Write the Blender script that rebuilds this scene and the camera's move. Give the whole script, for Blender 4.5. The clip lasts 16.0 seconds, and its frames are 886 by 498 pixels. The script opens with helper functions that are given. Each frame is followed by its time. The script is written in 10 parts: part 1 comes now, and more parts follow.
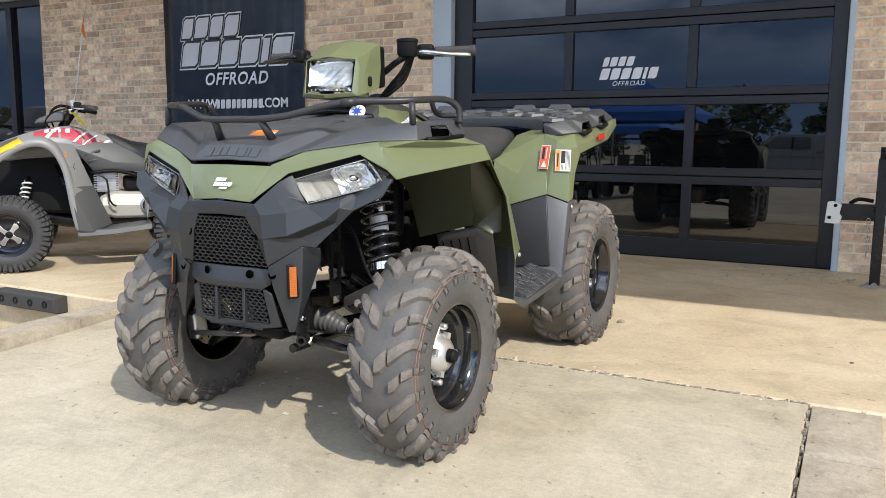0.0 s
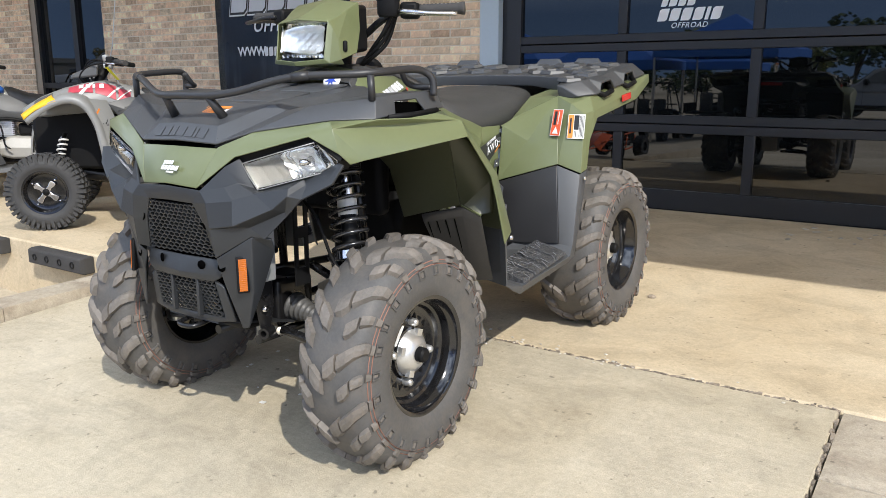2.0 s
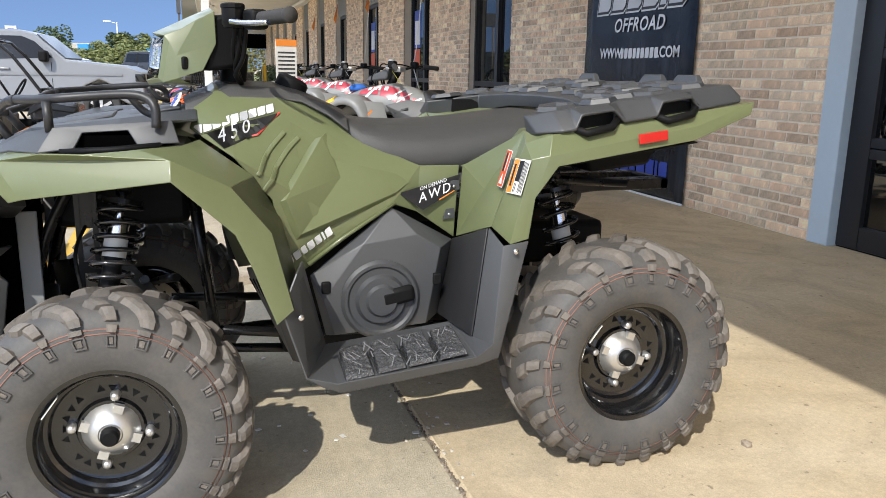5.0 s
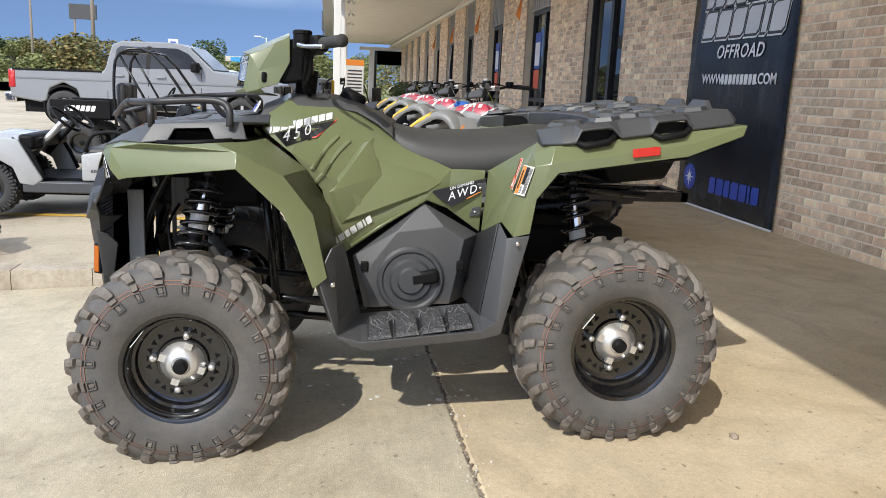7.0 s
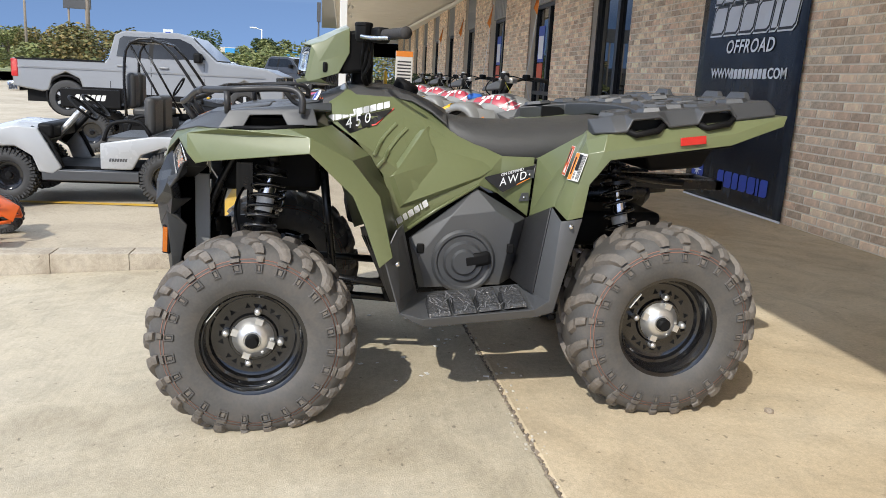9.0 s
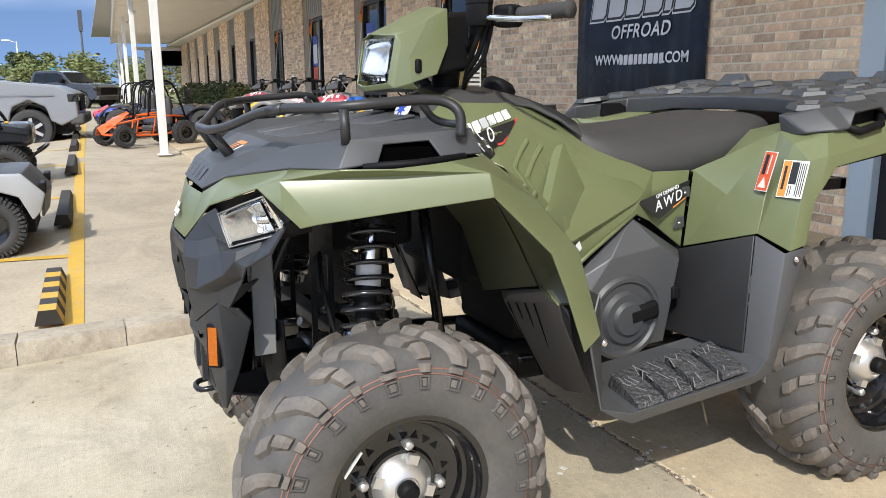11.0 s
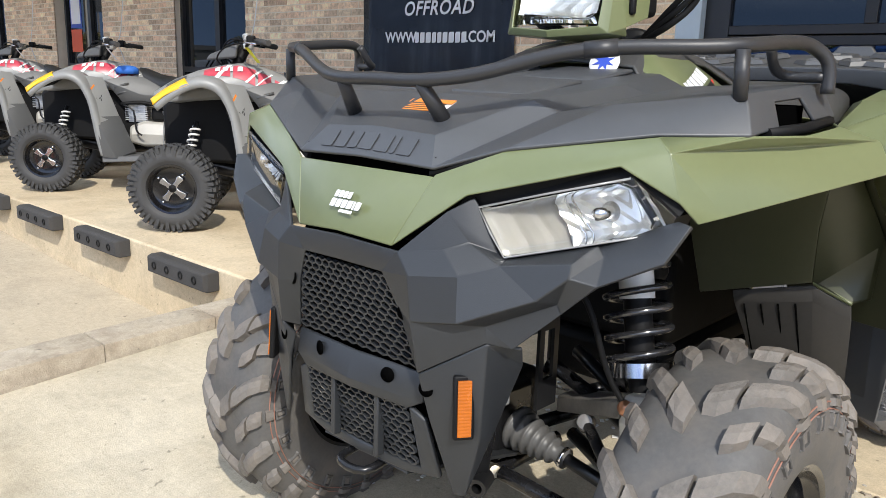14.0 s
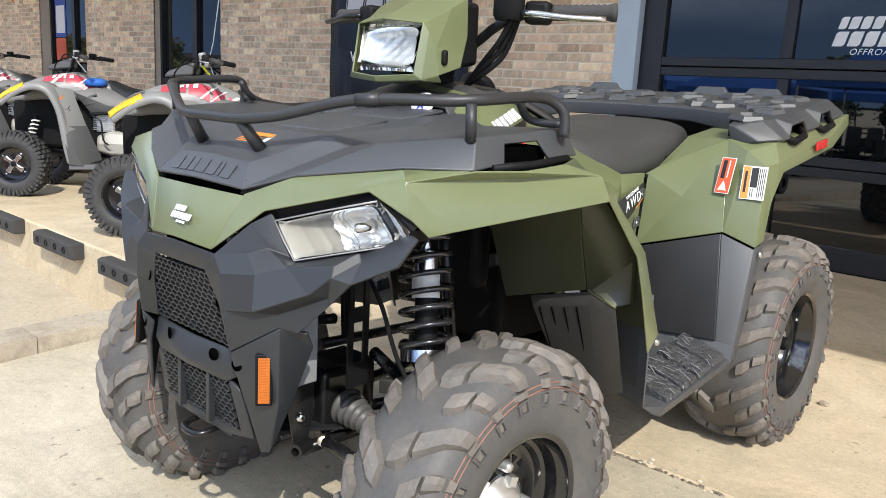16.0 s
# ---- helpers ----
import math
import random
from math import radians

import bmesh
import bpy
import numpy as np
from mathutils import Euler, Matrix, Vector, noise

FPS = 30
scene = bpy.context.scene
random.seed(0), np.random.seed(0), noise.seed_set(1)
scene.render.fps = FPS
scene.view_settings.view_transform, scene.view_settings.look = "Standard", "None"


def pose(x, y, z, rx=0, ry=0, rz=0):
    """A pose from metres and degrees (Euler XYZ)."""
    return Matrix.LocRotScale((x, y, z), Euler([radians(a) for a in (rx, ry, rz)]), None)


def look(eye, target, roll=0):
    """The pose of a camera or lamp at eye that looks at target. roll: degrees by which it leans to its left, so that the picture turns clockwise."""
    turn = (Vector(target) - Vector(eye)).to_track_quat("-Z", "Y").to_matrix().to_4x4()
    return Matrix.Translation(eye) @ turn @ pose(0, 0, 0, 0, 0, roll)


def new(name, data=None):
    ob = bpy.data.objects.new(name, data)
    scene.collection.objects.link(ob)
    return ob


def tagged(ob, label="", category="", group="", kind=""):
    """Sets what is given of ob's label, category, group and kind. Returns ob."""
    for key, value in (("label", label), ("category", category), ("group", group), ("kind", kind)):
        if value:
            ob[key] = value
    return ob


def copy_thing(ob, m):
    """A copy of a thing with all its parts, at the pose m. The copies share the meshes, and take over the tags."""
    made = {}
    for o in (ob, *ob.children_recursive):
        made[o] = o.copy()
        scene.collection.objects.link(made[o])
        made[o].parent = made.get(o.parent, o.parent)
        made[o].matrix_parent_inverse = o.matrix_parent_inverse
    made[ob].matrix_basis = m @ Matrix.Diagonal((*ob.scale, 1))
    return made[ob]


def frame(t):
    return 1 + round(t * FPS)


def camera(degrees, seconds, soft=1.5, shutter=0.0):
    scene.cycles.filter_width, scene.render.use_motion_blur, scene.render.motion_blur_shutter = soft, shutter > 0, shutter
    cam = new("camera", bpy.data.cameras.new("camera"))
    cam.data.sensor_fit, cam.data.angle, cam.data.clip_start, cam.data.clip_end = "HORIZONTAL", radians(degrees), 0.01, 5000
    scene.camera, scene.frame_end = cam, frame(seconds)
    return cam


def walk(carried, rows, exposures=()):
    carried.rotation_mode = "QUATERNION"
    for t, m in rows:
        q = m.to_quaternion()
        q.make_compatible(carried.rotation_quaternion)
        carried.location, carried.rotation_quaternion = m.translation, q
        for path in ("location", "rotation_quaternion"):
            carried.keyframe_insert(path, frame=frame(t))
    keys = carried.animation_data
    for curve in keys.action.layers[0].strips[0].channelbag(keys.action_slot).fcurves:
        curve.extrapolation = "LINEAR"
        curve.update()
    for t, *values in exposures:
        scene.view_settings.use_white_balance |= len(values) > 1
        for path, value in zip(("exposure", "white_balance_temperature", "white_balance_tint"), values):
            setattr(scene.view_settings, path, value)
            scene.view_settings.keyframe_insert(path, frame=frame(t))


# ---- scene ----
cam = camera(59.1, 16.0, soft=0.85)
METRES, EYE, TILT, LEAN, TURN = 6.6, 0.86, 0.0, 0.0, 28.0
ROWS = [
    (0.0, 0.0, 0.0, 0.0, 0.07, -7.63, -0.55),
    (0.5, 0.0054, -0.0046, 0.0036, 0.41, -8.82, -0.59),
    (1.0, 0.0157, -0.0094, 0.0097, 1.2, -10.37, -0.41),
    (1.5, 0.0203, 0.0085, 0.0153, 3.02, -11.63, -0.06),
    (2.0, 0.0445, 0.0396, 0.0157, 6.08, -12.23, 0.08),
    (2.5, 0.0895, 0.0703, 0.0226, 10.8, -12.53, -0.12),
    (3.0, 0.1242, 0.1045, 0.0245, 16.9, -12.68, -0.45),
    (3.5, 0.1619, 0.1416, 0.0265, 23.86, -13.04, -0.77),
    (4.0, 0.2029, 0.1788, 0.0289, 31.41, -13.29, -0.73),
    (6.5, 0.2978, 0.2584, 0.0282, 53.58, -11.73, -2.35),
    (7.0, 0.3226, 0.2348, 0.0296, 53.84, -11.73, -2.58),
    (7.5, 0.3503, 0.2153, 0.0293, 54.02, -11.97, -2.9),
    (8.0, 0.3641, 0.2016, 0.0296, 54.25, -12.3, -3.09),
    (10.5, 0.186, 0.1904, 0.0224, 44.0, -11.69, -1.04),
    (11.0, 0.1404, 0.1768, 0.0236, 37.78, -11.81, 0.26),
    (11.5, 0.0959, 0.173, 0.0217, 32.4, -12.35, 1.18),
    (12.0, 0.0632, 0.1679, 0.0265, 27.27, -12.93, 1.48),
    (12.5, 0.0255, 0.1702, 0.025, 23.14, -13.44, 1.17),
    (13.0, 0.0071, 0.167, 0.0188, 19.75, -13.48, 0.29),
    (13.5, -0.0069, 0.166, 0.0151, 17.12, -13.23, -0.72),
    (14.0, -0.0287, 0.1698, 0.0113, 15.01, -12.65, -1.65),
    (14.5, -0.0342, 0.1715, 0.0093, 13.56, -11.99, -2.3),
    (15.0, -0.0189, 0.1655, 0.0112, 13.12, -11.53, -2.87),
    (15.5, 0.007, 0.1546, 0.0159, 13.65, -11.41, -3.2),
    (16.0, 0.0288, 0.1416, 0.0208, 14.69, -11.65, -3.11),
]
walk(cam, [(t, pose(0, 0, EYE, TILT, LEAN, TURN) @ pose(METRES * x, METRES * y, METRES * z, 90 + pitch, roll, yaw)) for t, x, y, z, yaw, pitch, roll in ROWS],
     exposures=[(0.0, 1.27), (2.0, 1.27), (3.5, 1.35), (4.2, 1.33), (6.3, 1.24), (8.0, 1.11), (9.5, 1.13), (10.5, 1.19), (11.5, 1.25), (13.0, 1.32), (14.5, 1.36), (16.0, 1.41)])

# ---- daylight ----
KX, KY = 0.93, 0.65                       # how far a shadow falls per metre of height
sun_dir = Vector((KX, -KY, 1.0)).normalized()
world = bpy.data.worlds.new("sky")
scene.world = world
world.use_nodes = True
wn = world.node_tree
for nd in list(wn.nodes):
    wn.nodes.remove(nd)
sky = wn.nodes.new("ShaderNodeTexSky")
sky.sky_type = "NISHITA"
sky.sun_disc = False
sky.sun_elevation = math.asin(sun_dir.z)
sky.sun_rotation = math.atan2(sun_dir.x, sun_dir.y)
sky.air_density, sky.dust_density, sky.ozone_density = 0.8, 1.5, 2.0
sky.altitude = 1800
w_geo = wn.nodes.new("ShaderNodeTexCoord")
w_map = wn.nodes.new("ShaderNodeMapping")
w_map.inputs["Scale"].default_value = (1.0, 1.0, 2.6)
w_map.inputs["Location"].default_value = (0.35, 1.9, 0.4)
w_noise = wn.nodes.new("ShaderNodeTexNoise")
w_noise.inputs["Scale"].default_value, w_noise.inputs["Detail"].default_value = 3.4, 8.0
w_noise.inputs["Roughness"].default_value = 0.55
w_ramp = wn.nodes.new("ShaderNodeValToRGB")
w_ramp.color_ramp.elements[0].position, w_ramp.color_ramp.elements[1].position = 0.40, 0.62
w_ramp.color_ramp.elements[0].color = (0, 0, 0, 1)
w_ramp.color_ramp.elements[1].color = (0.62, 0.62, 0.62, 1)
w_mix = wn.nodes.new("ShaderNodeMix")
w_mix.data_type = "RGBA"
w_mix.inputs["B"].default_value = (11.0, 12.4, 14.6, 1)
w_bg = wn.nodes.new("ShaderNodeBackground")
w_bg.inputs["Strength"].default_value = 0.15
w_out = wn.nodes.new("ShaderNodeOutputWorld")
wn.links.new(w_geo.outputs["Generated"], w_map.inputs["Vector"])
wn.links.new(w_map.outputs["Vector"], w_noise.inputs["Vector"])
wn.links.new(w_noise.outputs["Fac"], w_ramp.inputs["Fac"])
w_sep = wn.nodes.new("ShaderNodeSeparateXYZ")          # clouds thin out towards the horizon
wn.links.new(w_geo.outputs["Generated"], w_sep.inputs[0])
w_fade = wn.nodes.new("ShaderNodeMapRange")
w_fade.inputs["From Min"].default_value, w_fade.inputs["From Max"].default_value = 0.08, 0.26
wn.links.new(w_sep.outputs["Z"], w_fade.inputs["Value"])
w_mul = wn.nodes.new("ShaderNodeMath")
w_mul.operation = "MULTIPLY"
wn.links.new(w_ramp.outputs["Color"], w_mul.inputs[0])
wn.links.new(w_fade.outputs["Result"], w_mul.inputs[1])
wn.links.new(w_mul.outputs[0], w_mix.inputs["Factor"])
w_sat = wn.nodes.new("ShaderNodeHueSaturation")
w_sat.inputs["Saturation"].default_value, w_sat.inputs["Value"].default_value = 1.0, 0.54
w_gam = wn.nodes.new("ShaderNodeGamma")
w_gam.inputs["Gamma"].default_value = 1.0
w_up = wn.nodes.new("ShaderNodeVectorMath")
w_up.operation = "ADD"
w_up.inputs[1].default_value = (0.0, 0.0, 0.26)
w_unit = wn.nodes.new("ShaderNodeVectorMath")
w_unit.operation = "NORMALIZE"
wn.links.new(w_geo.outputs["Generated"], w_up.inputs[0])
wn.links.new(w_up.outputs["Vector"], w_unit.inputs[0])
wn.links.new(w_unit.outputs["Vector"], sky.inputs["Vector"])
wn.links.new(sky.outputs["Color"], w_gam.inputs["Color"])
wn.links.new(w_gam.outputs["Color"], w_sat.inputs["Color"])
wn.links.new(w_sat.outputs["Color"], w_mix.inputs["A"])
wn.links.new(w_mix.outputs["Result"], w_bg.inputs["Color"])
wn.links.new(w_bg.outputs["Background"], w_out.inputs["Surface"])

sun_lamp = new("sun", bpy.data.lights.new("sun", "SUN"))
sun_lamp.data.energy = 1.80
sun_lamp.data.angle = radians(0.55)
sun_lamp.data.color = (1.0, 0.955, 0.87)
sun_lamp.matrix_world = look(sun_dir * 30, (0, 0, 0))

# ---- materials ----
def mat(name, base, rough=0.5, metal=0.0, var=0.12, scale=6.0, fine=60.0, bump=0.0, bscale=150.0, bdist=0.002,
        coat=0.0, spec=0.5, rand=0.0, island=0.0, stain=None, stain_amt=0.0, stain_scale=1.5, rvar=0.08, second=None):
    """A surface with colour that varies at two scales, some change of gloss, and fine relief."""
    m = bpy.data.materials.new(name)
    m.use_nodes = True
    nt = m.node_tree
    b = nt.nodes["Principled BSDF"]
    b.inputs["Metallic"].default_value = metal
    b.inputs["Specular IOR Level"].default_value = spec
    b.inputs["Coat Weight"].default_value = coat
    b.inputs["Coat Roughness"].default_value = 0.12
    tc = nt.nodes.new("ShaderNodeTexCoord")
    pos = tc.outputs["Object"]

    def noise_node(sc, detail, rough_=0.6):
        n = nt.nodes.new("ShaderNodeTexNoise")
        n.inputs["Scale"].default_value, n.inputs["Detail"].default_value = sc, detail
        n.inputs["Roughness"].default_value = rough_
        nt.links.new(pos, n.inputs["Vector"])
        return n.outputs["Fac"]

    def math_node(op, a, c):
        n = nt.nodes.new("ShaderNodeMath")
        n.operation = op
        for i, v in enumerate((a, c)):
            if isinstance(v, (int, float)):
                n.inputs[i].default_value = v
            else:
                nt.links.new(v, n.inputs[i])
        return n.outputs[0]

    big, small = noise_node(scale, 4), noise_node(fine, 3)
    tot = math_node("ADD", math_node("MULTIPLY", math_node("SUBTRACT", big, 0.5), 2.0 * var),
                    math_node("MULTIPLY", math_node("SUBTRACT", small, 0.5), 1.4 * var))
    if rand or island:
        src = nt.nodes.new("ShaderNodeObjectInfo").outputs["Random"] if rand else nt.nodes.new("ShaderNodeNewGeometry").outputs["Random Per Island"]
        tot = math_node("ADD", tot, math_node("MULTIPLY", math_node("SUBTRACT", src, 0.5), 2.0 * (rand or island)))
    gain = math_node("ADD", tot, 1.0)
    col = nt.nodes.new("ShaderNodeMix")
    col.data_type, col.blend_type = "RGBA", "MULTIPLY"
    col.inputs["Factor"].default_value = 1.0
    col.inputs["A"].default_value = (*base, 1)
    if second is not None:
        pick = nt.nodes.new("ShaderNodeMix")
        pick.data_type = "RGBA"
        pick.inputs["A"].default_value, pick.inputs["B"].default_value = (*base, 1), (*second, 1)
        src2 = nt.nodes.new("ShaderNodeObjectInfo").outputs["Random"] if rand else nt.nodes.new("ShaderNodeNewGeometry").outputs["Random Per Island"]
        white = nt.nodes.new("ShaderNodeTexWhiteNoise")
        white.noise_dimensions = "1D"
        nt.links.new(src2, white.inputs["W"])
        nt.links.new(white.outputs["Value"], pick.inputs["Factor"])
        nt.links.new(pick.outputs["Result"], col.inputs["A"])
    comb = nt.nodes.new("ShaderNodeCombineColor")
    for i in range(3):
        nt.links.new(gain, comb.inputs[i])
    nt.links.new(comb.outputs[0], col.inputs["B"])
    out = col.outputs["Result"]
    if stain is not None:
        st = nt.nodes.new("ShaderNodeMix")
        st.data_type = "RGBA"
        ramp = nt.nodes.new("ShaderNodeValToRGB")
        ramp.color_ramp.elements[0].position, ramp.color_ramp.elements[1].position = 0.45, 0.72
        nt.links.new(noise_node(stain_scale, 8, 0.65), ramp.inputs["Fac"])
        nt.links.new(math_node("MULTIPLY", ramp.outputs["Color"], stain_amt), st.inputs["Factor"])
        nt.links.new(out, st.inputs["A"])
        st.inputs["B"].default_value = (*stain, 1)
        out = st.outputs["Result"]
    nt.links.new(out, b.inputs["Base Color"])
    nt.links.new(math_node("ADD", math_node("MULTIPLY", math_node("SUBTRACT", big, 0.5), 2 * rvar), rough), b.inputs["Roughness"])
    if bump:
        bn = nt.nodes.new("ShaderNodeBump")
        bn.inputs["Strength"].default_value, bn.inputs["Distance"].default_value = bump, bdist
        nt.links.new(noise_node(bscale, 4), bn.inputs["Height"])
        nt.links.new(bn.outputs["Normal"], b.inputs["Normal"])
    return m


def glass(name, tint, rough=0.0, alpha_mix=0.0):
    m = bpy.data.materials.new(name)
    m.use_nodes = True
    b = m.node_tree.nodes["Principled BSDF"]
    b.inputs["Base Color"].default_value = (*tint, 1)
    b.inputs["Transmission Weight"].default_value = 1.0
    b.inputs["Roughness"].default_value = rough
    b.inputs["IOR"].default_value = 1.45
    return m


def tinted(name, base, spec=0.72):
    """Dark window film: nearly black to look into, with a full reflection on it."""
    m = bpy.data.materials.new(name)
    m.use_nodes = True
    b = m.node_tree.nodes["Principled BSDF"]
    b.inputs["Base Color"].default_value = (*base, 1)
    b.inputs["Roughness"].default_value = 0.015
    b.inputs["IOR"].default_value = 1.5
    b.inputs["Specular IOR Level"].default_value = spec
    return m


def concrete(name, light, mid, dark, big, speck, rough=0.85, bump=0.5, streak=0.0):
    """Weathered concrete: broad blotches, soft stains, fine speckle and pits."""
    m = bpy.data.materials.new(name)
    m.use_nodes = True
    nt = m.node_tree
    b = nt.nodes["Principled BSDF"]
    b.inputs["Specular IOR Level"].default_value = 0.35
    tc = nt.nodes.new("ShaderNodeTexCoord")

    def noise_node(sc, detail, rough_, stretch=None, dist=0.0):
        n = nt.nodes.new("ShaderNodeTexNoise")
        n.inputs["Scale"].default_value, n.inputs["Detail"].default_value = sc, detail
        n.inputs["Roughness"].default_value, n.inputs["Distortion"].default_value = rough_, dist
        src = tc.outputs["Object"]
        if stretch:
            mp = nt.nodes.new("ShaderNodeMapping")
            mp.inputs["Scale"].default_value = stretch
            nt.links.new(src, mp.inputs["Vector"])
            src = mp.outputs["Vector"]
        nt.links.new(src, n.inputs["Vector"])
        return n.outputs["Fac"]

    ramp = nt.nodes.new("ShaderNodeValToRGB")
    e = ramp.color_ramp.elements
    e[0].position, e[0].color = 0.30, (*dark, 1)
    e[1].position, e[1].color = 0.68, (*light, 1)
    e.new(0.48).color = (*mid, 1)
    nt.links.new(noise_node(big, 10, 0.62, dist=0.6), ramp.inputs["Fac"])

    def mix(kind, fac, a, bb):
        x = nt.nodes.new("ShaderNodeMix")
        x.data_type, x.blend_type = "RGBA", kind
        x.inputs["Factor"].default_value = fac
        nt.links.new(a, x.inputs["A"])
        nt.links.new(bb, x.inputs["B"])
        return x.outputs["Result"]

    def grey(fac, lo, hi, g0, g1):
        r = nt.nodes.new("ShaderNodeValToRGB")
        r.color_ramp.elements[0].position, r.color_ramp.elements[1].position = lo, hi
        r.color_ramp.elements[0].color, r.color_ramp.elements[1].color = (g0, g0, g0, 1), (g1, g1, g1, 1)
        nt.links.new(fac, r.inputs["Fac"])
        return r.outputs["Color"]

    out = mix("MULTIPLY", 1.0, ramp.outputs["Color"], grey(noise_node(speck, 3, 0.7), 0.35, 0.65, 0.87, 1.07))
    out = mix("MULTIPLY", 1.0, out, grey(noise_node(speck * 0.22, 5, 0.7), 0.32, 0.62, 0.89, 1.05))
    out = mix("MULTIPLY", 1.0, out, grey(noise_node(big * 3.7, 9, 0.68, dist=1.2), 0.36, 0.56, 0.84, 1.03))
    out = mix("MULTIPLY", 1.0, out, grey(noise_node(34, 2, 0.5), 0.24, 0.31, 0.55, 1.0))
    if streak:
        out = mix("MULTIPLY", streak, out, grey(noise_node(60, 4, 0.6, (0.04, 1.0, 1.0)), 0.40, 0.62, 0.82, 1.06))
    nt.links.new(out, b.inputs["Base Color"])
    b.inputs["Roughness"].default_value = rough
    bn = nt.nodes.new("ShaderNodeBump")
    bn.inputs["Strength"].default_value, bn.inputs["Distance"].default_value = bump, 0.003
    nt.links.new(noise_node(speck * 0.8, 4, 0.7), bn.inputs["Height"])
    nt.links.new(bn.outputs["Normal"], b.inputs["Normal"])
    return m


M_RAMP = concrete("broom_concrete", (0.565, 0.50, 0.385), (0.505, 0.44, 0.325), (0.41, 0.345, 0.24), 0.9, 260, bump=0.6, streak=0.22)
M_WALK = concrete("tan_concrete", (0.64, 0.545, 0.395), (0.58, 0.475, 0.325), (0.48, 0.38, 0.245), 0.8, 230, bump=0.35)
M_LOT = concrete("lot_concrete", (0.50, 0.435, 0.33), (0.435, 0.37, 0.275), (0.345, 0.29, 0.21), 0.35, 150, bump=0.3)
M_KERB = concrete("kerb_concrete", (0.50, 0.44, 0.35), (0.43, 0.37, 0.285), (0.32, 0.265, 0.20), 4.0, 220, rough=0.9, bump=0.8)
M_JOINT = mat("joint_filler", (0.27, 0.225, 0.175), 0.95, island=0.45, var=0.4, scale=20, fine=160, bump=0.8, bscale=120, bdist=0.006)
M_CRUMB = mat("cement_crumbs", (0.50, 0.46, 0.39), 0.9, var=0.2, island=0.25)
M_BRICK = mat("fired_brick", (0.70, 0.495, 0.335), 0.88, var=0.62, scale=26, fine=150, bump=0.8, bscale=130, bdist=0.004, rand=0.26, second=(0.93, 0.755, 0.53), stain=(0.40, 0.28, 0.19), stain_amt=0.55, stain_scale=11)
M_BRICKS = mat("fired_brick_joined", (0.70, 0.495, 0.335), 0.88, var=0.62, scale=26, fine=150, bump=0.8, bscale=130, bdist=0.004, island=0.26, second=(0.93, 0.755, 0.53), stain=(0.40, 0.28, 0.19), stain_amt=0.55, stain_scale=11)
M_MORTAR = mat("mortar", (0.82, 0.735, 0.60), 0.95, var=0.12, scale=8, fine=140, bump=0.6, bscale=220)
M_JAMB = mat("pale_blue_trim", (0.50, 0.60, 0.68), 0.5, var=0.05, scale=3, fine=30)
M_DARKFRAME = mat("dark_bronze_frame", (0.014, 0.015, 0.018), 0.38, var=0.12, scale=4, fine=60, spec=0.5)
M_DOORGLASS = tinted("tinted_door_glass", (0.003, 0.004, 0.0045), 0.95)
M_WINGLASS = tinted("tinted_window_glass", (0.008, 0.009, 0.010))
M_SOFFIT = mat("soffit_panel", (0.82, 0.80, 0.75), 0.7, var=0.05, scale=1.0, fine=20)
M_POST = mat("white_painted_post", (0.72, 0.72, 0.70), 0.5, var=0.05, scale=3, fine=40)
M_GREYPANEL = mat("grey_spandrel_panel", (0.36, 0.36, 0.35), 0.6, var=0.06, scale=3, fine=40)
M_BANNER = mat("black_vinyl_banner", (0.012, 0.015, 0.026), 0.22, var=0.4, scale=1.6, fine=6, spec=0.35, bump=0.25, bscale=5.0, bdist=0.02)


def printed_mist(m):
    """A dim misty wood printed on the vinyl: tall soft streaks over broad pale haze."""
    nt = m.node_tree
    b = nt.nodes["Principled BSDF"]
    tc = nt.nodes.new("ShaderNodeTexCoord")
    tones = []
    for stretch, sc, lo, hi in (((7.0, 1.0, 0.7), 1.3, 0.46, 0.74), ((0.8, 1.0, 1.0), 1.1, 0.42, 0.70)):
        mp = nt.nodes.new("ShaderNodeMapping")
        mp.inputs["Scale"].default_value = stretch
        n = nt.nodes.new("ShaderNodeTexNoise")
        n.inputs["Scale"].default_value, n.inputs["Detail"].default_value = sc, 7.0
        r = nt.nodes.new("ShaderNodeValToRGB")
        r.color_ramp.elements[0].position, r.color_ramp.elements[1].position = lo, hi
        nt.links.new(tc.outputs["Object"], mp.inputs["Vector"])
        nt.links.new(mp.outputs["Vector"], n.inputs["Vector"])
        nt.links.new(n.outputs["Fac"], r.inputs["Fac"])
        tones.append(r.outputs["Color"])
    both = nt.nodes.new("ShaderNodeMix")
    both.data_type, both.blend_type = "RGBA", "MULTIPLY"
    both.inputs["Factor"].default_value = 0.75
    nt.links.new(tones[1], both.inputs["A"])
    nt.links.new(tones[0], both.inputs["B"])
    col = nt.nodes.new("ShaderNodeMix")
    col.data_type = "RGBA"
    col.inputs["A"].default_value, col.inputs["B"].default_value = (0.006, 0.008, 0.014, 1), (0.075, 0.088, 0.105, 1)
    nt.links.new(both.outputs["Result"], col.inputs["Factor"])
    nt.links.new(col.outputs["Result"], b.inputs["Base Color"])


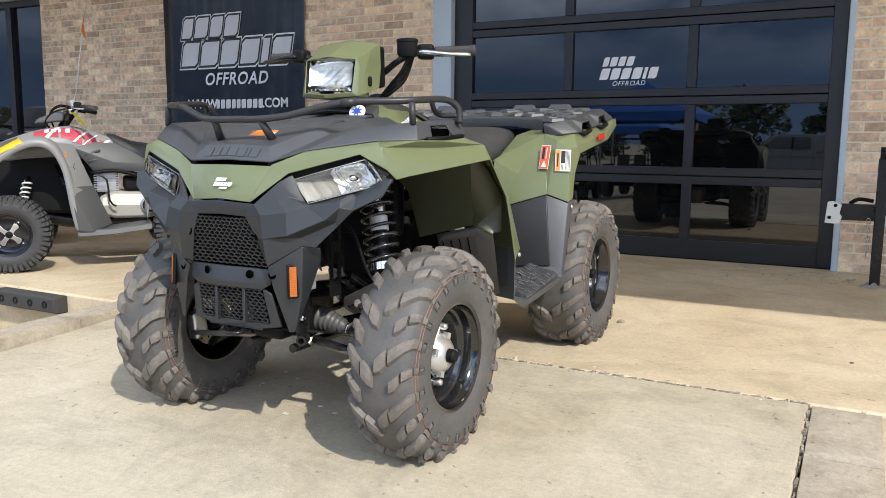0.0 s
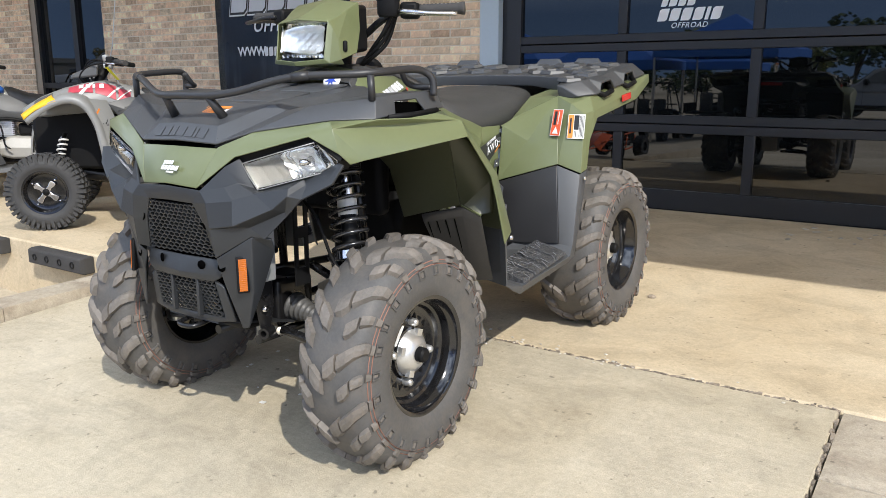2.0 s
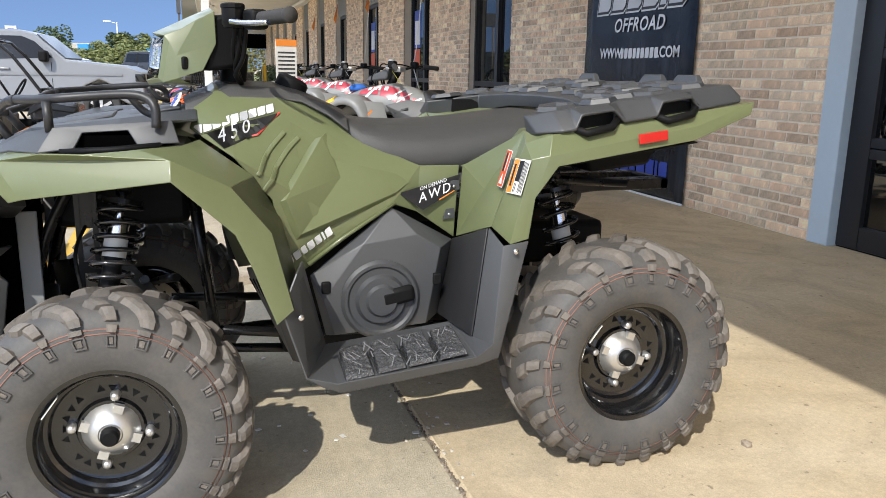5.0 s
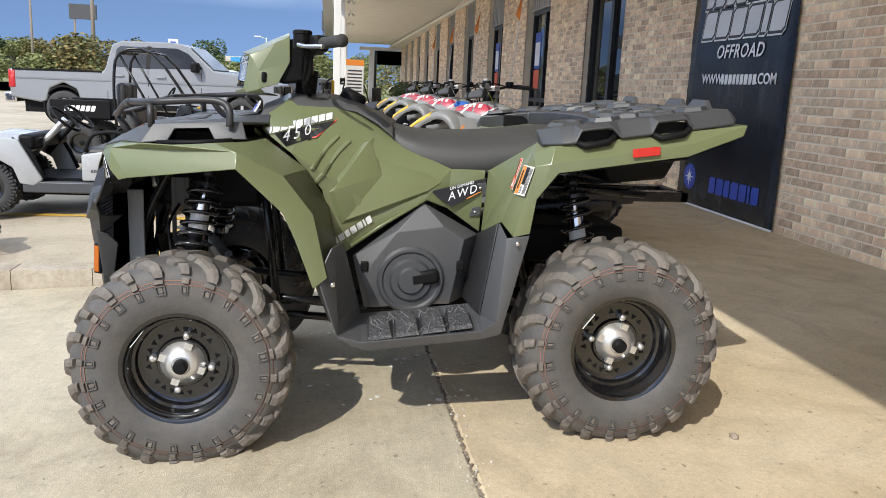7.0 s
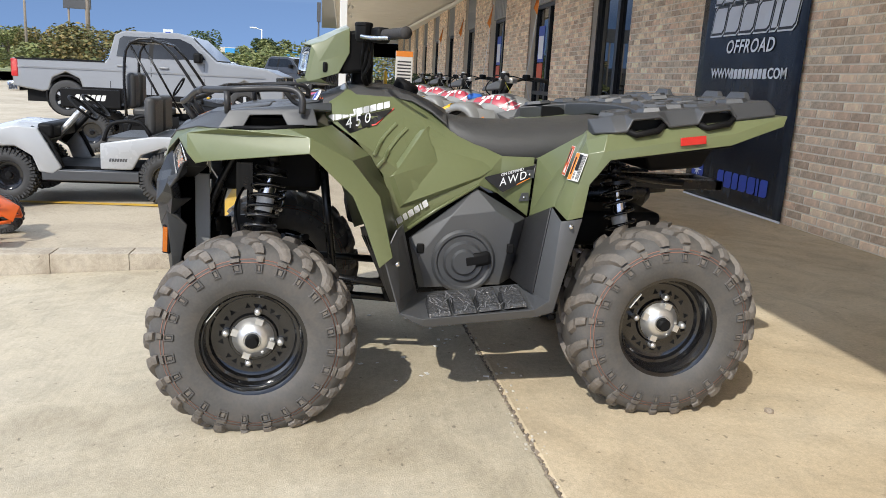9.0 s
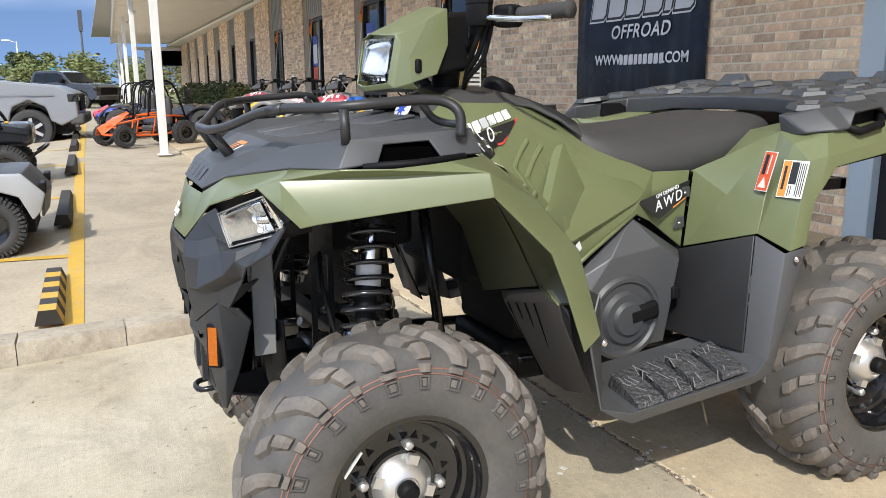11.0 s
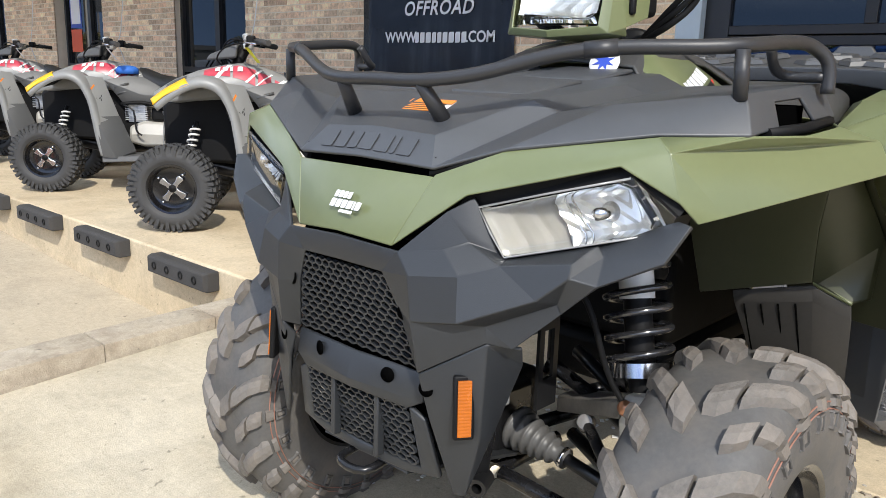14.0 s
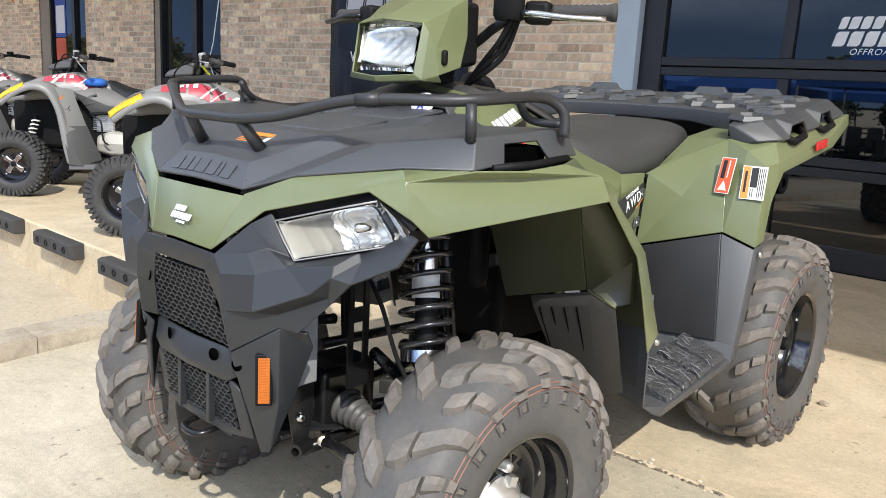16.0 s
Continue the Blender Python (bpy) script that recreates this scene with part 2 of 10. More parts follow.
printed_mist(M_BANNER)
M_WHITEPRINT = mat("white_print", (0.80, 0.81, 0.83), 0.45, var=0.02)
M_BLUEPRINT = mat("blue_print", (0.035, 0.075, 0.42), 0.4, var=0.05)
M_RUBBER = mat("dock_rubber", (0.045, 0.043, 0.042), 0.85, var=0.25, scale=10, fine=120, bump=0.5, bscale=200)
M_YELLOW = mat("yellow_paint", (0.62, 0.38, 0.045), 0.7, var=0.2, scale=6, fine=70, stain=(0.45, 0.38, 0.27), stain_amt=0.4, stain_scale=5)
M_GREEN = mat("olive_gloss_plastic", (0.146, 0.167, 0.080), 0.33, var=0.07, scale=5, fine=70, coat=0.22, spec=0.5, rvar=0.05)
# the fender's olive again, darkened to carry the shade inside the arches
M_OLIVESHADE = mat("olive_plastic_in_shade", (0.050, 0.053, 0.028), 0.38, var=0.12, scale=8, fine=80)
M_DARK = mat("charcoal_moulded_plastic", (0.043, 0.046, 0.051), 0.52, spec=0.85, var=0.10, scale=7, fine=120, bump=0.18, bscale=700, bdist=0.001)
M_COVER = mat("grey_charcoal_plastic", (0.066, 0.069, 0.074), 0.50, spec=0.8, var=0.10, scale=7, fine=120, bump=0.18, bscale=700, bdist=0.001)
M_FASCIA = mat("dark_charcoal_plastic", (0.020, 0.022, 0.025), 0.46, spec=0.6, var=0.12, scale=7, fine=120, bump=0.18, bscale=700, bdist=0.001)
M_BLACK = mat("black_plastic", (0.008, 0.008, 0.0085), 0.55, spec=0.15, var=0.15, scale=9, fine=90)
M_STEEL = mat("black_painted_steel", (0.010, 0.010, 0.011), 0.28, var=0.15, scale=9, fine=90, spec=0.42)
M_FLAP = mat("dusty_black_guard", (0.040, 0.037, 0.033), 0.6, var=0.25, scale=7, fine=90, bump=0.2, bscale=300, bdist=0.001)
M_FILM = mat("scuffed_glossy_plastic", (0.050, 0.051, 0.054), 0.24, var=0.3, scale=30, fine=140, spec=0.8, bump=0.9, bscale=85, bdist=0.012, rvar=0.15)
M_ARMDUST = mat("dusty_arm_steel", (0.150, 0.138, 0.120), 0.6, var=0.4, scale=14, fine=90, bump=0.3, bscale=200, bdist=0.001)
M_COPPER = mat("copper_bolt", (0.50, 0.24, 0.14), 0.35, metal=0.8, var=0.2, scale=40)
M_RACK = mat("textured_black_tube", (0.026, 0.026, 0.028), 0.42, var=0.12, scale=12, fine=200, bump=0.2, bscale=800, bdist=0.001)
M_RIM = mat("gloss_black_rim", (0.008, 0.008, 0.009), 0.12, var=0.1, coat=0.6, spec=0.6, rvar=0.03)
M_TYRE = mat("dusty_tyre_rubber", (0.086, 0.083, 0.080), 0.62, var=0.28, scale=9, fine=130, bump=0.25, bscale=260, bdist=0.0012, stain=(0.150, 0.128, 0.108), stain_amt=0.5, stain_scale=16)
M_TREAD = mat("dusty_tread_rubber", (0.142, 0.128, 0.113), 0.70, island=0.14, var=0.30, scale=16, fine=150, bump=0.5, bscale=260, bdist=0.002, stain=(0.26, 0.215, 0.175), stain_amt=0.45, stain_scale=20)
M_SEAT = mat("grained_black_vinyl", (0.050, 0.050, 0.050), 0.50, var=0.10, scale=10, fine=260, bump=0.5, bscale=420, bdist=0.002)
M_CHROME = mat("bright_metal", (0.72, 0.72, 0.74), 0.16, metal=1.0, var=0.06, scale=30, fine=200, rvar=0.06)
M_ALU = mat("cast_aluminium", (0.72, 0.72, 0.71), 0.36, metal=0.85, var=0.12, scale=30, fine=200, rvar=0.08)
M_REFLECTOR = mat("lamp_reflector", (0.86, 0.87, 0.88), 0.36, metal=0.9, var=0.05, scale=20)
M_LAMPGREY = mat("lamp_inner_bezel", (0.22, 0.212, 0.195), 0.30, var=0.1, scale=20)
M_LENSEDGE = mat("clear_lens_edge", (0.26, 0.26, 0.26), 0.18, var=0.05, scale=20, coat=0.4)
M_GALV = mat("worn_grey_steel", (0.22, 0.21, 0.20), 0.45, metal=0.5, var=0.25, scale=25, fine=150)
M_COIL = mat("gloss_black_spring", (0.020, 0.020, 0.022), 0.22, var=0.1, scale=20, spec=0.8, coat=0.4)
M_LENS = glass("clear_lamp_lens", (0.97, 0.98, 0.98))
M_AMBER = mat("amber_reflector", (0.40, 0.100, 0.004), 0.25, var=0.12, scale=60, fine=260, coat=0.2)
M_RED = mat("red_reflector", (0.55, 0.018, 0.015), 0.22, var=0.12, scale=60, coat=0.4)
M_LABEL = mat("white_sticker", (0.72, 0.71, 0.68), 0.45, var=0.04)
M_REDORANGE = mat("red_orange_sticker", (0.66, 0.10, 0.035), 0.45, var=0.05)
M_ORANGE = mat("orange_sticker", (0.78, 0.25, 0.04), 0.45, var=0.05)
M_REDST = mat("red_sticker", (0.60, 0.04, 0.03), 0.45, var=0.05)
M_DECALBLK = mat("black_decal", (0.012, 0.012, 0.013), 0.35, var=0.1)
M_BAR = mat("dark_print", (0.05, 0.05, 0.055), 0.5, var=0.1)
M_DISC = mat("brake_disc_steel", (0.42, 0.38, 0.30), 0.35, metal=0.9, var=0.15, scale=20)
# scuffs of the step, with glints on its gloss painted in the same pale tone
M_SCUFFGLINT = mat("film_scuffs_and_glints", (0.20, 0.20, 0.21), 0.25, var=0.2, scale=20)
M_QGREY = mat("grey_moulded_plastic", (0.235, 0.24, 0.24), 0.42, var=0.06, scale=6, fine=80)
M_QDGREY = mat("dark_grey_plastic", (0.075, 0.077, 0.080), 0.5, var=0.08, scale=6, fine=80)
M_QRED = mat("red_graphic", (0.46, 0.055, 0.085), 0.32, var=0.25, scale=18, fine=60, coat=0.3)
M_QYEL = mat("yellow_plastic", (0.78, 0.46, 0.02), 0.35, var=0.05)
M_QTYRE = mat("clean_tyre_rubber", (0.040, 0.040, 0.041), 0.68, var=0.15, scale=12, fine=120, bump=0.2, bscale=300)
M_SILVER = mat("silver_car_paint", (0.26, 0.265, 0.27), 0.32, metal=0.30, var=0.03, scale=2, coat=0.3, rvar=0.02)
M_WHITEP = mat("pearl_white_paint", (0.40, 0.41, 0.42), 0.28, var=0.03, scale=3, coat=0.3)
M_GUNMETAL = mat("gunmetal_car_paint", (0.055, 0.058, 0.065), 0.25, metal=0.4, var=0.03, coat=0.8)
M_CARGLASS = tinted("car_window", (0.012, 0.014, 0.016), 0.7)
M_KORANGE = mat("orange_powder_coat", (0.72, 0.115, 0.015), 0.35, var=0.08, coat=0.3)
M_BLUETENT = mat("blue_tent_fabric", (0.02, 0.12, 0.46), 0.7, var=0.06)
M_LEAF = mat("leaf_green", (0.095, 0.125, 0.036), 0.7, var=0.15, island=0.45, second=(0.20, 0.20, 0.065))
M_LEAFDK = mat("dark_leaf", (0.036, 0.060, 0.022), 0.7, var=0.15, island=0.4, second=(0.07, 0.10, 0.035))
M_LEAFRED = mat("autumn_leaf", (0.21, 0.15, 0.05), 0.7, var=0.15, island=0.4, second=(0.09, 0.11, 0.035))
M_BARK = mat("bark", (0.11, 0.085, 0.06), 0.9, var=0.25, scale=12, bump=0.6, bscale=60)
M_GRASS = mat("dry_grass", (0.16, 0.17, 0.06), 0.95, var=0.25, scale=0.6, fine=8)
M_WOODPOLE = mat("weathered_pole", (0.22, 0.18, 0.14), 0.85, var=0.15, scale=6)
M_FARWALL = mat("far_pale_wall", (0.55, 0.50, 0.42), 0.8, var=0.06)
M_FARDARK = mat("far_dark_wall", (0.07, 0.07, 0.075), 0.7, var=0.1)
M_SKYBLUE = mat("blue_roof_sheet", (0.05, 0.30, 0.62), 0.5, var=0.05)
M_TAGPAPER = mat("neon_paper_tag", (0.75, 0.72, 0.03), 0.5, var=0.05)
M_TRUCKRED = mat("tail_lamp_red", (0.45, 0.02, 0.02), 0.2, var=0.1, coat=0.5)

# glossless black that paints the shade of gaps and recesses onto solid pieces
M_SHADEBLACK = mat("black_for_recess_shade", (0.002, 0.002, 0.002), 1.0, var=0.1, spec=0.0)
M_BOOT = mat("grey_rubber_boot", (0.085, 0.084, 0.083), 0.45, var=0.15, scale=20)
M_MOULDLINE = mat("red_brown_mould_line", (0.26, 0.13, 0.095), 0.8, var=0.2, scale=30)
M_CASTING = mat("pale_engine_casting", (0.42, 0.405, 0.37), 0.42, metal=0.25, var=0.10, scale=20, fine=150)
M_GREYPRINT = mat("pale_grey_print", (0.66, 0.68, 0.72), 0.45, var=0.05)

# ---- building tools ----
def finish(bm, ob_name, material, smooth=False, weld=0.0):
    if weld:
        bmesh.ops.remove_doubles(bm, verts=bm.verts[:], dist=weld)
    bmesh.ops.recalc_face_normals(bm, faces=bm.faces[:])
    me = bpy.data.meshes.new(ob_name)
    bm.to_mesh(me)
    bm.free()
    for m in (material if isinstance(material, (list, tuple)) else [material]):
        me.materials.append(m)
    if smooth:
        me.shade_smooth()
        if smooth != "all":
            me.set_sharp_from_angle(angle=radians(38 if smooth is True else smooth))
    return me


def part(name, bm, material, parent=None, label="", smooth=False, thick=0.0, bevel=0.0, seg=2, offset=-1.0, weld=0.0, sharp=9):
    """One mesh object, under a thing or a part, or at top level where parent is None."""
    ob = new(name, finish(bm, name, material, smooth, weld))
    if parent is not None:
        ob.parent = parent
    if label:
        ob["label"] = label
    if thick:
        s = ob.modifiers.new("thickness", "SOLIDIFY")
        s.thickness, s.offset = thick, offset
    if bevel:
        v = ob.modifiers.new("edges", "BEVEL")
        v.width, v.segments, v.limit_method, v.angle_limit = bevel, seg, "ANGLE", radians(22)
        v.harden_normals = False
        for p in ob.data.polygons:
            p.use_smooth = True
        ob.data.set_sharp_from_angle(angle=radians(sharp))
    return ob


def thing(name, label, category, group="", at=(0, 0, 0), turn=0.0, kind=""):
    ob = new(name)
    ob.matrix_basis = pose(*at, 0, 0, turn)
    ob.empty_display_size = 0.1
    return tagged(ob, label, category, group, kind)


def box(bm, x0, x1, y0, y1, z0, z1, m=None, mi=0):
    vs = [bm.verts.new(Vector(p) if m is None else m @ Vector(p)) for p in
          ((x0, y0, z0), (x1, y0, z0), (x1, y1, z0), (x0, y1, z0), (x0, y0, z1), (x1, y0, z1), (x1, y1, z1), (x0, y1, z1))]
    for f in ((0, 3, 2, 1), (4, 5, 6, 7), (0, 1, 5, 4), (1, 2, 6, 5), (2, 3, 7, 6), (3, 0, 4, 7)):
        bm.faces.new([vs[i] for i in f]).material_index = mi
    return bm


def boxes(*dims):
    bm = bmesh.new()
    for d in dims:
        box(bm, *d)
    return bm


def facets(pts, faces, mirror=False, bm=None):
    """Flat facets between named points; mirror adds the same on the other side of x = 0."""
    bm = bm or bmesh.new()
    for side in ((1, -1) if mirror else (1,)):
        vs = {k: bm.verts.new((p[0] * side, p[1], p[2])) for k, p in pts.items() if any(k in f for f in faces)}
        for f in faces:
            ring = [vs[k] for k in (f if side == 1 else f[::-1])]
            bm.faces.new(ring)
    if mirror:
        bmesh.ops.remove_doubles(bm, verts=bm.verts[:], dist=0.0005)
    return bm


def flip(pts):
    return {k: (-p[0], p[1], p[2]) for k, p in pts.items()}


def ring_frame(d):
    d = Vector(d).normalized()
    up = Vector((0, 0, 1)) if abs(d.z) < 0.95 else Vector((1, 0, 0))
    a = d.cross(up).normalized()
    return a, d.cross(a).normalized()


def smooth_path(pts, n=5):
    pts = [Vector(p) for p in pts]
    out = []
    for i in range(len(pts) - 1):
        p0, p1, p2, p3 = pts[max(i - 1, 0)], pts[i], pts[i + 1], pts[min(i + 2, len(pts) - 1)]
        for k in range(n):
            t = k / n
            out.append(0.5 * ((2 * p1) + (p2 - p0) * t + (2 * p0 - 5 * p1 + 4 * p2 - p3) * t * t + (3 * p1 - p0 - 3 * p2 + p3) * t ** 3))
    return out + [pts[-1]]


def tube(pts, r, n=10, bm=None, curve=0, cap=True):
    """A round bar along points; curve > 0 rounds the bends. r: one radius, or one for each end."""
    bm = bm or bmesh.new()
    pts = smooth_path(pts, curve) if curve else [Vector(p) for p in pts]
    r0, r1 = (r if isinstance(r, (tuple, list)) else (r, r))
    rings, a = [], None
    for i, p in enumerate(pts):
        d = (pts[min(i + 1, len(pts) - 1)] - pts[max(i - 1, 0)]).normalized()
        if a is None:
            a, b = ring_frame(d)
        else:
            a = (a - d * a.dot(d)).normalized()
            b = d.cross(a).normalized()
        rad = r0 + (r1 - r0) * i / max(len(pts) - 1, 1)
        rings.append([bm.verts.new(p + rad * (math.cos(2 * math.pi * k / n) * a + math.sin(2 * math.pi * k / n) * b)) for k in range(n)])
    for q0, q1 in zip(rings, rings[1:]):
        for k in range(n):
            bm.faces.new((q0[k], q0[(k + 1) % n], q1[(k + 1) % n], q1[k])).smooth = True
    if cap:
        bm.faces.new(rings[0][::-1])
        bm.faces.new(rings[-1])
    return bm


def lathe(profile, axis_p=(0, 0, 0), axis_d=(1, 0, 0), n=32, bm=None, close=False, mi=0):
    """Turns (radius, along) pairs about an axis."""
    bm = bm or bmesh.new()
    d = Vector(axis_d).normalized()
    a, b = ring_frame(d)
    o = Vector(axis_p)
    rings = []
    for rad, al in profile:
        if rad < 1e-5:
            rings.append([bm.verts.new(o + d * al)])
        else:
            rings.append([bm.verts.new(o + d * al + rad * (math.cos(2 * math.pi * k / n) * a + math.sin(2 * math.pi * k / n) * b)) for k in range(n)])
    pairs = list(zip(rings, rings[1:])) + ([(rings[-1], rings[0])] if close else [])
    for q0, q1 in pairs:
        for k in range(n):
            k2 = (k + 1) % n
            if len(q0) == 1:
                f = bm.faces.new((q0[0], q1[k2], q1[k]))
            elif len(q1) == 1:
                f = bm.faces.new((q0[k], q0[k2], q1[0]))
            else:
                f = bm.faces.new((q0[k], q0[k2], q1[k2], q1[k]))
            f.smooth, f.material_index = True, mi
    return bm


def loft(rings, bm=None, cap=True, smooth=True):
    """Skins closed rings that have the same number of points."""
    bm = bm or bmesh.new()
    vs = [[bm.verts.new(p) for p in ring] for ring in rings]
    n = len(vs[0])
    for q0, q1 in zip(vs, vs[1:]):
        for k in range(n):
            bm.faces.new((q0[k], q0[(k + 1) % n], q1[(k + 1) % n], q1[k])).smooth = smooth
    if cap:
        bm.faces.new(vs[0][::-1])
        bm.faces.new(vs[-1])
    return bm


def prism(outline, depth, m=None, bm=None, mi=0):
    """A flat plate: (x, y) outline in the plane z = 0 to z = depth, placed by m."""
    bm = bm or bmesh.new()
    m = m or Matrix()
    lo = [bm.verts.new(m @ Vector((x, y, 0))) for x, y in outline]
    hi = [bm.verts.new(m @ Vector((x, y, depth))) for x, y in outline]
    bm.faces.new(lo[::-1]).material_index = mi
    bm.faces.new(hi).material_index = mi
    for k in range(len(lo)):
        k2 = (k + 1) % len(lo)
        bm.faces.new((lo[k], lo[k2], hi[k2], hi[k])).material_index = mi
    return bm


def plane_at(origin, right, up):
    """Axes for flat print: x runs along right, y along up, z out of the face."""
    r = Vector(right).normalized()
    n = r.cross(Vector(up)).normalized()
    u = n.cross(r)
    return Matrix.Translation(origin) @ Matrix((r, u, n)).transposed().to_4x4()


def lettering(name, text, size, m, material, parent=None, shear=0.0, extrude=0.0006, label="", spacing=1.0, bold=0.0):
    cu = bpy.data.curves.new(name, "FONT")
    cu.body, cu.size, cu.shear, cu.extrude, cu.align_x, cu.align_y = text, size, shear, extrude, "CENTER", "CENTER"
    cu.space_character, cu.offset, cu.resolution_u = spacing, bold, 3
    tmp = bpy.data.objects.new(name, cu)
    scene.collection.objects.link(tmp)
    dg = bpy.context.evaluated_depsgraph_get()
    me = bpy.data.meshes.new_from_object(tmp.evaluated_get(dg))
    bpy.data.objects.remove(tmp)
    me.transform(m)
    me.materials.clear()
    me.materials.append(material)
    ob = new(name, me)
    if parent is not None:
        ob.parent = parent
    if label:
        ob["label"] = label
    return ob


def glyph_bars(bm, widths, height, m, depth=0.0008, gap=0.18, shear=0.0):
    """A row of plain slanted blocks as large as the letters of a mark, centred, with cut corners."""
    total = sum(widths) * height + gap * height * (len(widths) - 1)
    x = -total / 2
    h2 = height / 2
    for w in widths:
        w *= height
        c = 0.14 * height if w > 0.4 * height else 0.0
        ring = [(x, -h2), (x + w - c, -h2), (x + w, -h2 + c), (x + w, h2), (x + c, h2), (x, h2 - c)] if c else [(x, -h2), (x + w, -h2), (x + w, h2), (x, h2)]
        prism([(px + shear * py, py) for px, py in ring], depth, m, bm)
        x += w + gap * height
    return bm


def block_row(name, widths, height, m, material, parent, label="", gap=0.18, fit=None, **kw):
    """The same row of blocks, each block a part of its own; fit: spread them as a row of that height with a gap of 0.2 would stand."""
    pitch = fit or height
    gp = 0.2 if fit else gap
    x = -(sum(widths) + gp * (len(widths) - 1)) * pitch / 2
    for k, w in enumerate(widths):
        wide = w if not fit else (w * fit + (0.2 - gap) * fit) / height
        part(name, glyph_bars(bmesh.new(), [wide], height, m @ pose(x + w * pitch / 2, 0, 0), **kw), material, parent, label)
        x += (w + gp) * pitch


# ---- ground, ramp, walk ----
WALK_Z, EDGE_Y, WALL_Y = 0.02, 2.78, 5.95


def lot_z(x, y):
    """The lot climbs away from the ramp until it is flush with the walk."""
    fall = 0.07 * min(max(1.3 - y, 0.0), 8.3) * min(max((-4.0 - x) / 4.0, 0.0), 1.0)
    return -0.33 + 0.0395 * min(max(-4.0 - x, 0.0), 8.3) - fall


def ramp_z(y):
    return WALK_Z - 0.062 * (EDGE_Y - y)


def ground_sheet():
    xs = [-3000, -400, -120, -60, -40, -28, -20, -16, -12.3, -10, -8, -6, -4, -3.3, -1.6, 0.1, 3, 8, 30, 100, 400, 3000]
    ys = [-3000, -400, -120, -60, -30, -14, -7, -3, 0, 1.3, 2.79, 6.5, 12, 40, 120, 400, 3000]
    bm = bmesh.new()
    vs = [[bm.verts.new((x, y, lot_z(x, y) - (0.03 if y > 2.6 else 0.0))) for x in xs] for y in ys]
    for j in range(len(ys) - 1):
        for i in range(len(xs) - 1):
            bm.faces.new((vs[j][i], vs[j][i + 1], vs[j + 1][i + 1], vs[j + 1][i]))
    return tagged(part("ground", bm, M_LOT), "pale tan concrete parking lot, worn and stained", "ground", kind="structure")


ground_sheet()

bm = bmesh.new()
box(bm, -52, 7.0, EDGE_Y, WALL_Y + 1.5, -0.5, WALK_Z)
walk_slab = tagged(part("pavement", bm, M_WALK, bevel=0.012), "raised tan concrete walk along the building", "pavement", kind="structure")

bm = bmesh.new()
RX0, RX1 = -3.165, -0.10
for (ya, yb) in ((-6.5, 0.3), (0.31, EDGE_Y - 0.006)):
    lo = [(RX0, ya), (RX1, ya), (RX1, yb), (RX0, yb)]
    top = [bm.verts.new((x, y, ramp_z(y))) for x, y in lo]
    bot = [bm.verts.new((x, y, -0.9)) for x, y in lo]
    bm.faces.new(top)
    for k in range(4):
        bm.faces.new((bot[k], bot[(k + 1) % 4], top[(k + 1) % 4], top[k]))
tagged(part("ramp", bm, M_RAMP, bevel=0.006), "pale broom-finished concrete ramp slab in the sun", "ramp", kind="structure")

# broken filler and crumbs along the joint
rnd = random.Random(4)
bm = bmesh.new()
for k in range(620):
    x = rnd.uniform(RX0, RX1)
    w = rnd.uniform(0.003, 0.009)
    y = EDGE_Y - 0.003 + rnd.gauss(0, 0.004)
    box(bm, -w, w, -w * 0.5, w * 0.5, -0.02, rnd.uniform(-0.006, 0.003), pose(x, y, WALK_Z, 0, 0, rnd.uniform(-40, 40)))
for k in range(240):
    y = rnd.uniform(-1.5, EDGE_Y)
    w = rnd.uniform(0.005, 0.016)
    x = RX1 + 0.005 + rnd.gauss(0, 0.003)
    box(bm, x - w * 0.3, x + w * 0.3, y - w, y + w, ramp_z(y) - 0.03, ramp_z(y) + rnd.uniform(-0.006, 0.002))
tagged(part("joint_filler", bm, M_JOINT), "crumbling dark filler in the slab joints", "joint filler", kind="stuff")
bm = bmesh.new()
for k in range(70):
    x = rnd.choice([rnd.uniform(-1.3, -0.7), rnd.uniform(RX0, RX1), rnd.uniform(-2.0, -1.2)])
    y = EDGE_Y + rnd.gauss(0, 0.03)
    s = rnd.uniform(0.002, 0.0065)
    z = WALK_Z if y > EDGE_Y else ramp_z(y)
    bmesh.ops.create_icosphere(bm, subdivisions=1, radius=s, matrix=Matrix.Translation((x, y, z + s * 0.3)) @ Matrix.Diagonal((1.4, 1, 0.6, 1)))
tagged(part("cement_crumbs", bm, M_CRUMB), "small pale crumbs of cement by the joint", "crumbs", kind="stuff")


def kerb_run(name, x0, x1, top, label):
    root = tagged(thing(name, label, "kerb"), kind="structure")
    y = EDGE_Y - 0.004
    k = 0
    while y > -3.6:
        y2 = y - 0.41
        bm = bmesh.new()
        za, zb = top(y), top(y2)
        pts = [(x0, y2, -0.9), (x1, y2, -0.9), (x1, y, -0.9), (x0, y, -0.9), (x0, y2, zb), (x1, y2, zb), (x1, y, za), (x0, y, za)]
        vs = [bm.verts.new(p) for p in pts]
        for f in ((0, 3, 2, 1), (4, 5, 6, 7), (0, 1, 5, 4), (1, 2, 6, 5), (2, 3, 7, 6), (3, 0, 4, 7)):
            bm.faces.new([vs[i] for i in f])
        bmesh.ops.bevel(bm, geom=[e for e in bm.edges if all(v.co.z > -0.5 for v in e.verts)], offset=0.010, segments=2, affect="EDGES", profile=0.6)
        part("kerb_block", bm, M_KERB, root, smooth=True)
        y = y2 - 0.004
        k += 1
    return root


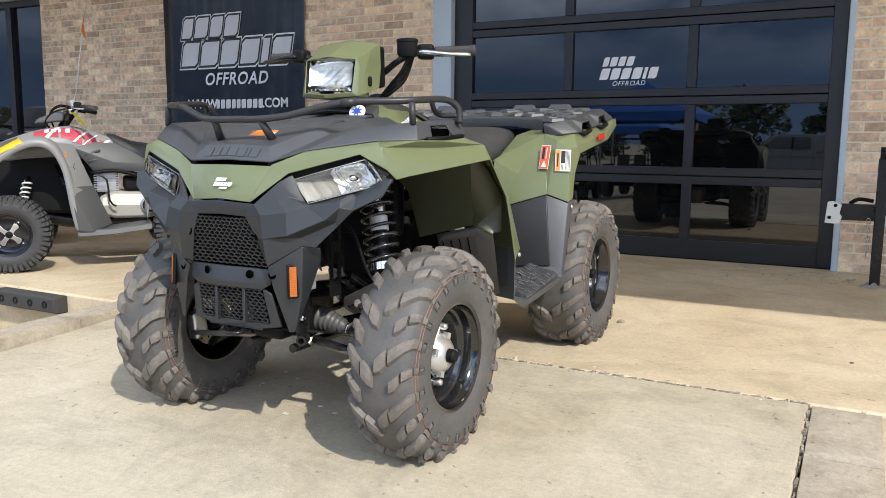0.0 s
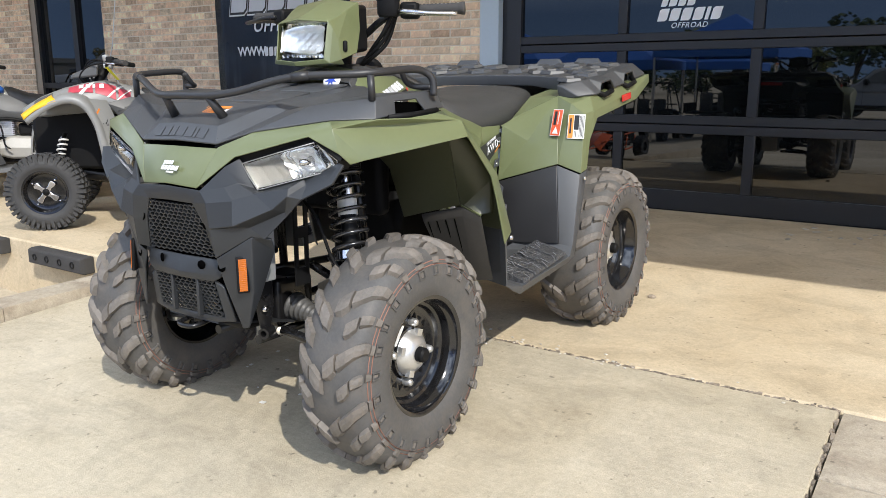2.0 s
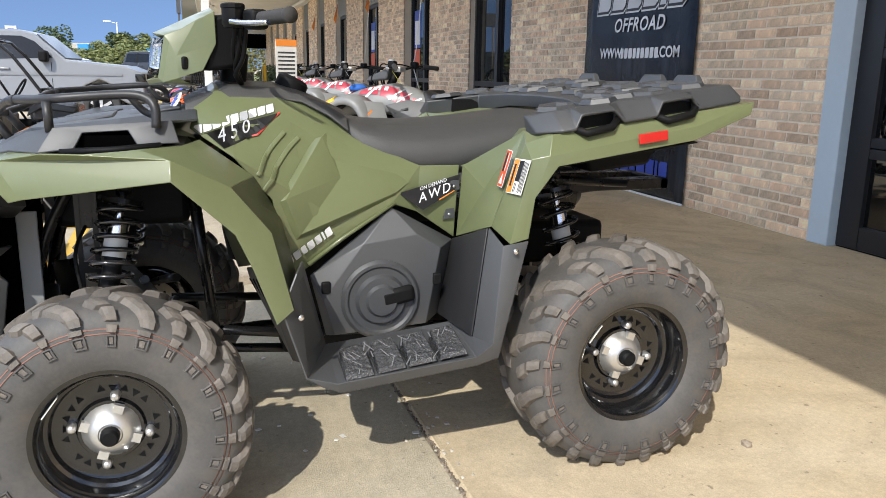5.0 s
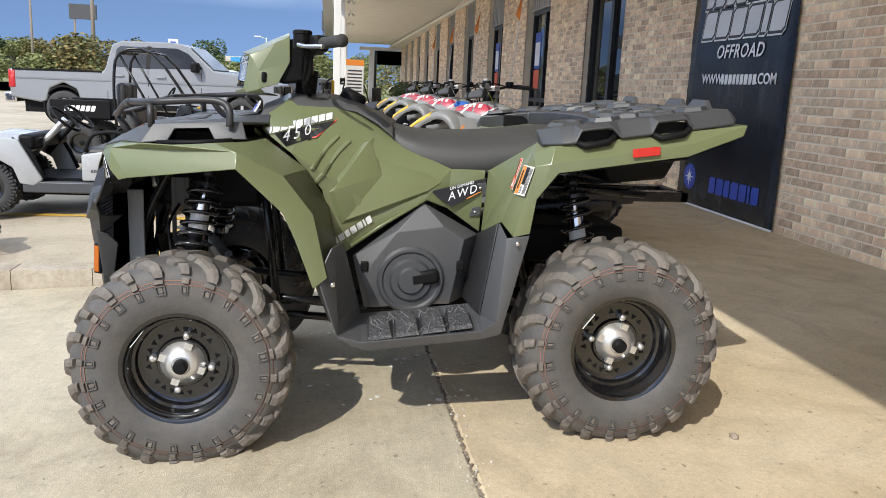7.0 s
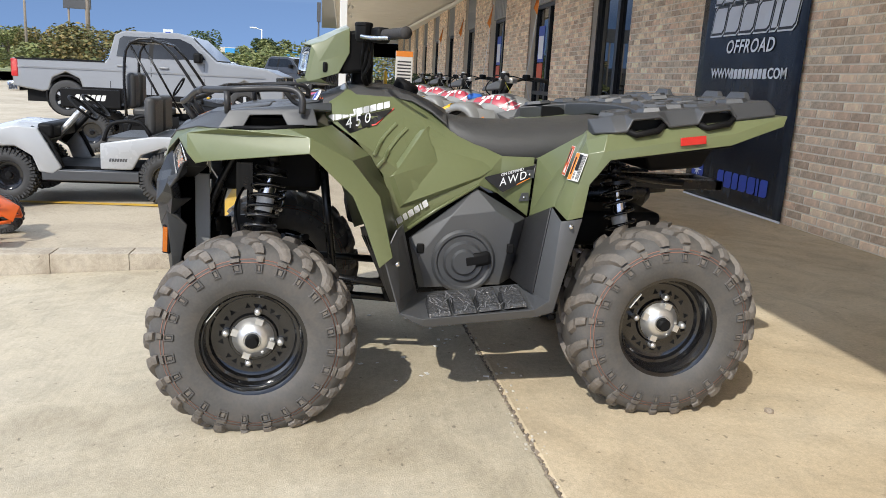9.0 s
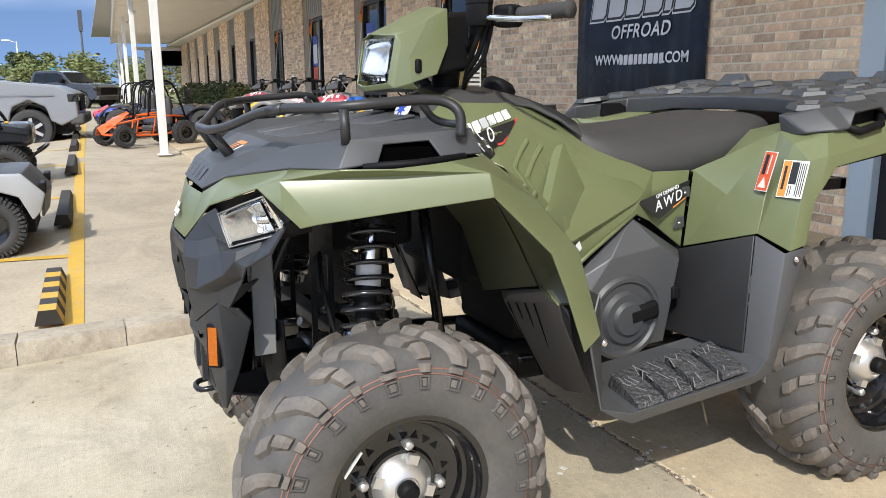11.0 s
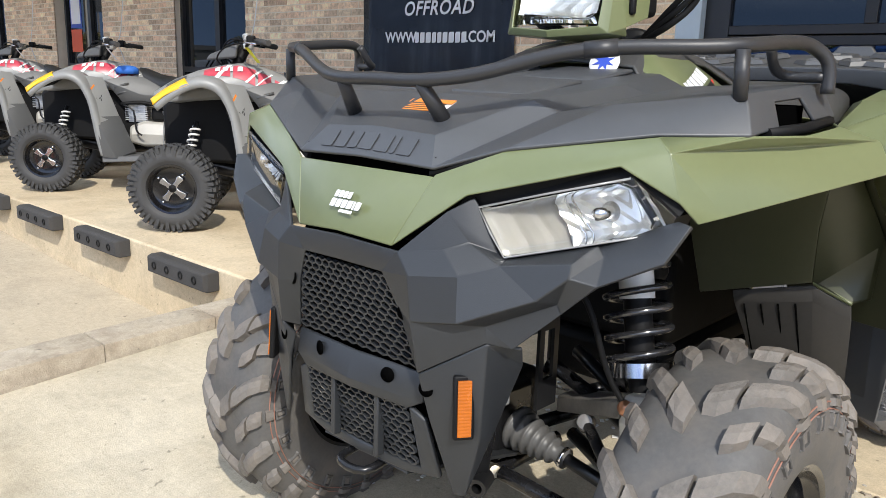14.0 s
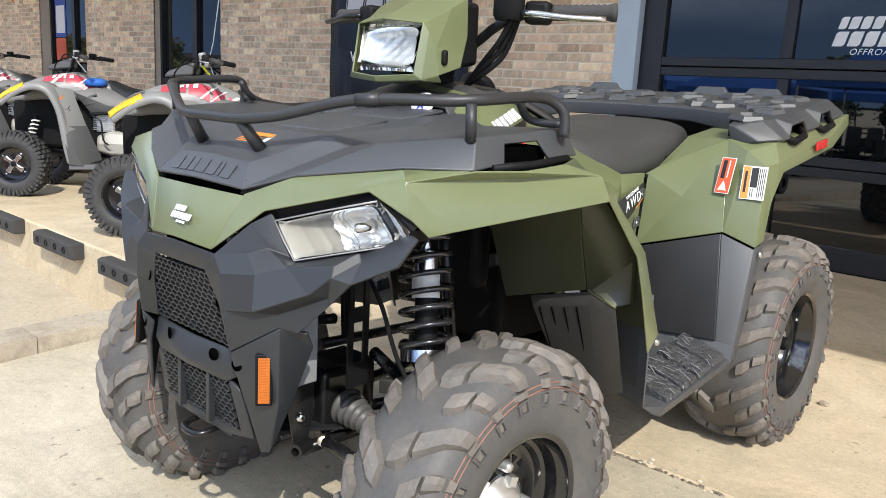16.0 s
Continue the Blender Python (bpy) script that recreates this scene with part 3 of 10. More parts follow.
kerb_run("kerb", -3.345, -3.172, lambda y: 0.045 - 0.022 * (EDGE_Y - y), "weathered concrete kerb blocks beside the ramp")
kerb_run("kerb", -0.089, 0.115, lambda y: WALK_Z - 0.002 - 0.058 * (EDGE_Y - y), "grey concrete kerb blocks along the ramp edge")


# rubber bumpers on the face of the walk
def dock_bumper():
    root = thing("dock_bumper", "black rubber dock bumper with four bolt holes on concrete", "bumper", "bumpers along the walk")
    prof = [(-0.27, -0.05), (0.27, -0.05), (0.27, 0.045), (-0.27, 0.045)]
    bm = loft([[(x, 0, z) for x, z in prof], [(x, -0.06, z) for x, z in prof], [(x * 0.97, -0.085, z * 0.82) for x, z in prof]], smooth=False)
    part("pad", bm, M_RUBBER, root, bevel=0.006)
    for x in (-0.19, -0.065, 0.065, 0.19):
        bm = lathe([(0.020, 0.0), (0.020, 0.012), (0.013, 0.012), (0.013, 0.002), (0, 0.002)], (x, -0.078, 0.0), (0, -1, 0), 12)
        part("bolt_hole", bm, M_BLACK, root, "dark recessed bolt hole")
    return root


first = dock_bumper()
first.matrix_basis = pose(-4.10, EDGE_Y, -0.035)
for k in range(1, 8):
    copy_thing(first, pose(-4.10 - 0.885 * k, EDGE_Y, -0.035 + 0.006 * k))


# wheel stops and painted lines of the lot
def wheel_stop(striped):
    root = thing("wheel_stop", "black rubber wheel stop with yellow stripes on the lot" if striped else "dark worn rubber wheel stop on the lot", "wheel stop", "wheel stops along the line")
    prof = [(-0.075, 0), (0.075, 0), (0.045, 0.10), (-0.045, 0.10)]
    bm = bmesh.new()
    n, Ln = (8, 1.15) if striped else (8, 1.85)
    for k in range(n):
        x0, x1 = -Ln / 2 + Ln * k / n, -Ln / 2 + Ln * (k + 1) / n
        sh = 0.05
        a = [bm.verts.new((x0 + (sh if z > 0 else 0), y, z)) for y, z in prof]
        b = [bm.verts.new((x1 + (sh if z > 0 else 0), y, z)) for y, z in prof]
        for i in range(4):
            f = bm.faces.new((a[i], a[(i + 1) % 4], b[(i + 1) % 4], b[i]))
            f.material_index = 1 if (striped and k % 2) else 0
        if k == 0:
            bm.faces.new(a[::-1])
        if k == n - 1:
            bm.faces.new(b)
    ob = part("block", bm, [M_RUBBER, M_YELLOW], root, weld=0.001)
    return root


ws = wheel_stop(True)
ws.matrix_basis = pose(-5.05, 1.17, lot_z(-5.05, 1.17))
ws2 = wheel_stop(False)
ws2.matrix_basis = pose(-8.2, 1.19, lot_z(-8.2, 1.2))
for k in range(1, 9):
    copy_thing(ws2, pose(-8.2 - 3.3 * k, 1.22, lot_z(-8.2 - 3.3 * k, 1.22)))


def paint_strip(x0, y0, x1, y1, w):
    d = Vector((x1 - x0, y1 - y0, 0))
    nrm = Vector((-d.y, d.x, 0)).normalized() * w / 2
    bm = bmesh.new()
    n = 24
    prev = None
    for k in range(n + 1):
        p = Vector((x0, y0, 0)) + d * k / n
        pr = [bm.verts.new((q.x, q.y, lot_z(q.x, q.y) + 0.004)) for q in (p - nrm, p + nrm)]
        if prev:
            bm.faces.new((prev[0], pr[0], pr[1], prev[1]))
        prev = pr
    return tagged(part("painted_line", bm, M_YELLOW), "worn yellow painted line on the lot", "painted line", "lot lines", "structure")


paint_strip(-4.0, 1.29, -30.0, 1.40, 0.11)
for k in range(8):
    x = -6.2 - 2.75 * k
    paint_strip(x, 1.28, x - 1.4, -4.2, 0.10)

# ---- the building ----
COURSE, BL, BH, JT = 0.0677, 0.1923, 0.0567, 0.0110
CANOPY_Z = 3.58
BEND_X, BEND = -8.40, 0.025               # past the first window the front swings back by about a degree and a half
win_edges = [(-10.02, -8.40)] + [(-13.95 - 4.13 * k, -12.15 - 4.13 * k) for k in range(9)]
WIN_HEAD = 2.50
END_X = -51.6


def swing(x):
    return BEND * max(0.0, BEND_X - x)


def bent(bm):
    for v in bm.verts:
        v.co.y += swing(v.co.x)
    return bm


# the wall body with real openings, faced with bricks
bm = bmesh.new()
solid = []
right = -3.27
for (a, b) in win_edges:
    solid.append((b, right))
    right = a
solid.append((END_X, right))
for (a, b) in solid:
    box(bm, a, b, WALL_Y + 0.003, WALL_Y + 0.32, -0.3, CANOPY_Z + 0.3)
box(bm, -0.10, 7.0, WALL_Y + 0.003, WALL_Y + 0.32, -0.3, CANOPY_Z + 0.3)
for (a, b) in win_edges:
    box(bm, a, b, WALL_Y + 0.003, WALL_Y + 0.32, -0.3, 0.12)
box(bm, -3.27, -0.10, WALL_Y + 0.1, WALL_Y + 0.32, 2.95, CANOPY_Z + 0.3)
wall_north = tagged(part("wall_north", bent(bm), M_MORTAR), "tan and brown brick wall with pale mortar", "wall", kind="structure")

bm = bmesh.new()
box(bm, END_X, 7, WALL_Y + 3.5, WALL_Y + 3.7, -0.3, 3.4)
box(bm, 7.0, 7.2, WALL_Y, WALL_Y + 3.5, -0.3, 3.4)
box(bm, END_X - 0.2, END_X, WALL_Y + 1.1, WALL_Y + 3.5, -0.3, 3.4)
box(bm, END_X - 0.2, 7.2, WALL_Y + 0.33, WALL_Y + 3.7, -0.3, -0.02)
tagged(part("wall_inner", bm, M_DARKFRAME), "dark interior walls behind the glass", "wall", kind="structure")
bm = boxes((END_X - 0.2, 7.2, WALL_Y + 0.33, WALL_Y + 3.7, 3.4, 3.5))
tagged(part("ceiling", bm, M_SOFFIT), "plain ceiling of the showroom", "ceiling", kind="structure")


def window(k, a, b):
    root = tagged(thing("window_%d" % (k + 1), "tall dark-framed tinted window in the brick wall", "window"), kind="structure")
    y = WALL_Y + 0.10
    fw = 0.055
    mid = a + (b - a) * 0.52
    for (x0, x1, z0, z1) in ((a, a + fw, 0.12, WIN_HEAD), (b - fw, b, 0.12, WIN_HEAD), (mid - 0.05, mid + 0.05, 0.12, WIN_HEAD),
                             (a + fw, mid - 0.05, 0.12, 0.20), (mid + 0.05, b - fw, 0.12, 0.20), (a + fw, mid - 0.05, WIN_HEAD - 0.07, WIN_HEAD), (mid + 0.05, b - fw, WIN_HEAD - 0.07, WIN_HEAD),
                             (a + fw, mid - 0.05, 0.86, 0.93), (mid + 0.05, b - fw, 0.86, 0.93)):
        part("window_frame", boxes((x0, x1, y, y + 0.09, z0, z1)), M_DARKFRAME, root)
    for (x0, x1) in ((a + fw, mid - 0.05), (mid + 0.05, b - fw)):
        for (z0, z1) in ((0.20, 0.86), (0.93, WIN_HEAD - 0.07)):
            part("pane", boxes((x0, x1, y + 0.045, y + 0.053, z0, z1)), M_WINGLASS, root, "dark tinted glass pane")
    bm = boxes((a, b, WALL_Y + 0.05, WALL_Y + 0.2, WIN_HEAD, CANOPY_Z))
    nrib = 10
    for i in range(nrib):
        x = a + (b - a) * (i + 0.5) / nrib
        box(bm, x - 0.012, x + 0.012, WALL_Y + 0.035, WALL_Y + 0.05, WIN_HEAD + 0.02, CANOPY_Z - 0.02)
    part("spandrel", bm, M_GREYPANEL, root, "ribbed grey panel above the glass")
    xm = (a + b) / 2
    root.matrix_basis = Matrix.Translation((xm, swing(xm), 0)) @ pose(0, 0, 0, 0, 0, -math.degrees(BEND) if b < BEND_X - 1 else 0.0) @ Matrix.Translation((-xm, 0, 0))
    return root


for k, (a, b) in enumerate(win_edges):
    window(k, a, b)


def window_poster(x):
    poster = thing("window_poster", "blue and white poster with red-orange foot inside a window", "poster", "window posters", at=(x, WALL_Y + 0.136 + swing(x), 1.10))
    part("sheet", boxes((-0.20, 0.20, 0, 0.003, 0.36, 1.02)), M_BLUEPRINT, poster, "blue printed sheet")
    part("print", boxes((-0.16, 0.16, -0.003, -0.001, 0.42, 0.84)), M_WHITEPRINT, poster)
    part("foot", boxes((-0.20, 0.18, 0, 0.003, 0.0, 0.34)), M_REDORANGE, poster, "red-orange printed foot")


window_poster(-13.45)
window_poster(-17.55)

# the glass sectional door
door = tagged(thing("door_1", "closed black sectional garage door with rows of tinted panes", "garage door"), kind="structure")
DX = (-3.10, -2.934, -2.132, -2.062, -1.182, -1.113, -0.235, -0.140)
DZ = ((0.17, 0.583), (0.709, 1.167), (1.29, 1.74), (1.865, 2.30), (2.42, 2.86))
DY = WALL_Y + 0.055
for (a, b) in ((DX[0], DX[1]), (DX[6], DX[7])):
    part("stile", boxes((a, b, DY, DY + 0.07, 0.03, 2.95)), M_DARKFRAME, door, bevel=0.004)
edges = [0.03] + [v for p in DZ for v in p] + [2.95]
for i in range(0, len(edges), 2):
    z0, z1 = edges[i], edges[i + 1]
    if 0 < i < len(edges) - 2:
        zm = (z0 + z1) / 2
        part("rail", boxes((DX[1], DX[6], DY + 0.004, DY + 0.066, z0, zm - 0.003)), M_DARKFRAME, door, bevel=0.004)
        part("rail", boxes((DX[1], DX[6], DY + 0.004, DY + 0.066, zm + 0.003, z1)), M_DARKFRAME, door, bevel=0.004)
    else:
        part("rail", boxes((DX[1], DX[6], DY + 0.004, DY + 0.066, z0, z1)), M_DARKFRAME, door, bevel=0.004)
rnd = random.Random(9)
for (z0, z1) in DZ:
    for (a, b) in ((DX[2], DX[3]), (DX[4], DX[5])):
        part("mullion", boxes((a, b, DY + 0.006, DY + 0.064, z0, z1)), M_DARKFRAME, door, bevel=0.004)
    for (a, b) in ((DX[1], DX[2]), (DX[3], DX[4]), (DX[5], DX[6])):
        tilt = rnd.uniform(-0.0012, 0.0012)
        bm = boxes((a, b, DY + 0.034, DY + 0.042, z0, z1))
        for v in bm.verts:
            v.co.y += tilt * (v.co.z - z0)
        part("pane", bm, M_DOORGLASS, door, "dark tinted reflecting glass pane")
part("bottom_seal", boxes((DX[0], DX[7], DY + 0.01, DY + 0.06, WALK_Z, 0.03)), M_BLACK, door)
# mark printed on the middle pane
bm = bmesh.new()
mm = plane_at((-1.62, DY + 0.033, 1.44), (1, 0, 0), (0, 0, 1))
glyph_bars(bm, [0.62, 0.75, 0.72, 0.75], 0.070, mm @ pose(-0.08, 0.062, 0), shear=0.25)
glyph_bars(bm, [0.8, 0.8, 0.8, 0.8, 0.3, 0.75], 0.085, mm @ pose(0, -0.03, 0), shear=0.25)
lettering("door_lettering", "OFFROAD", 0.052, mm @ pose(0, -0.105, 0), M_WHITEPRINT, door, shear=0.25, spacing=1.12, label="small white lettering on the glass")
part("door_mark", bm, M_WHITEPRINT, door, "white outline lettering mark on the glass")

trim = tagged(part("trim", boxes((-3.275, -3.10, WALL_Y - 0.012, WALL_Y + 0.16, WALK_Z, 3.0)), M_JAMB, bevel=0.006), "pale blue painted door jamb", "trim", kind="structure")
tagged(part("trim", boxes((-0.140, -0.098, WALL_Y - 0.012, WALL_Y + 0.16, WALK_Z, 3.0)), M_JAMB, bevel=0.006), "pale blue painted narrow door jamb", "trim", kind="structure")
tagged(part("trim", boxes((-3.10, -0.14, WALL_Y - 0.012, WALL_Y + 0.16, 2.95, 3.08)), M_JAMB, bevel=0.006), "pale blue painted door head", "trim", kind="structure")

# canopy, its fascia and posts
CE = 2.04                                 # outer edge of the canopy
bm = boxes((END_X, BEND_X, CE + 0.06, WALL_Y + 0.012, CANOPY_Z, CANOPY_Z + 0.10), (BEND_X, 7.0, CE + 0.06, WALL_Y + 0.012, CANOPY_Z, CANOPY_Z + 0.10))
for k in range(48):
    x = -50.6 + 1.2 * k
    box(bm, x - 0.006, x + 0.006, CE + 0.08, WALL_Y + 0.01, CANOPY_Z - 0.005, CANOPY_Z)
tagged(part("canopy_soffit", bent(bm), M_SOFFIT), "pale grey flat soffit of the canopy over the walk", "canopy", kind="structure")
bm = boxes((END_X, BEND_X, CE, CE + 0.06, CANOPY_Z - 0.06, CANOPY_Z + 0.42), (BEND_X, 7.0, CE, CE + 0.06, CANOPY_Z - 0.06, CANOPY_Z + 0.42))
tagged(part("canopy_fascia", bent(bm), M_POST, bevel=0.01), "white metal fascia of the canopy", "canopy", kind="structure")
bm = boxes((END_X, 7.0, CE + 0.06, WALL_Y + 6, CANOPY_Z + 0.34, CANOPY_Z + 0.40))
tagged(part("roof", bm, M_GREYPANEL), "flat grey roof of the building", "roof", kind="structure")


def canopy_post():
    root = thing("canopy_post", "white square steel post under the canopy", "post", "canopy posts")
    part("shaft", boxes((-0.06, 0.06, -0.06, 0.06, 0.0, CANOPY_Z - 0.004)), M_POST, root, bevel=0.008)
    part("base_plate", boxes((-0.10, 0.10, -0.10, 0.10, 0.0, 0.012)), M_POST, root, bevel=0.003)
    return root


cp = canopy_post()
cp.matrix_basis = pose(-12.45, 2.40 + swing(-12.45), 0.0)
for k in range(1, 5):
    x = -12.45 - 9.9 * k
    copy_thing(cp, pose(x, 2.40 + swing(x), 0.0))


# floodlights under the canopy edge
def flood():
    root = thing("flood_light", "small white twin floodlight under the canopy edge", "flood light", "flood lights")
    part("bracket", tube([(0, 0, 0), (0, 0, -0.10)], 0.02, 8), M_POST, root)
    for s in (-1, 1):
        part("head", lathe([(0.02, 0), (0.05, 0.04), (0.055, 0.11), (0.045, 0.112), (0, 0.09)], (0, s * 0.03, -0.10), (0.3, s * 0.8, -0.6), 12), M_POST, root)
    return root


fl = flood()
fl.matrix_basis = pose(-14.6, 2.62, CANOPY_Z - 0.005)
for k in range(1, 5):
    copy_thing(fl, pose(-14.6 - 4.6 * k, 2.62 + swing(-4.6 * k - 14.6), CANOPY_Z - 0.005))

# the vinyl banner on the wall
banner = thing("banner", "tall black vinyl banner with white lettering hung on brick", "banner")
BX0, BX1, BZ0, BZ1, BY = -6.41, -4.62, 0.02, 2.80, WALL_Y - 0.022
bm = bmesh.new()
nx, nz = 14, 20
vs = [[bm.verts.new((BX0 + (BX1 - BX0) * i / nx, BY + 0.006 * math.sin(i * 1.3 + j * 0.7) * math.sin(j * 0.9), BZ0 + (BZ1 - BZ0) * j / nz)) for i in range(nx + 1)] for j in range(nz + 1)]
for j in range(nz):
    for i in range(nx):
        bm.faces.new((vs[j][i], vs[j][i + 1], vs[j + 1][i + 1], vs[j + 1][i])).smooth = True
part("sheet", bm, M_BANNER, banner, thick=0.002)
bw = (BX0 + BX1) / 2
bp = plane_at((bw, BY - 0.010, 0), (1, 0, 0), (0, 0, 1))
for (wd, hh, px, pz) in (([0.62, 0.80, 0.72, 0.80], 0.205, -0.26, 1.985), ([0.85, 0.88, 0.85, 0.85, 0.32, 0.85], 0.245, 0.05, 1.73)):
    block_row("lettering_edge", wd, hh * 1.22, bp @ pose(px, pz, -0.001), M_WHITEPRINT, banner, "white lettering outline", gap=-0.02, shear=0.20, fit=hh)
    block_row("lettering_gap", wd, hh * 1.10, bp @ pose(px, pz, 0.0005), M_DECALBLK, banner, "black lettering outline", gap=0.04, shear=0.20, fit=hh)
    block_row("main_lettering", wd, hh * 0.92, bp @ pose(px, pz, 0.002), M_GREYPRINT, banner, "bold grey-white slanted lettering block", gap=0.18, shear=0.20, fit=hh)
lettering("sub_lettering", "OFFROAD", 0.166, bp @ pose(0.05, 1.475, 0), M_WHITEPRINT, banner, shear=0.22, spacing=1.10, bold=0.003, label="white slanted lettering")
lettering("address_line", "WWW.", 0.126, bp @ pose(-0.375, 1.235, 0), M_WHITEPRINT, banner, bold=0.003, label="small white lettering")
block_row("address_block", [0.5, 0.62, 0.68, 0.54, 0.54, 0.62, 0.68, 0.62, 0.62], 0.088, bp @ pose(0.095, 1.235, 0), M_WHITEPRINT, banner, "small white lettering block", gap=0.17)
lettering("address_line", ".COM", 0.126, bp @ pose(0.545, 1.235, 0), M_WHITEPRINT, banner, bold=0.003, label="small white lettering")
block_row("maker_lettering", [0.75, 0.85, 0.65, 0.85, 0.8, 0.25, 0.8], 0.15, bp @ pose(0.22, 0.27, 0), M_BLUEPRINT, banner, "blue lettering block", gap=0.14)
bm = bmesh.new()
bmesh.ops.create_circle(bm, cap_ends=True, segments=28, radius=0.125, matrix=bp @ pose(-0.63, 0.30, 0))
part("round_mark", bm, M_BLUEPRINT, banner, "blue round mark", thick=0.001)
bm = bmesh.new()
star = [((0.105 if k % 4 == 0 else 0.07 if k % 2 == 0 else 0.026) * math.cos(k * math.pi / 8), (0.105 if k % 4 == 0 else 0.07 if k % 2 == 0 else 0.026) * math.sin(k * math.pi / 8)) for k in range(16)]
prism(star, 0.001, bp @ pose(-0.63, 0.30, 0.003), bm)
part("star", bm, M_WHITEPRINT, banner, "white star")
part("white_hem", boxes((BX0, BX1, BY - 0.006, BY - 0.003, BZ0, BZ0 + 0.018)), M_WHITEPRINT, banner, "white lower hem")

# ---- the green four-wheeler ----
atv = thing("quad_bike", "olive green and charcoal utility quad bike parked on the slab joint", "quad bike", at=(-1.573, 2.61, 0.0))


def tyre_mesh(W, lead, R=0.317, lugs=24, rim=0.152):
    """Directional mud tyre: long curved bars from shoulder to crown, framed pads on the sidewall. lead: +1 or -1, the way the bars sweep."""
    car = R - 0.016
    half = [(0.0, car), (0.16, car - 0.0005), (0.30, car - 0.004), (0.40, car - 0.014), (0.465, car - 0.034), (0.498, car - 0.070), (0.50, car - 0.098), (0.475, rim + 0.022), (0.42, rim + 0.004)]
    prof = [(r, -s * W) for s, r in half[::-1]] + [(r, s * W) for s, r in half[1:]]
    bm = lathe(prof, n=64)
    path = [(0.0, car), (0.14, car), (0.28, car - 0.003), (0.39, car - 0.012), (0.455, car - 0.029), (0.492, car - 0.058), (0.502, car - 0.088)]

    def at(s):
        sg, s = (1 if s >= 0 else -1), abs(s) * (len(path) - 1)
        i = min(int(s), len(path) - 2)
        f = s - i
        x = path[i][0] + (path[i + 1][0] - path[i][0]) * f
        r = path[i][1] + (path[i + 1][1] - path[i][1]) * f
        nx, nr = path[i][1] - path[i + 1][1], path[i + 1][0] * W - path[i][0] * W
        ln = math.hypot(nx, nr)
        return sg * x * W, r, sg * nx / ln, nr / ln

    rnd_ = random.Random(17)

    def bar(th, sg, stations, height, mi=1, jit=0.0007, flare=0.55):
        """A moulded bar along stations (s, turn, width, height factor), with slightly uneven edges."""
        rows = []
        for k, (s_, turn, wd, hf) in enumerate(stations):
            x, r, nx, nr = at(sg * s_)
            row = []
            for (dt, h) in ((-flare, -0.004), (-0.48, height * 0.97 * hf), (0.0, height * hf), (0.44, height * 0.85 * hf), (flare + 0.22, -0.003)):
                aa = th + lead * turn + (dt * wd + rnd_.uniform(-jit, jit)) / R
                hh = h + (rnd_.uniform(-jit, jit * 0.5) if h > 0 else 0.0)
                rr = r + nr * hh
                row.append(bm.verts.new((x + nx * hh, rr * math.cos(aa), rr * math.sin(aa))))
            rows.append(row)
        for q0, q1 in zip(rows, rows[1:]):
            for k in range(4):
                bm.faces.new((q0[k], q0[k + 1], q1[k + 1], q1[k])).material_index = mi
        bm.faces.new(rows[0][::-1]).material_index = mi
        bm.faces.new(rows[-1]).material_index = mi

    step = 2 * math.pi / lugs
    for i in range(lugs):
        for sg in (1, -1):
            o = (i + (0.0 if sg == 1 else 0.5)) * step + rnd_.uniform(-0.010, 0.010)
            if i % 2:
                bar(o, sg, ((0.69, -0.01, 0.0277, 0.75), (0.60, 0.0, 0.0311, 1.0), (0.48, 0.036, 0.0319, 1.0), (0.35, 0.09, 0.0361, 1.0), (0.24, 0.145, 0.0361, 1.0)), 0.0150)
                bar(o, sg, ((0.205, 0.150, 0.0454, 1.0), (0.12, 0.200, 0.0470, 1.0), (0.025, 0.235, 0.0370, 0.95)), 0.0155)
                bar(o, sg, ((0.725, 0.0, 0.0302, 0.9), (0.785, 0.0, 0.0302, 1.0)), 0.0080)
                wd = 0.031
            else:
                bar(o, sg, ((0.655, 0.0, 0.0235, 0.75), (0.57, 0.01, 0.0269, 1.0), (0.47, 0.036, 0.0277, 1.0)), 0.0145)
                bar(o, sg, ((0.43, 0.060, 0.0319, 1.0), (0.34, 0.105, 0.0370, 1.0), (0.27, 0.140, 0.0319, 0.95)), 0.0150)
                bar(o, sg, ((0.695, -0.008, 0.0244, 0.9), (0.785, -0.008, 0.0202, 1.0)), 0.0080)
                wd = 0.022
            # framed pad on the sidewall
            for dt in (-wd / 2, wd / 2):
                bar(o + dt / R, sg, ((0.815, 0.0, 0.005, 1.0), (0.88, -0.004, 0.005, 1.0), (0.95, -0.008, 0.005, 0.9)), 0.0052, 0, 0.0004)
            for s_ in (0.815, 0.94):
                bar(o - lead * (0.008 if s_ > 0.9 else 0.0), sg, ((s_, 0.0, wd + 0.005, 1.0), (s_ + 0.018, 0.0, wd + 0.005, 1.0)), 0.0050, 0, 0.0004)
            bar(o, sg, ((0.845, -0.002, wd * 0.50, 1.0), (0.925, -0.006, wd * 0.46, 1.0)), 0.0030, 1, 0.0004)
    for sg in (1, -1):
        for q in (0.745, 0.80):
            x, r, nx, nr = at(q)
            lathe([(r - 0.0015, sg * (x - 0.0010)), (r + 0.0010, sg * (x + 0.0004)), (r - 0.0012, sg * (x + 0.0016))], n=56, bm=bm, mi=2)
    return finish(bm, "tyre", [M_TYRE, M_TREAD, M_MOULDLINE])


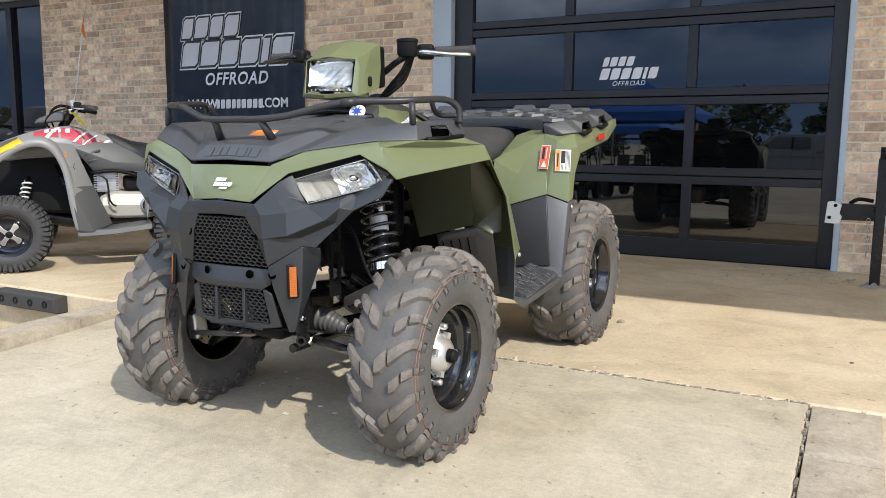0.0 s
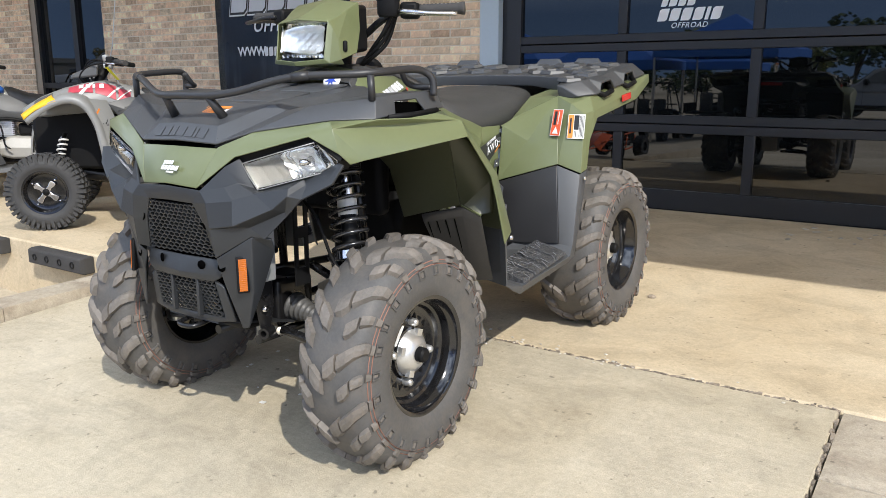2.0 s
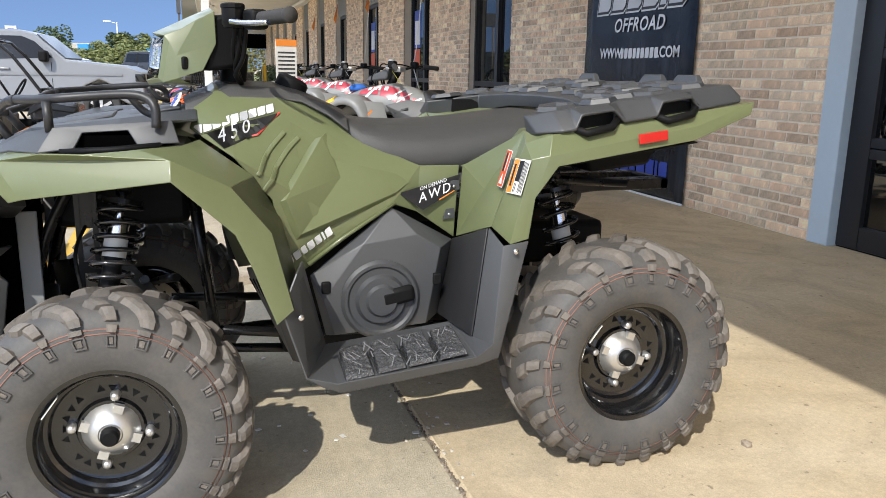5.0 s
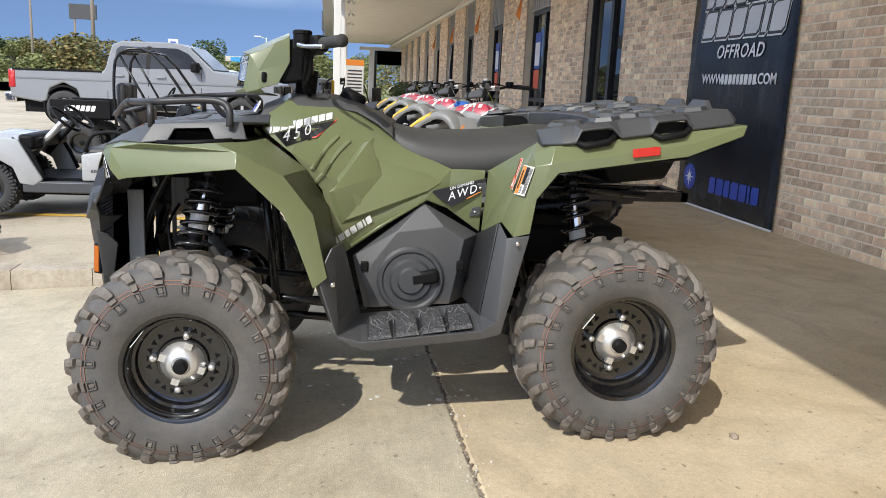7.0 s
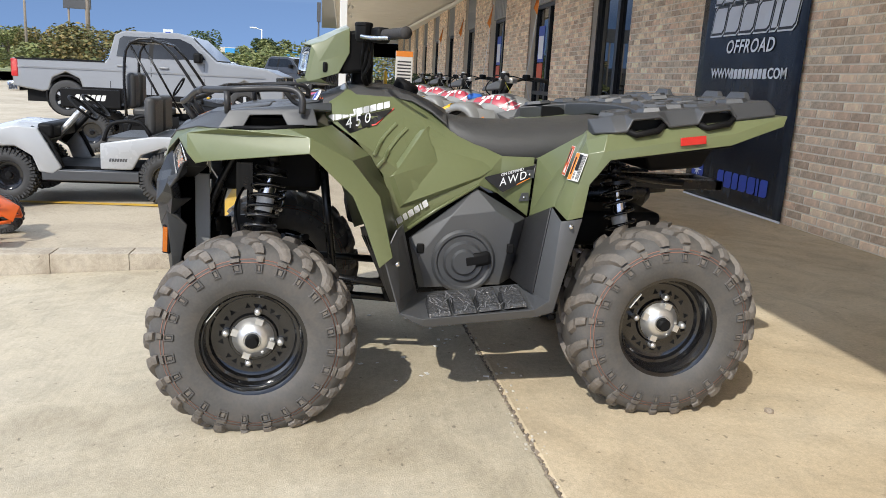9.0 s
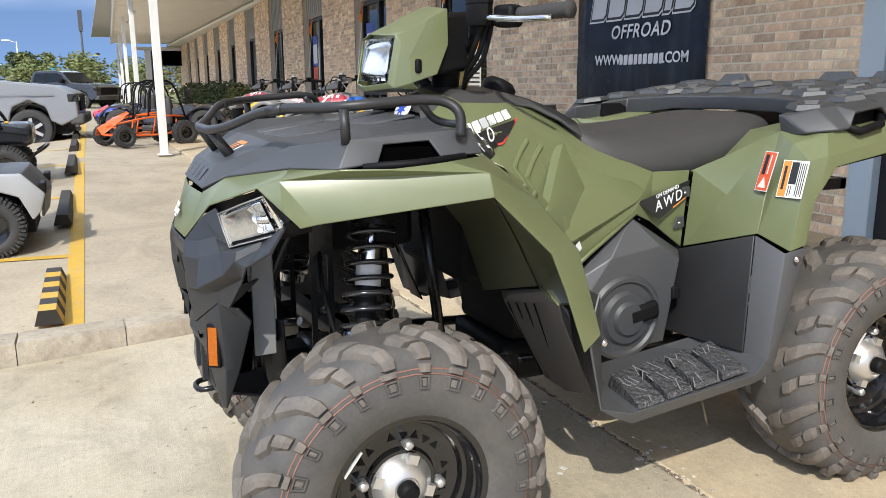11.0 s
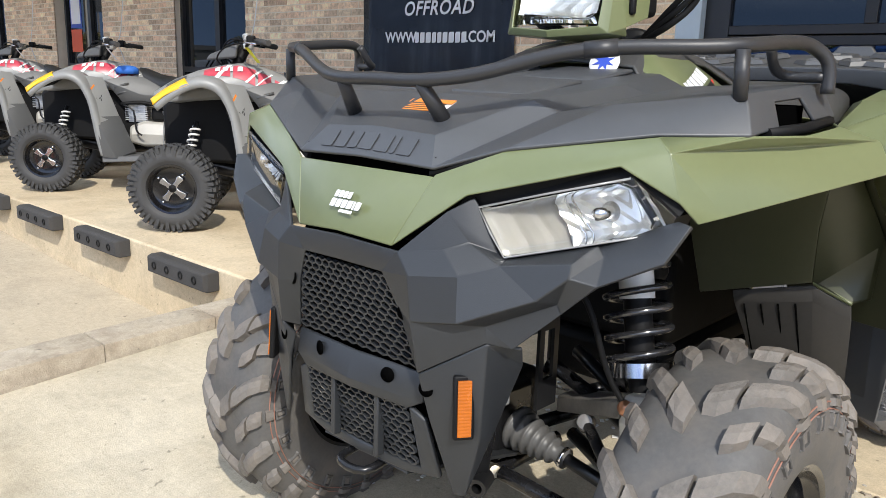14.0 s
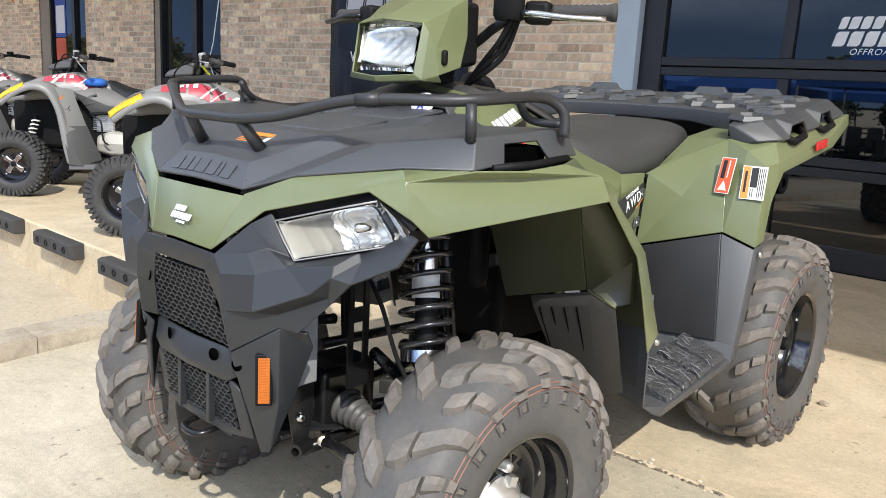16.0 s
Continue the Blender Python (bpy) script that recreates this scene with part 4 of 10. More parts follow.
def wheel(W, disc, tyre_me, with_brake, label):
    """A wheel about its hub; x points outwards."""
    prof = [(0.150, -0.42 * W), (0.168, -0.43 * W), (0.150, -0.38 * W), (0.140, 0.1 * W), (0.150, 0.36 * W), (0.165, 0.40 * W), (0.172, 0.425 * W), (0.171, 0.445 * W), (0.160, 0.44 * W), (0.152, 0.42 * W),
            (0.149, 0.36 * W), (0.142, 0.32 * W), (0.138, disc + 0.016), (0.130, disc + 0.012), (0.124, disc), (0.112, disc - 0.004), (0.075, disc - 0.002), (0.070, disc + 0.008), (0.0, disc + 0.008)]
    rim = part("wheel", lathe(prof, n=48), M_RIM, None, label, smooth=30)
    ty = new("tyre", tyre_me)
    ty.parent = rim
    ty["label"] = "dusty black knobbly tyre"
    for k in range(24):
        a = 2 * math.pi * k / 24
        if k % 6 == 0:
            continue
        up = 1 if k % 2 else -1
        tri = [(0.010 * math.cos(q), 0.010 * math.sin(q)) for q in (math.pi / 2 * up, math.pi / 2 * up + 2.1, math.pi / 2 * up + 4.2)]
        m = Matrix.Translation((disc - 0.0035, 0.096 * math.cos(a), 0.096 * math.sin(a))) @ Matrix.Rotation(a - math.pi / 2, 4, "X") @ pose(0, 0, 0, 90, 0, 90)
        part("vent_hole", prism(tri, 0.002, m), M_BLACK, rim)
    bm = lathe([(0.0, disc + 0.036), (0.024, disc + 0.036), (0.026, disc + 0.038), (0.040, disc + 0.034), (0.046, disc + 0.028), (0.060, disc + 0.014), (0.064, disc + 0.006)], n=24)
    for k in range(4):
        a = math.pi / 4 + k * math.pi / 2
        box(bm, disc + 0.012, disc + 0.026, -0.011, 0.011, 0.040, 0.066, Matrix.Rotation(a, 4, "X"))
    part("hub_cap", bm, M_ALU, rim, "silver hub cap", smooth=30)
    part("centre_cap", lathe([(0.0, disc + 0.060), (0.015, disc + 0.060), (0.020, disc + 0.054), (0.021, disc + 0.03)], n=20), M_BLACK, rim, "black centre cap", smooth=30)
    for k in range(4):
        a = math.pi / 4 + 0.18 + k * math.pi / 2
        bm = lathe([(0.0, disc + 0.022), (0.007, disc + 0.022), (0.0105, disc + 0.017), (0.0115, disc - 0.004)], (0, 0.082 * math.cos(a), 0.082 * math.sin(a)), n=10)
        part("lug_nut", bm, M_ALU, rim, "bright lug nut")
    m = pose(0.36 * W, 0, 0) @ Matrix.Rotation(radians(28), 4, "X")
    bm = boxes((-0.012, 0.012, -0.028, 0.028, 0.1405, 0.1425))
    bmesh.ops.transform(bm, matrix=m, verts=bm.verts[:])
    part("rim_sticker", bm, M_LABEL, rim, "white sticker")
    if with_brake:
        bm = lathe([(0.062, -0.055), (0.100, -0.055), (0.100, -0.050), (0.062, -0.050)], n=36, close=True)
        part("brake_disc", bm, M_DISC, rim, "worn steel brake disc", smooth=30)
        bm = bmesh.new()
        for k in range(18):
            a = 2 * math.pi * k / 18
            lathe([(0.0045, -0.0558), (0.0, -0.0558)], (0, (0.074 if k % 2 else 0.089) * math.cos(a), (0.074 if k % 2 else 0.089) * math.sin(a)), n=8, bm=bm)
        part("disc_hole", bm, M_BLACK, rim, "drilled dark holes")
        bm = boxes((-0.085, -0.035, 0.055, 0.115, -0.045, 0.05))
        part("brake_caliper", bm, M_ALU, rim, "grey cast caliper", bevel=0.010)
    part("hub", lathe([(0.0, disc), (0.045, disc), (0.045, -0.06), (0.03, -0.10), (0.0, -0.10)], n=18), M_STEEL, rim, smooth=30)
    return rim


TF, TR = (tyre_mesh(0.205, 1), tyre_mesh(0.205, -1)), (tyre_mesh(0.250, 1), tyre_mesh(0.250, -1))
HUBF, HUBR = (0.470, -0.643, 0.250), (0.500, 0.640, 0.312)
for (W, disc, me, hub, brake, txt) in ((0.205, 0.026, TF, HUBF, True, "front wheel with black steel rim"), (0.250, 0.030, TR, HUBR, False, "rear wheel with black steel rim")):
    for s in (1, -1):
        w = wheel(W, disc, me[0 if s > 0 else 1], brake, txt)
        w.parent = atv
        w.matrix_basis = pose(hub[0] + (0.018 if brake else 0.0) if s > 0 else -hub[0], hub[1] + (0.045 if brake and s < 0 else 0.0), hub[2], 17 * s + 8, 0, 0 if s == 1 else 180)

# --- front nose, fenders ---
F = dict(a=(0.105, -0.976, 0.698), a1=(0.205, -0.935, 0.778), a2=(0.395, -0.872, 0.832), a3=(0.460, -0.836, 0.790), a4=(0.474, -0.812, 0.764), a5=(0.496, -0.785, 0.773),
         b=(0.150, -0.938, 0.800), c=(0.240, -0.902, 0.838), d=(0.412, -0.812, 0.866), k=(0.442, -0.840, 0.849), e=(0.500, -0.742, 0.868), f=(0.540, -0.548, 0.880), f2=(0.536, -0.66, 0.868), g=(0.500, -0.458, 0.884),
         h1=(0.600, -0.483, 0.817), h2=(0.578, -0.482, 0.860), k2=(0.572, -0.78, 0.800), m1=(0.600, -0.358, 0.700), m2=(0.600, -0.324, 0.622), m3=(0.600, -0.276, 0.490), m4=(0.600, -0.238, 0.522),
         n1=(0.572, -0.279, 0.696), n2=(0.548, -0.361, 0.796), r1=(0.40, -0.30, 0.80), r2=(0.34, -0.235, 0.69), r3=(0.40, -0.20, 0.53), r0=(0.40, -0.42, 0.888))
FF = [("a", "a1", "c", "b"), ("a1", "a2", "d", "c"), ("a2", "a3", "k", "d"), ("a3", "a4", "a5", "k"), ("d", "k", "e"), ("k", "h2", "f2", "e"), ("k", "a5", "h1", "h2"),
      ("f2", "h2", "f"), ("f", "h2", "n2", "g"), ("h2", "h1", "m1", "n2"), ("m1", "m2", "n1", "n2"), ("m2", "m3", "m4", "n1"),
      ("g", "n2", "r1", "r0")]
for pts in (F, flip(F)):
    # inner leg faces: shade put into the olive
    part("leg_return", facets(pts, [("n2", "n1", "r2", "r1"), ("n1", "m4", "r3", "r2")]), M_OLIVESHADE, atv, "olive inner face of the fender, arch shade in its colour", bevel=0.006, thick=0.004)
    part("front_fender", facets(pts, FF), M_GREEN, atv, bevel=0.010, thick=0.004, seg=3, sharp=15)
N = dict(a=(0.105, -0.976, 0.698), o=(0.0, -0.988, 0.706), p=(0.0, -0.950, 0.799), b=(0.150, -0.938, 0.797))
part("nose_panel", facets(N, [("a", "b", "p", "o")], True), M_GREEN, atv, bevel=0.003, thick=0.004)

# mark on the nose: plain blocks
nose = plane_at((0.01, -0.9725, 0.752), (1, 0, 0), (0, 0.043, 0.10))
bm = bmesh.new()
glyph_bars(bm, [0.7, 0.8, 0.7, 0.7], 0.0105, nose @ pose(-0.010, 0.005, 0.002), shear=0.2)
glyph_bars(bm, [0.8, 0.8, 0.8, 0.8, 0.3, 0.8], 0.0125, nose @ pose(0, -0.009, 0.002), shear=0.2)
glyph_bars(bm, [0.9] * 6, 0.0045, nose @ pose(0.004, -0.020, 0.002), shear=0.2)
part("nose_sticker", bm, M_WHITEPRINT, atv, "small white block-lettered sticker")
# black boxes fill the slot and stand for the shade in it
part("slot", boxes((-0.142, 0.142, -0.928, -0.90, 0.792, 0.822), (-0.150, 0.150, -0.898, -0.86, 0.785, 0.822)), M_SHADEBLACK, atv, "black filler for the shaded slot below the hood")

# --- dark hood cover with its rack ---
H = dict(s0=(0.146, -0.940, 0.809), o0=(0, -0.948, 0.814), s1=(0.118, -0.905, 0.850), o1=(0, -0.912, 0.856), s2=(0.205, -0.800, 0.902), o2=(0, -0.805, 0.906), s3=(0.235, -0.60, 0.926), o3=(0, -0.60, 0.934), s4=(0.20, -0.42, 0.945), o4=(0, -0.42, 0.955),
         t0=(0.243, -0.903, 0.842), t1=(0.412, -0.814, 0.869), t2=(0.500, -0.744, 0.871), w1=(0.330, -0.790, 0.902), w2=(0.476, -0.715, 0.921), w3=(0.487, -0.475, 0.937), u3=(0.508, -0.462, 0.890), q2=(0.240, -0.785, 0.886), q3=(0.275, -0.60, 0.912), q4=(0.245, -0.42, 0.925),
         y1=(0.506, -0.672, 0.880), y2=(0.490, -0.655, 0.912), y3=(0.492, -0.566, 0.917), y4=(0.508, -0.548, 0.886))
HF = [("o0", "s0", "s1", "o1"), ("o1", "s1", "s2", "o2"), ("o2", "s2", "s3", "o3"), ("o3", "s3", "s4", "o4"), ("s0", "t0", "q2"), ("s0", "q2", "s2", "s1"), ("t0", "w1", "q2"), ("t0", "t1", "w1"), ("t1", "t2", "w2", "w1"),
      ("s2", "q2", "q3", "s3"), ("s3", "q3", "q4", "s4"), ("q2", "w1", "w2", "q3"), ("q3", "w2", "w3", "q4"), ("t2", "y1", "y2", "w2"), ("w2", "y2", "y3", "w3"), ("y4", "u3", "w3", "y3")]
hood = part("hood_cover", facets(H, HF, True), M_DARK, atv, "charcoal moulded storage cover", bevel=0.005, thick=0.006, seg=3)
for s in (1, -1):
    # added black tube that closes the see-through gap along the cover's edge
    part("hood_seal", tube([(0.136 * s, -0.930, 0.798), (0.190 * s, -0.914, 0.818), (0.242 * s, -0.894, 0.834)], 0.007, 6), M_BLACK, hood, "black filler added to darken the gap below the cover")
    part("grab_rod", tube([(0.500 * s, -0.700, 0.872), (0.512 * s, -0.60, 0.876), (0.512 * s, -0.500, 0.884)], 0.008, 8), M_BLACK, hood, "black rod below the grab notch")
    # solid box, its black stands for shade in the grab notch
    part("grab_recess", boxes((0.36 * s if s > 0 else -0.484, 0.484 if s > 0 else -0.36, -0.700, -0.530, 0.838, 0.905)), M_SHADEBLACK, hood, "black box for the shade in the grab recess")
    for (v0, v1) in ((-0.78, -0.62), (-0.60, -0.46)):
        bm = facets(dict(a=(0.03, v0, 0.909 + (v0 + 0.8) * 0.13), b=(0.16, v0 + 0.02, 0.906 + (v0 + 0.8) * 0.13), c=(0.17, v1, 0.908 + (v1 + 0.8) * 0.13), d=(0.03, v1, 0.912 + (v1 + 0.8) * 0.13)), [("a", "b", "c", "d")])
        if s < 0:
            for v in bm.verts:
                v.co.x *= -1
        part("raised_pad", bm, M_DARK, hood, thick=0.008, bevel=0.004, offset=1.0)
# raised maker's blocks on the front of the cover
u = -0.098
for wd in (0.8, 0.85, 0.65, 0.85, 0.8, 0.25, 0.8):
    w = wd * 0.0325
    xc = u + w / 2
    k = 1 if xc > 0 else -1
    hm = plane_at((xc, -0.9315 + 0.055 * abs(xc), 0.8345 - 0.034 * abs(xc)), (1, 0.055 * k, -0.034 * k), (0, 0.035, 0.042))
    part("raised_block", prism([(-w / 2, -0.015), (w / 2 - 0.002, -0.015), (w / 2, -0.013), (w / 2, 0.015), (-w / 2 + 0.002, 0.015), (-w / 2, 0.013)], 0.0014, hm), M_DARK, hood, "raised charcoal maker's block")
    u += w + 0.0055
bm = boxes((-0.045, 0.045, -0.022, 0.022, 0, 0.001))
bmesh.ops.transform(bm, matrix=plane_at((0.04, -0.845, 0.884), (1, 0, 0), (0, 0.1, 0.046)), verts=bm.verts[:])
ws_ = part("warning_sticker", bm, M_LABEL, hood, "orange and white warning sticker")
bm = bmesh.new()
sm = plane_at((0.04, -0.845, 0.885), (1, 0, 0), (0, 0.1, 0.046))
prism([(-0.045, 0.010), (0.045, 0.010), (0.045, 0.022), (-0.045, 0.022)], 0.001, sm @ pose(0, 0, 0.001), bm)
for r in range(4):
    prism([(-0.038, 0.003 - 0.006 * r), (0.02, 0.003 - 0.006 * r), (0.02, 0.006 - 0.006 * r), (-0.038, 0.006 - 0.006 * r)], 0.001, sm @ pose(0, 0, 0.001), bm)
part("print", bm, M_ORANGE, ws_)

RK = [(0.0, -0.908, 0.925), (0.09, -0.906, 0.925), (0.17, -0.878, 0.936), (0.27, -0.836, 0.964), (0.34, -0.800, 0.974), (0.43, -0.745, 0.977), (0.470, -0.690, 0.982), (0.478, -0.58, 0.990), (0.487, -0.530, 0.986), (0.503, -0.508, 0.965), (0.507, -0.508, 0.922)]
rack_path = [(-x, y, z) for x, y, z in RK[:0:-1]] + RK
rack = part("front_rack", tube(rack_path, 0.0098, 12, curve=4), M_RACK, atv, "black tubular front rack rail")
for s in (1, -1):
    part("rack_post", tube([(0.468 * s, -0.722, 0.975), (0.470 * s, -0.720, 0.912)], 0.0095, 10), M_RACK, rack)
    part("rack_leg", tube([(0.085 * s, -0.906, 0.925), (0.098 * s, -0.865, 0.866)], (0.0100, 0.0125), 10), M_RACK, rack)
    part("rack_loop", tube([(0.440 * s, -0.560, 0.985), (0.440 * s, -0.535, 0.955), (0.455 * s, -0.512, 0.945), (0.500 * s, -0.508, 0.945)], 0.0078, 8, curve=4), M_RACK, rack)
    part("rack_clamp", tube([(0.300 * s, -0.8205, 0.9695), (0.338 * s, -0.8005, 0.9740)], 0.0115, 12), M_RACK, rack)

# --- front fascia ---
B = dict(o1=(0, -0.990, 0.700), p0=(0.122, -0.980, 0.694), o2=(0, -0.986, 0.662), g1=(0.088, -0.978, 0.658), g2=(0.114, -0.968, 0.606), g3=(0.145, -0.944, 0.513),
         c0=(0.148, -0.985, 0.664), c1=(0.187, -0.956, 0.704), q1=(0.181, -0.945, 0.754), p2=(0.207, -0.926, 0.712), p4=(0.219, -0.962, 0.675), c3=(0.209, -0.922, 0.774), e1=(0.258, -0.925, 0.690), e2=(0.250, -0.893, 0.695),
         e3=(0.361, -0.910, 0.709), e4=(0.364, -0.857, 0.728), e5=(0.360, -0.914, 0.690), e6=(0.381, -0.868, 0.716), w1=(0.448, -0.862, 0.736), w2=(0.460, -0.838, 0.770), w3=(0.481, -0.846, 0.768), w4=(0.462, -0.868, 0.722), w5=(0.392, -0.900, 0.684),
         n1=(0.153, -0.984, 0.600), r1=(0.227, -0.972, 0.612), r2=(0.325, -0.932, 0.657), r3=(0.334, -0.896, 0.648), r4=(0.247, -0.934, 0.606), l0=(0.159, -0.973, 0.524), i1=(0.251, -0.936, 0.583), l1=(0.345, -0.903, 0.638), l2=(0.283, -0.918, 0.578), v3=(0.276, -0.852, 0.630))
BF = [("o1", "o2", "g1", "p0"), ("p0", "g1", "c0"), ("p0", "c0", "c1"), ("p0", "c1", "p2", "q1"), ("q1", "p2", "e2", "c3"), ("p2", "e1", "e2"), ("c1", "p4", "e1", "p2"), ("c0", "p4", "c1"), ("e2", "e1", "e3", "e4"),
      ("e3", "e5", "e6", "e4"), ("e6", "e5", "w5"), ("e6", "w5", "w4", "w1"), ("w1", "w4", "w3"), ("w1", "w3", "w2"), ("e4", "e6", "w1", "w2"), ("g1", "g2", "n1", "c0"), ("g2", "g3", "l0", "n1"),
      ("c0", "n1", "r1", "p4"), ("p4", "r1", "r2", "e1"), ("e1", "r2", "e5", "e3"), ("r2", "r3", "e5"), ("r3", "l1", "w5", "e5"), ("r1", "r4", "r3", "r2"), ("r4", "l2", "l1", "r3"), ("r4", "i1", "l2"), ("n1", "l0", "i1", "r4"), ("n1", "r4", "r1"), ("l2", "v3", "l1")]
fascia = part("front_fascia", facets(B, BF, True), M_FASCIA, atv, "angular charcoal front bumper", bevel=0.006, thick=0.006, seg=3)
# the legs that carry the side reflectors
Lg = dict(a=(0.159, -0.972, 0.5225), b=(0.251, -0.935, 0.5815), m=(0.205, -0.9545, 0.5515), c=(0.285, -0.900, 0.574), d=(0.238, -0.926, 0.433), e=(0.216, -0.926, 0.338), f=(0.200, -0.934, 0.336), g=(0.166, -0.954, 0.450), k=(0.268, -0.872, 0.540), j=(0.238, -0.895, 0.430), q=(0.150, -0.950, 0.500))
LF = [("a", "g", "d", "m"), ("m", "d", "b"), ("g", "f", "e", "d"), ("b", "d", "j", "k"), ("b", "k", "c"), ("d", "e", "j"), ("a", "q", "g")]
for pts in (Lg, flip(Lg)):
    s = 1 if pts is Lg else -1
    leg = part("fascia_leg", facets(pts, LF), M_FASCIA, fascia, bevel=0.005, thick=0.006)
    am_ = plane_at((0.2225 * s, -0.9440, 0.484), (0.042 * s * s, 0.060 * s, 0) if s > 0 else (0.042, -0.060, 0), (0.0, 0.10, 1.0))
    bm = boxes((-0.0150, 0.0150, -0.047, 0.047, -0.006, 0.004))
    bmesh.ops.transform(bm, matrix=am_, verts=bm.verts[:])
    part("reflector_frame", bm, M_BLACK, fascia, bevel=0.003)
    bm = bmesh.new()
    rows_ = []
    for k in range(35):
        y_, h_ = -0.041 + 0.0024 * k, 0.0065 + (0.0003 if k % 2 else 0.0)
        rows_.append([bm.verts.new(am_ @ Vector(p)) for p in ((-0.0098, y_, 0.0), (-0.0098, y_, h_), (0.0098, y_, h_), (0.0098, y_, 0.0))])
    for q0, q1 in zip(rows_, rows_[1:]):
        for k in range(3):
            bm.faces.new((q0[k], q0[k + 1], q1[k + 1], q1[k]))
    bm.faces.new(rows_[0])
    bm.faces.new(rows_[-1][::-1])
    part("side_reflector", bm, M_AMBER, fascia, "amber ribbed side reflector")
# middle band with tow holes, lower grille frame, lip
Mb = dict(a=(0, -0.952, 0.512), b=(0.148, -0.944, 0.512), c=(0.150, -0.950, 0.470), d=(0.0, -0.968, 0.470), e=(0.12, -0.955, 0.452), f=(0, -0.962, 0.452))
part("centre_band", facets(Mb, [("a", "d", "c", "b"), ("d", "f", "e", "c")], True), M_FASCIA, fascia, bevel=0.005, thick=0.008)
Lo = dict(a=(0.12, -0.952, 0.456), b=(0.15, -0.945, 0.44), c=(0.165, -0.925, 0.345), d=(0.128, -0.930, 0.352), e=(0.10, -0.932, 0.335), f=(0, -0.940, 0.335), g=(0, -0.937, 0.352))
part("lower_frame", facets(Lo, [("a", "b", "c", "d"), ("d", "c", "e"), ("g", "d", "e", "f")], True), M_FASCIA, fascia, bevel=0.004, thick=0.010)
for x, y, z in ((0.080, -0.9585, 0.494), (0.129, -0.9735, 0.606), (0.167, -0.9655, 0.500)):
    for s in (1, -1):
        # flat discs whose black paints the depth of the holes
        bm = lathe([(0.0118, 0.0), (0.0118, 0.0016), (0.0, 0.0012)], (x * s, y + 0.0035, z), (0.25 * s, -1, 0.05), 18)
        part("tow_hole", bm, M_SHADEBLACK, fascia, "black disc for a shaded round hole")
for s in (-1, 1):
    part("grille_rib", boxes((0.052 * s - 0.005, 0.052 * s + 0.005, -0.953, -0.938, 0.350, 0.455)), M_FASCIA, fascia, bevel=0.002)


def hex_mesh(corners, cell, depth, bar):
    """Honeycomb of bars inside a quad (bottom left, bottom right, top right, top left)."""
    bm = bmesh.new()
    p = [Vector(c) for c in corners]
    w, h = (p[1] - p[0]).length, (p[3] - p[0]).length
    nrm = (p[1] - p[0]).cross(p[3] - p[0]).normalized()
    nu, nv = int(w / (cell * 1.75)), int(h / (cell * 0.80))

    def at(u, v):
        return p[0] * (1 - u) * (1 - v) + p[1] * u * (1 - v) + p[2] * u * v + p[3] * (1 - u) * v

    done = set()
    for j in range(nv + 1):
        for i in range(nu + 1):
            cx, cy = (i + 0.5 * (j % 2)) / nu, j / nv
            ring = [(cx + dx / nu, cy + dy / nv) for dx, dy in ((-0.5, 0.30), (-0.5, -0.30), (0, -0.70), (0.5, -0.30), (0.5, 0.30), (0, 0.70))]
            for k in range(3):
                (u0, v0), (u1, v1) = ring[k], ring[k + 1]
                if min(u0, v0, u1, v1) < -0.02 or max(u0, v0, u1, v1) > 1.02:
                    continue
                a, b = at(u0, v0), at(u1, v1)
                d = (b - a).normalized()
                side = d.cross(nrm) * bar / 2
                q = [a - side, a + side, b + side, b - side]
                lo = [bm.verts.new(v) for v in q]
                hi = [bm.verts.new(v + nrm * depth) for v in q]
                bm.faces.new(hi)
                for m_ in range(4):
                    bm.faces.new((lo[m_], lo[(m_ + 1) % 4], hi[(m_ + 1) % 4], hi[m_]))
    return bm


part("upper_grille", hex_mesh([(-0.143, -0.938, 0.515), (0.143, -0.938, 0.515), (0.096, -0.970, 0.657), (-0.096, -0.970, 0.657)], 0.0128, 0.007, 0.0030), M_FASCIA, fascia, "black honeycomb grille")
part("lower_grille", hex_mesh([(-0.125, -0.928, 0.352), (0.125, -0.928, 0.352), (0.118, -0.946, 0.455), (-0.118, -0.946, 0.455)], 0.0118, 0.006, 0.0028), M_FASCIA, fascia, "black honeycomb lower grille")
# blackened so the grille gaps read as deep shade
part("radiator", boxes((-0.19, 0.19, -0.905, -0.86, 0.40, 0.68)), M_SHADEBLACK, atv, "radiator core blackened for the shade behind the grilles", bevel=0.01)
part("tow_loop", tube([(-0.03, -0.88, 0.325), (-0.03, -0.955, 0.318), (0.03, -0.955, 0.318), (0.03, -0.88, 0.325)], 0.007, 8, curve=4), M_STEEL, atv)
part("skid_plate", facets(dict(a=(-0.10, -0.93, 0.330), b=(0.10, -0.93, 0.330), c=(0.11, -0.55, 0.240), d=(-0.11, -0.55, 0.240)), [("a", "b", "c", "d")]), M_FASCIA, atv, thick=0.006)

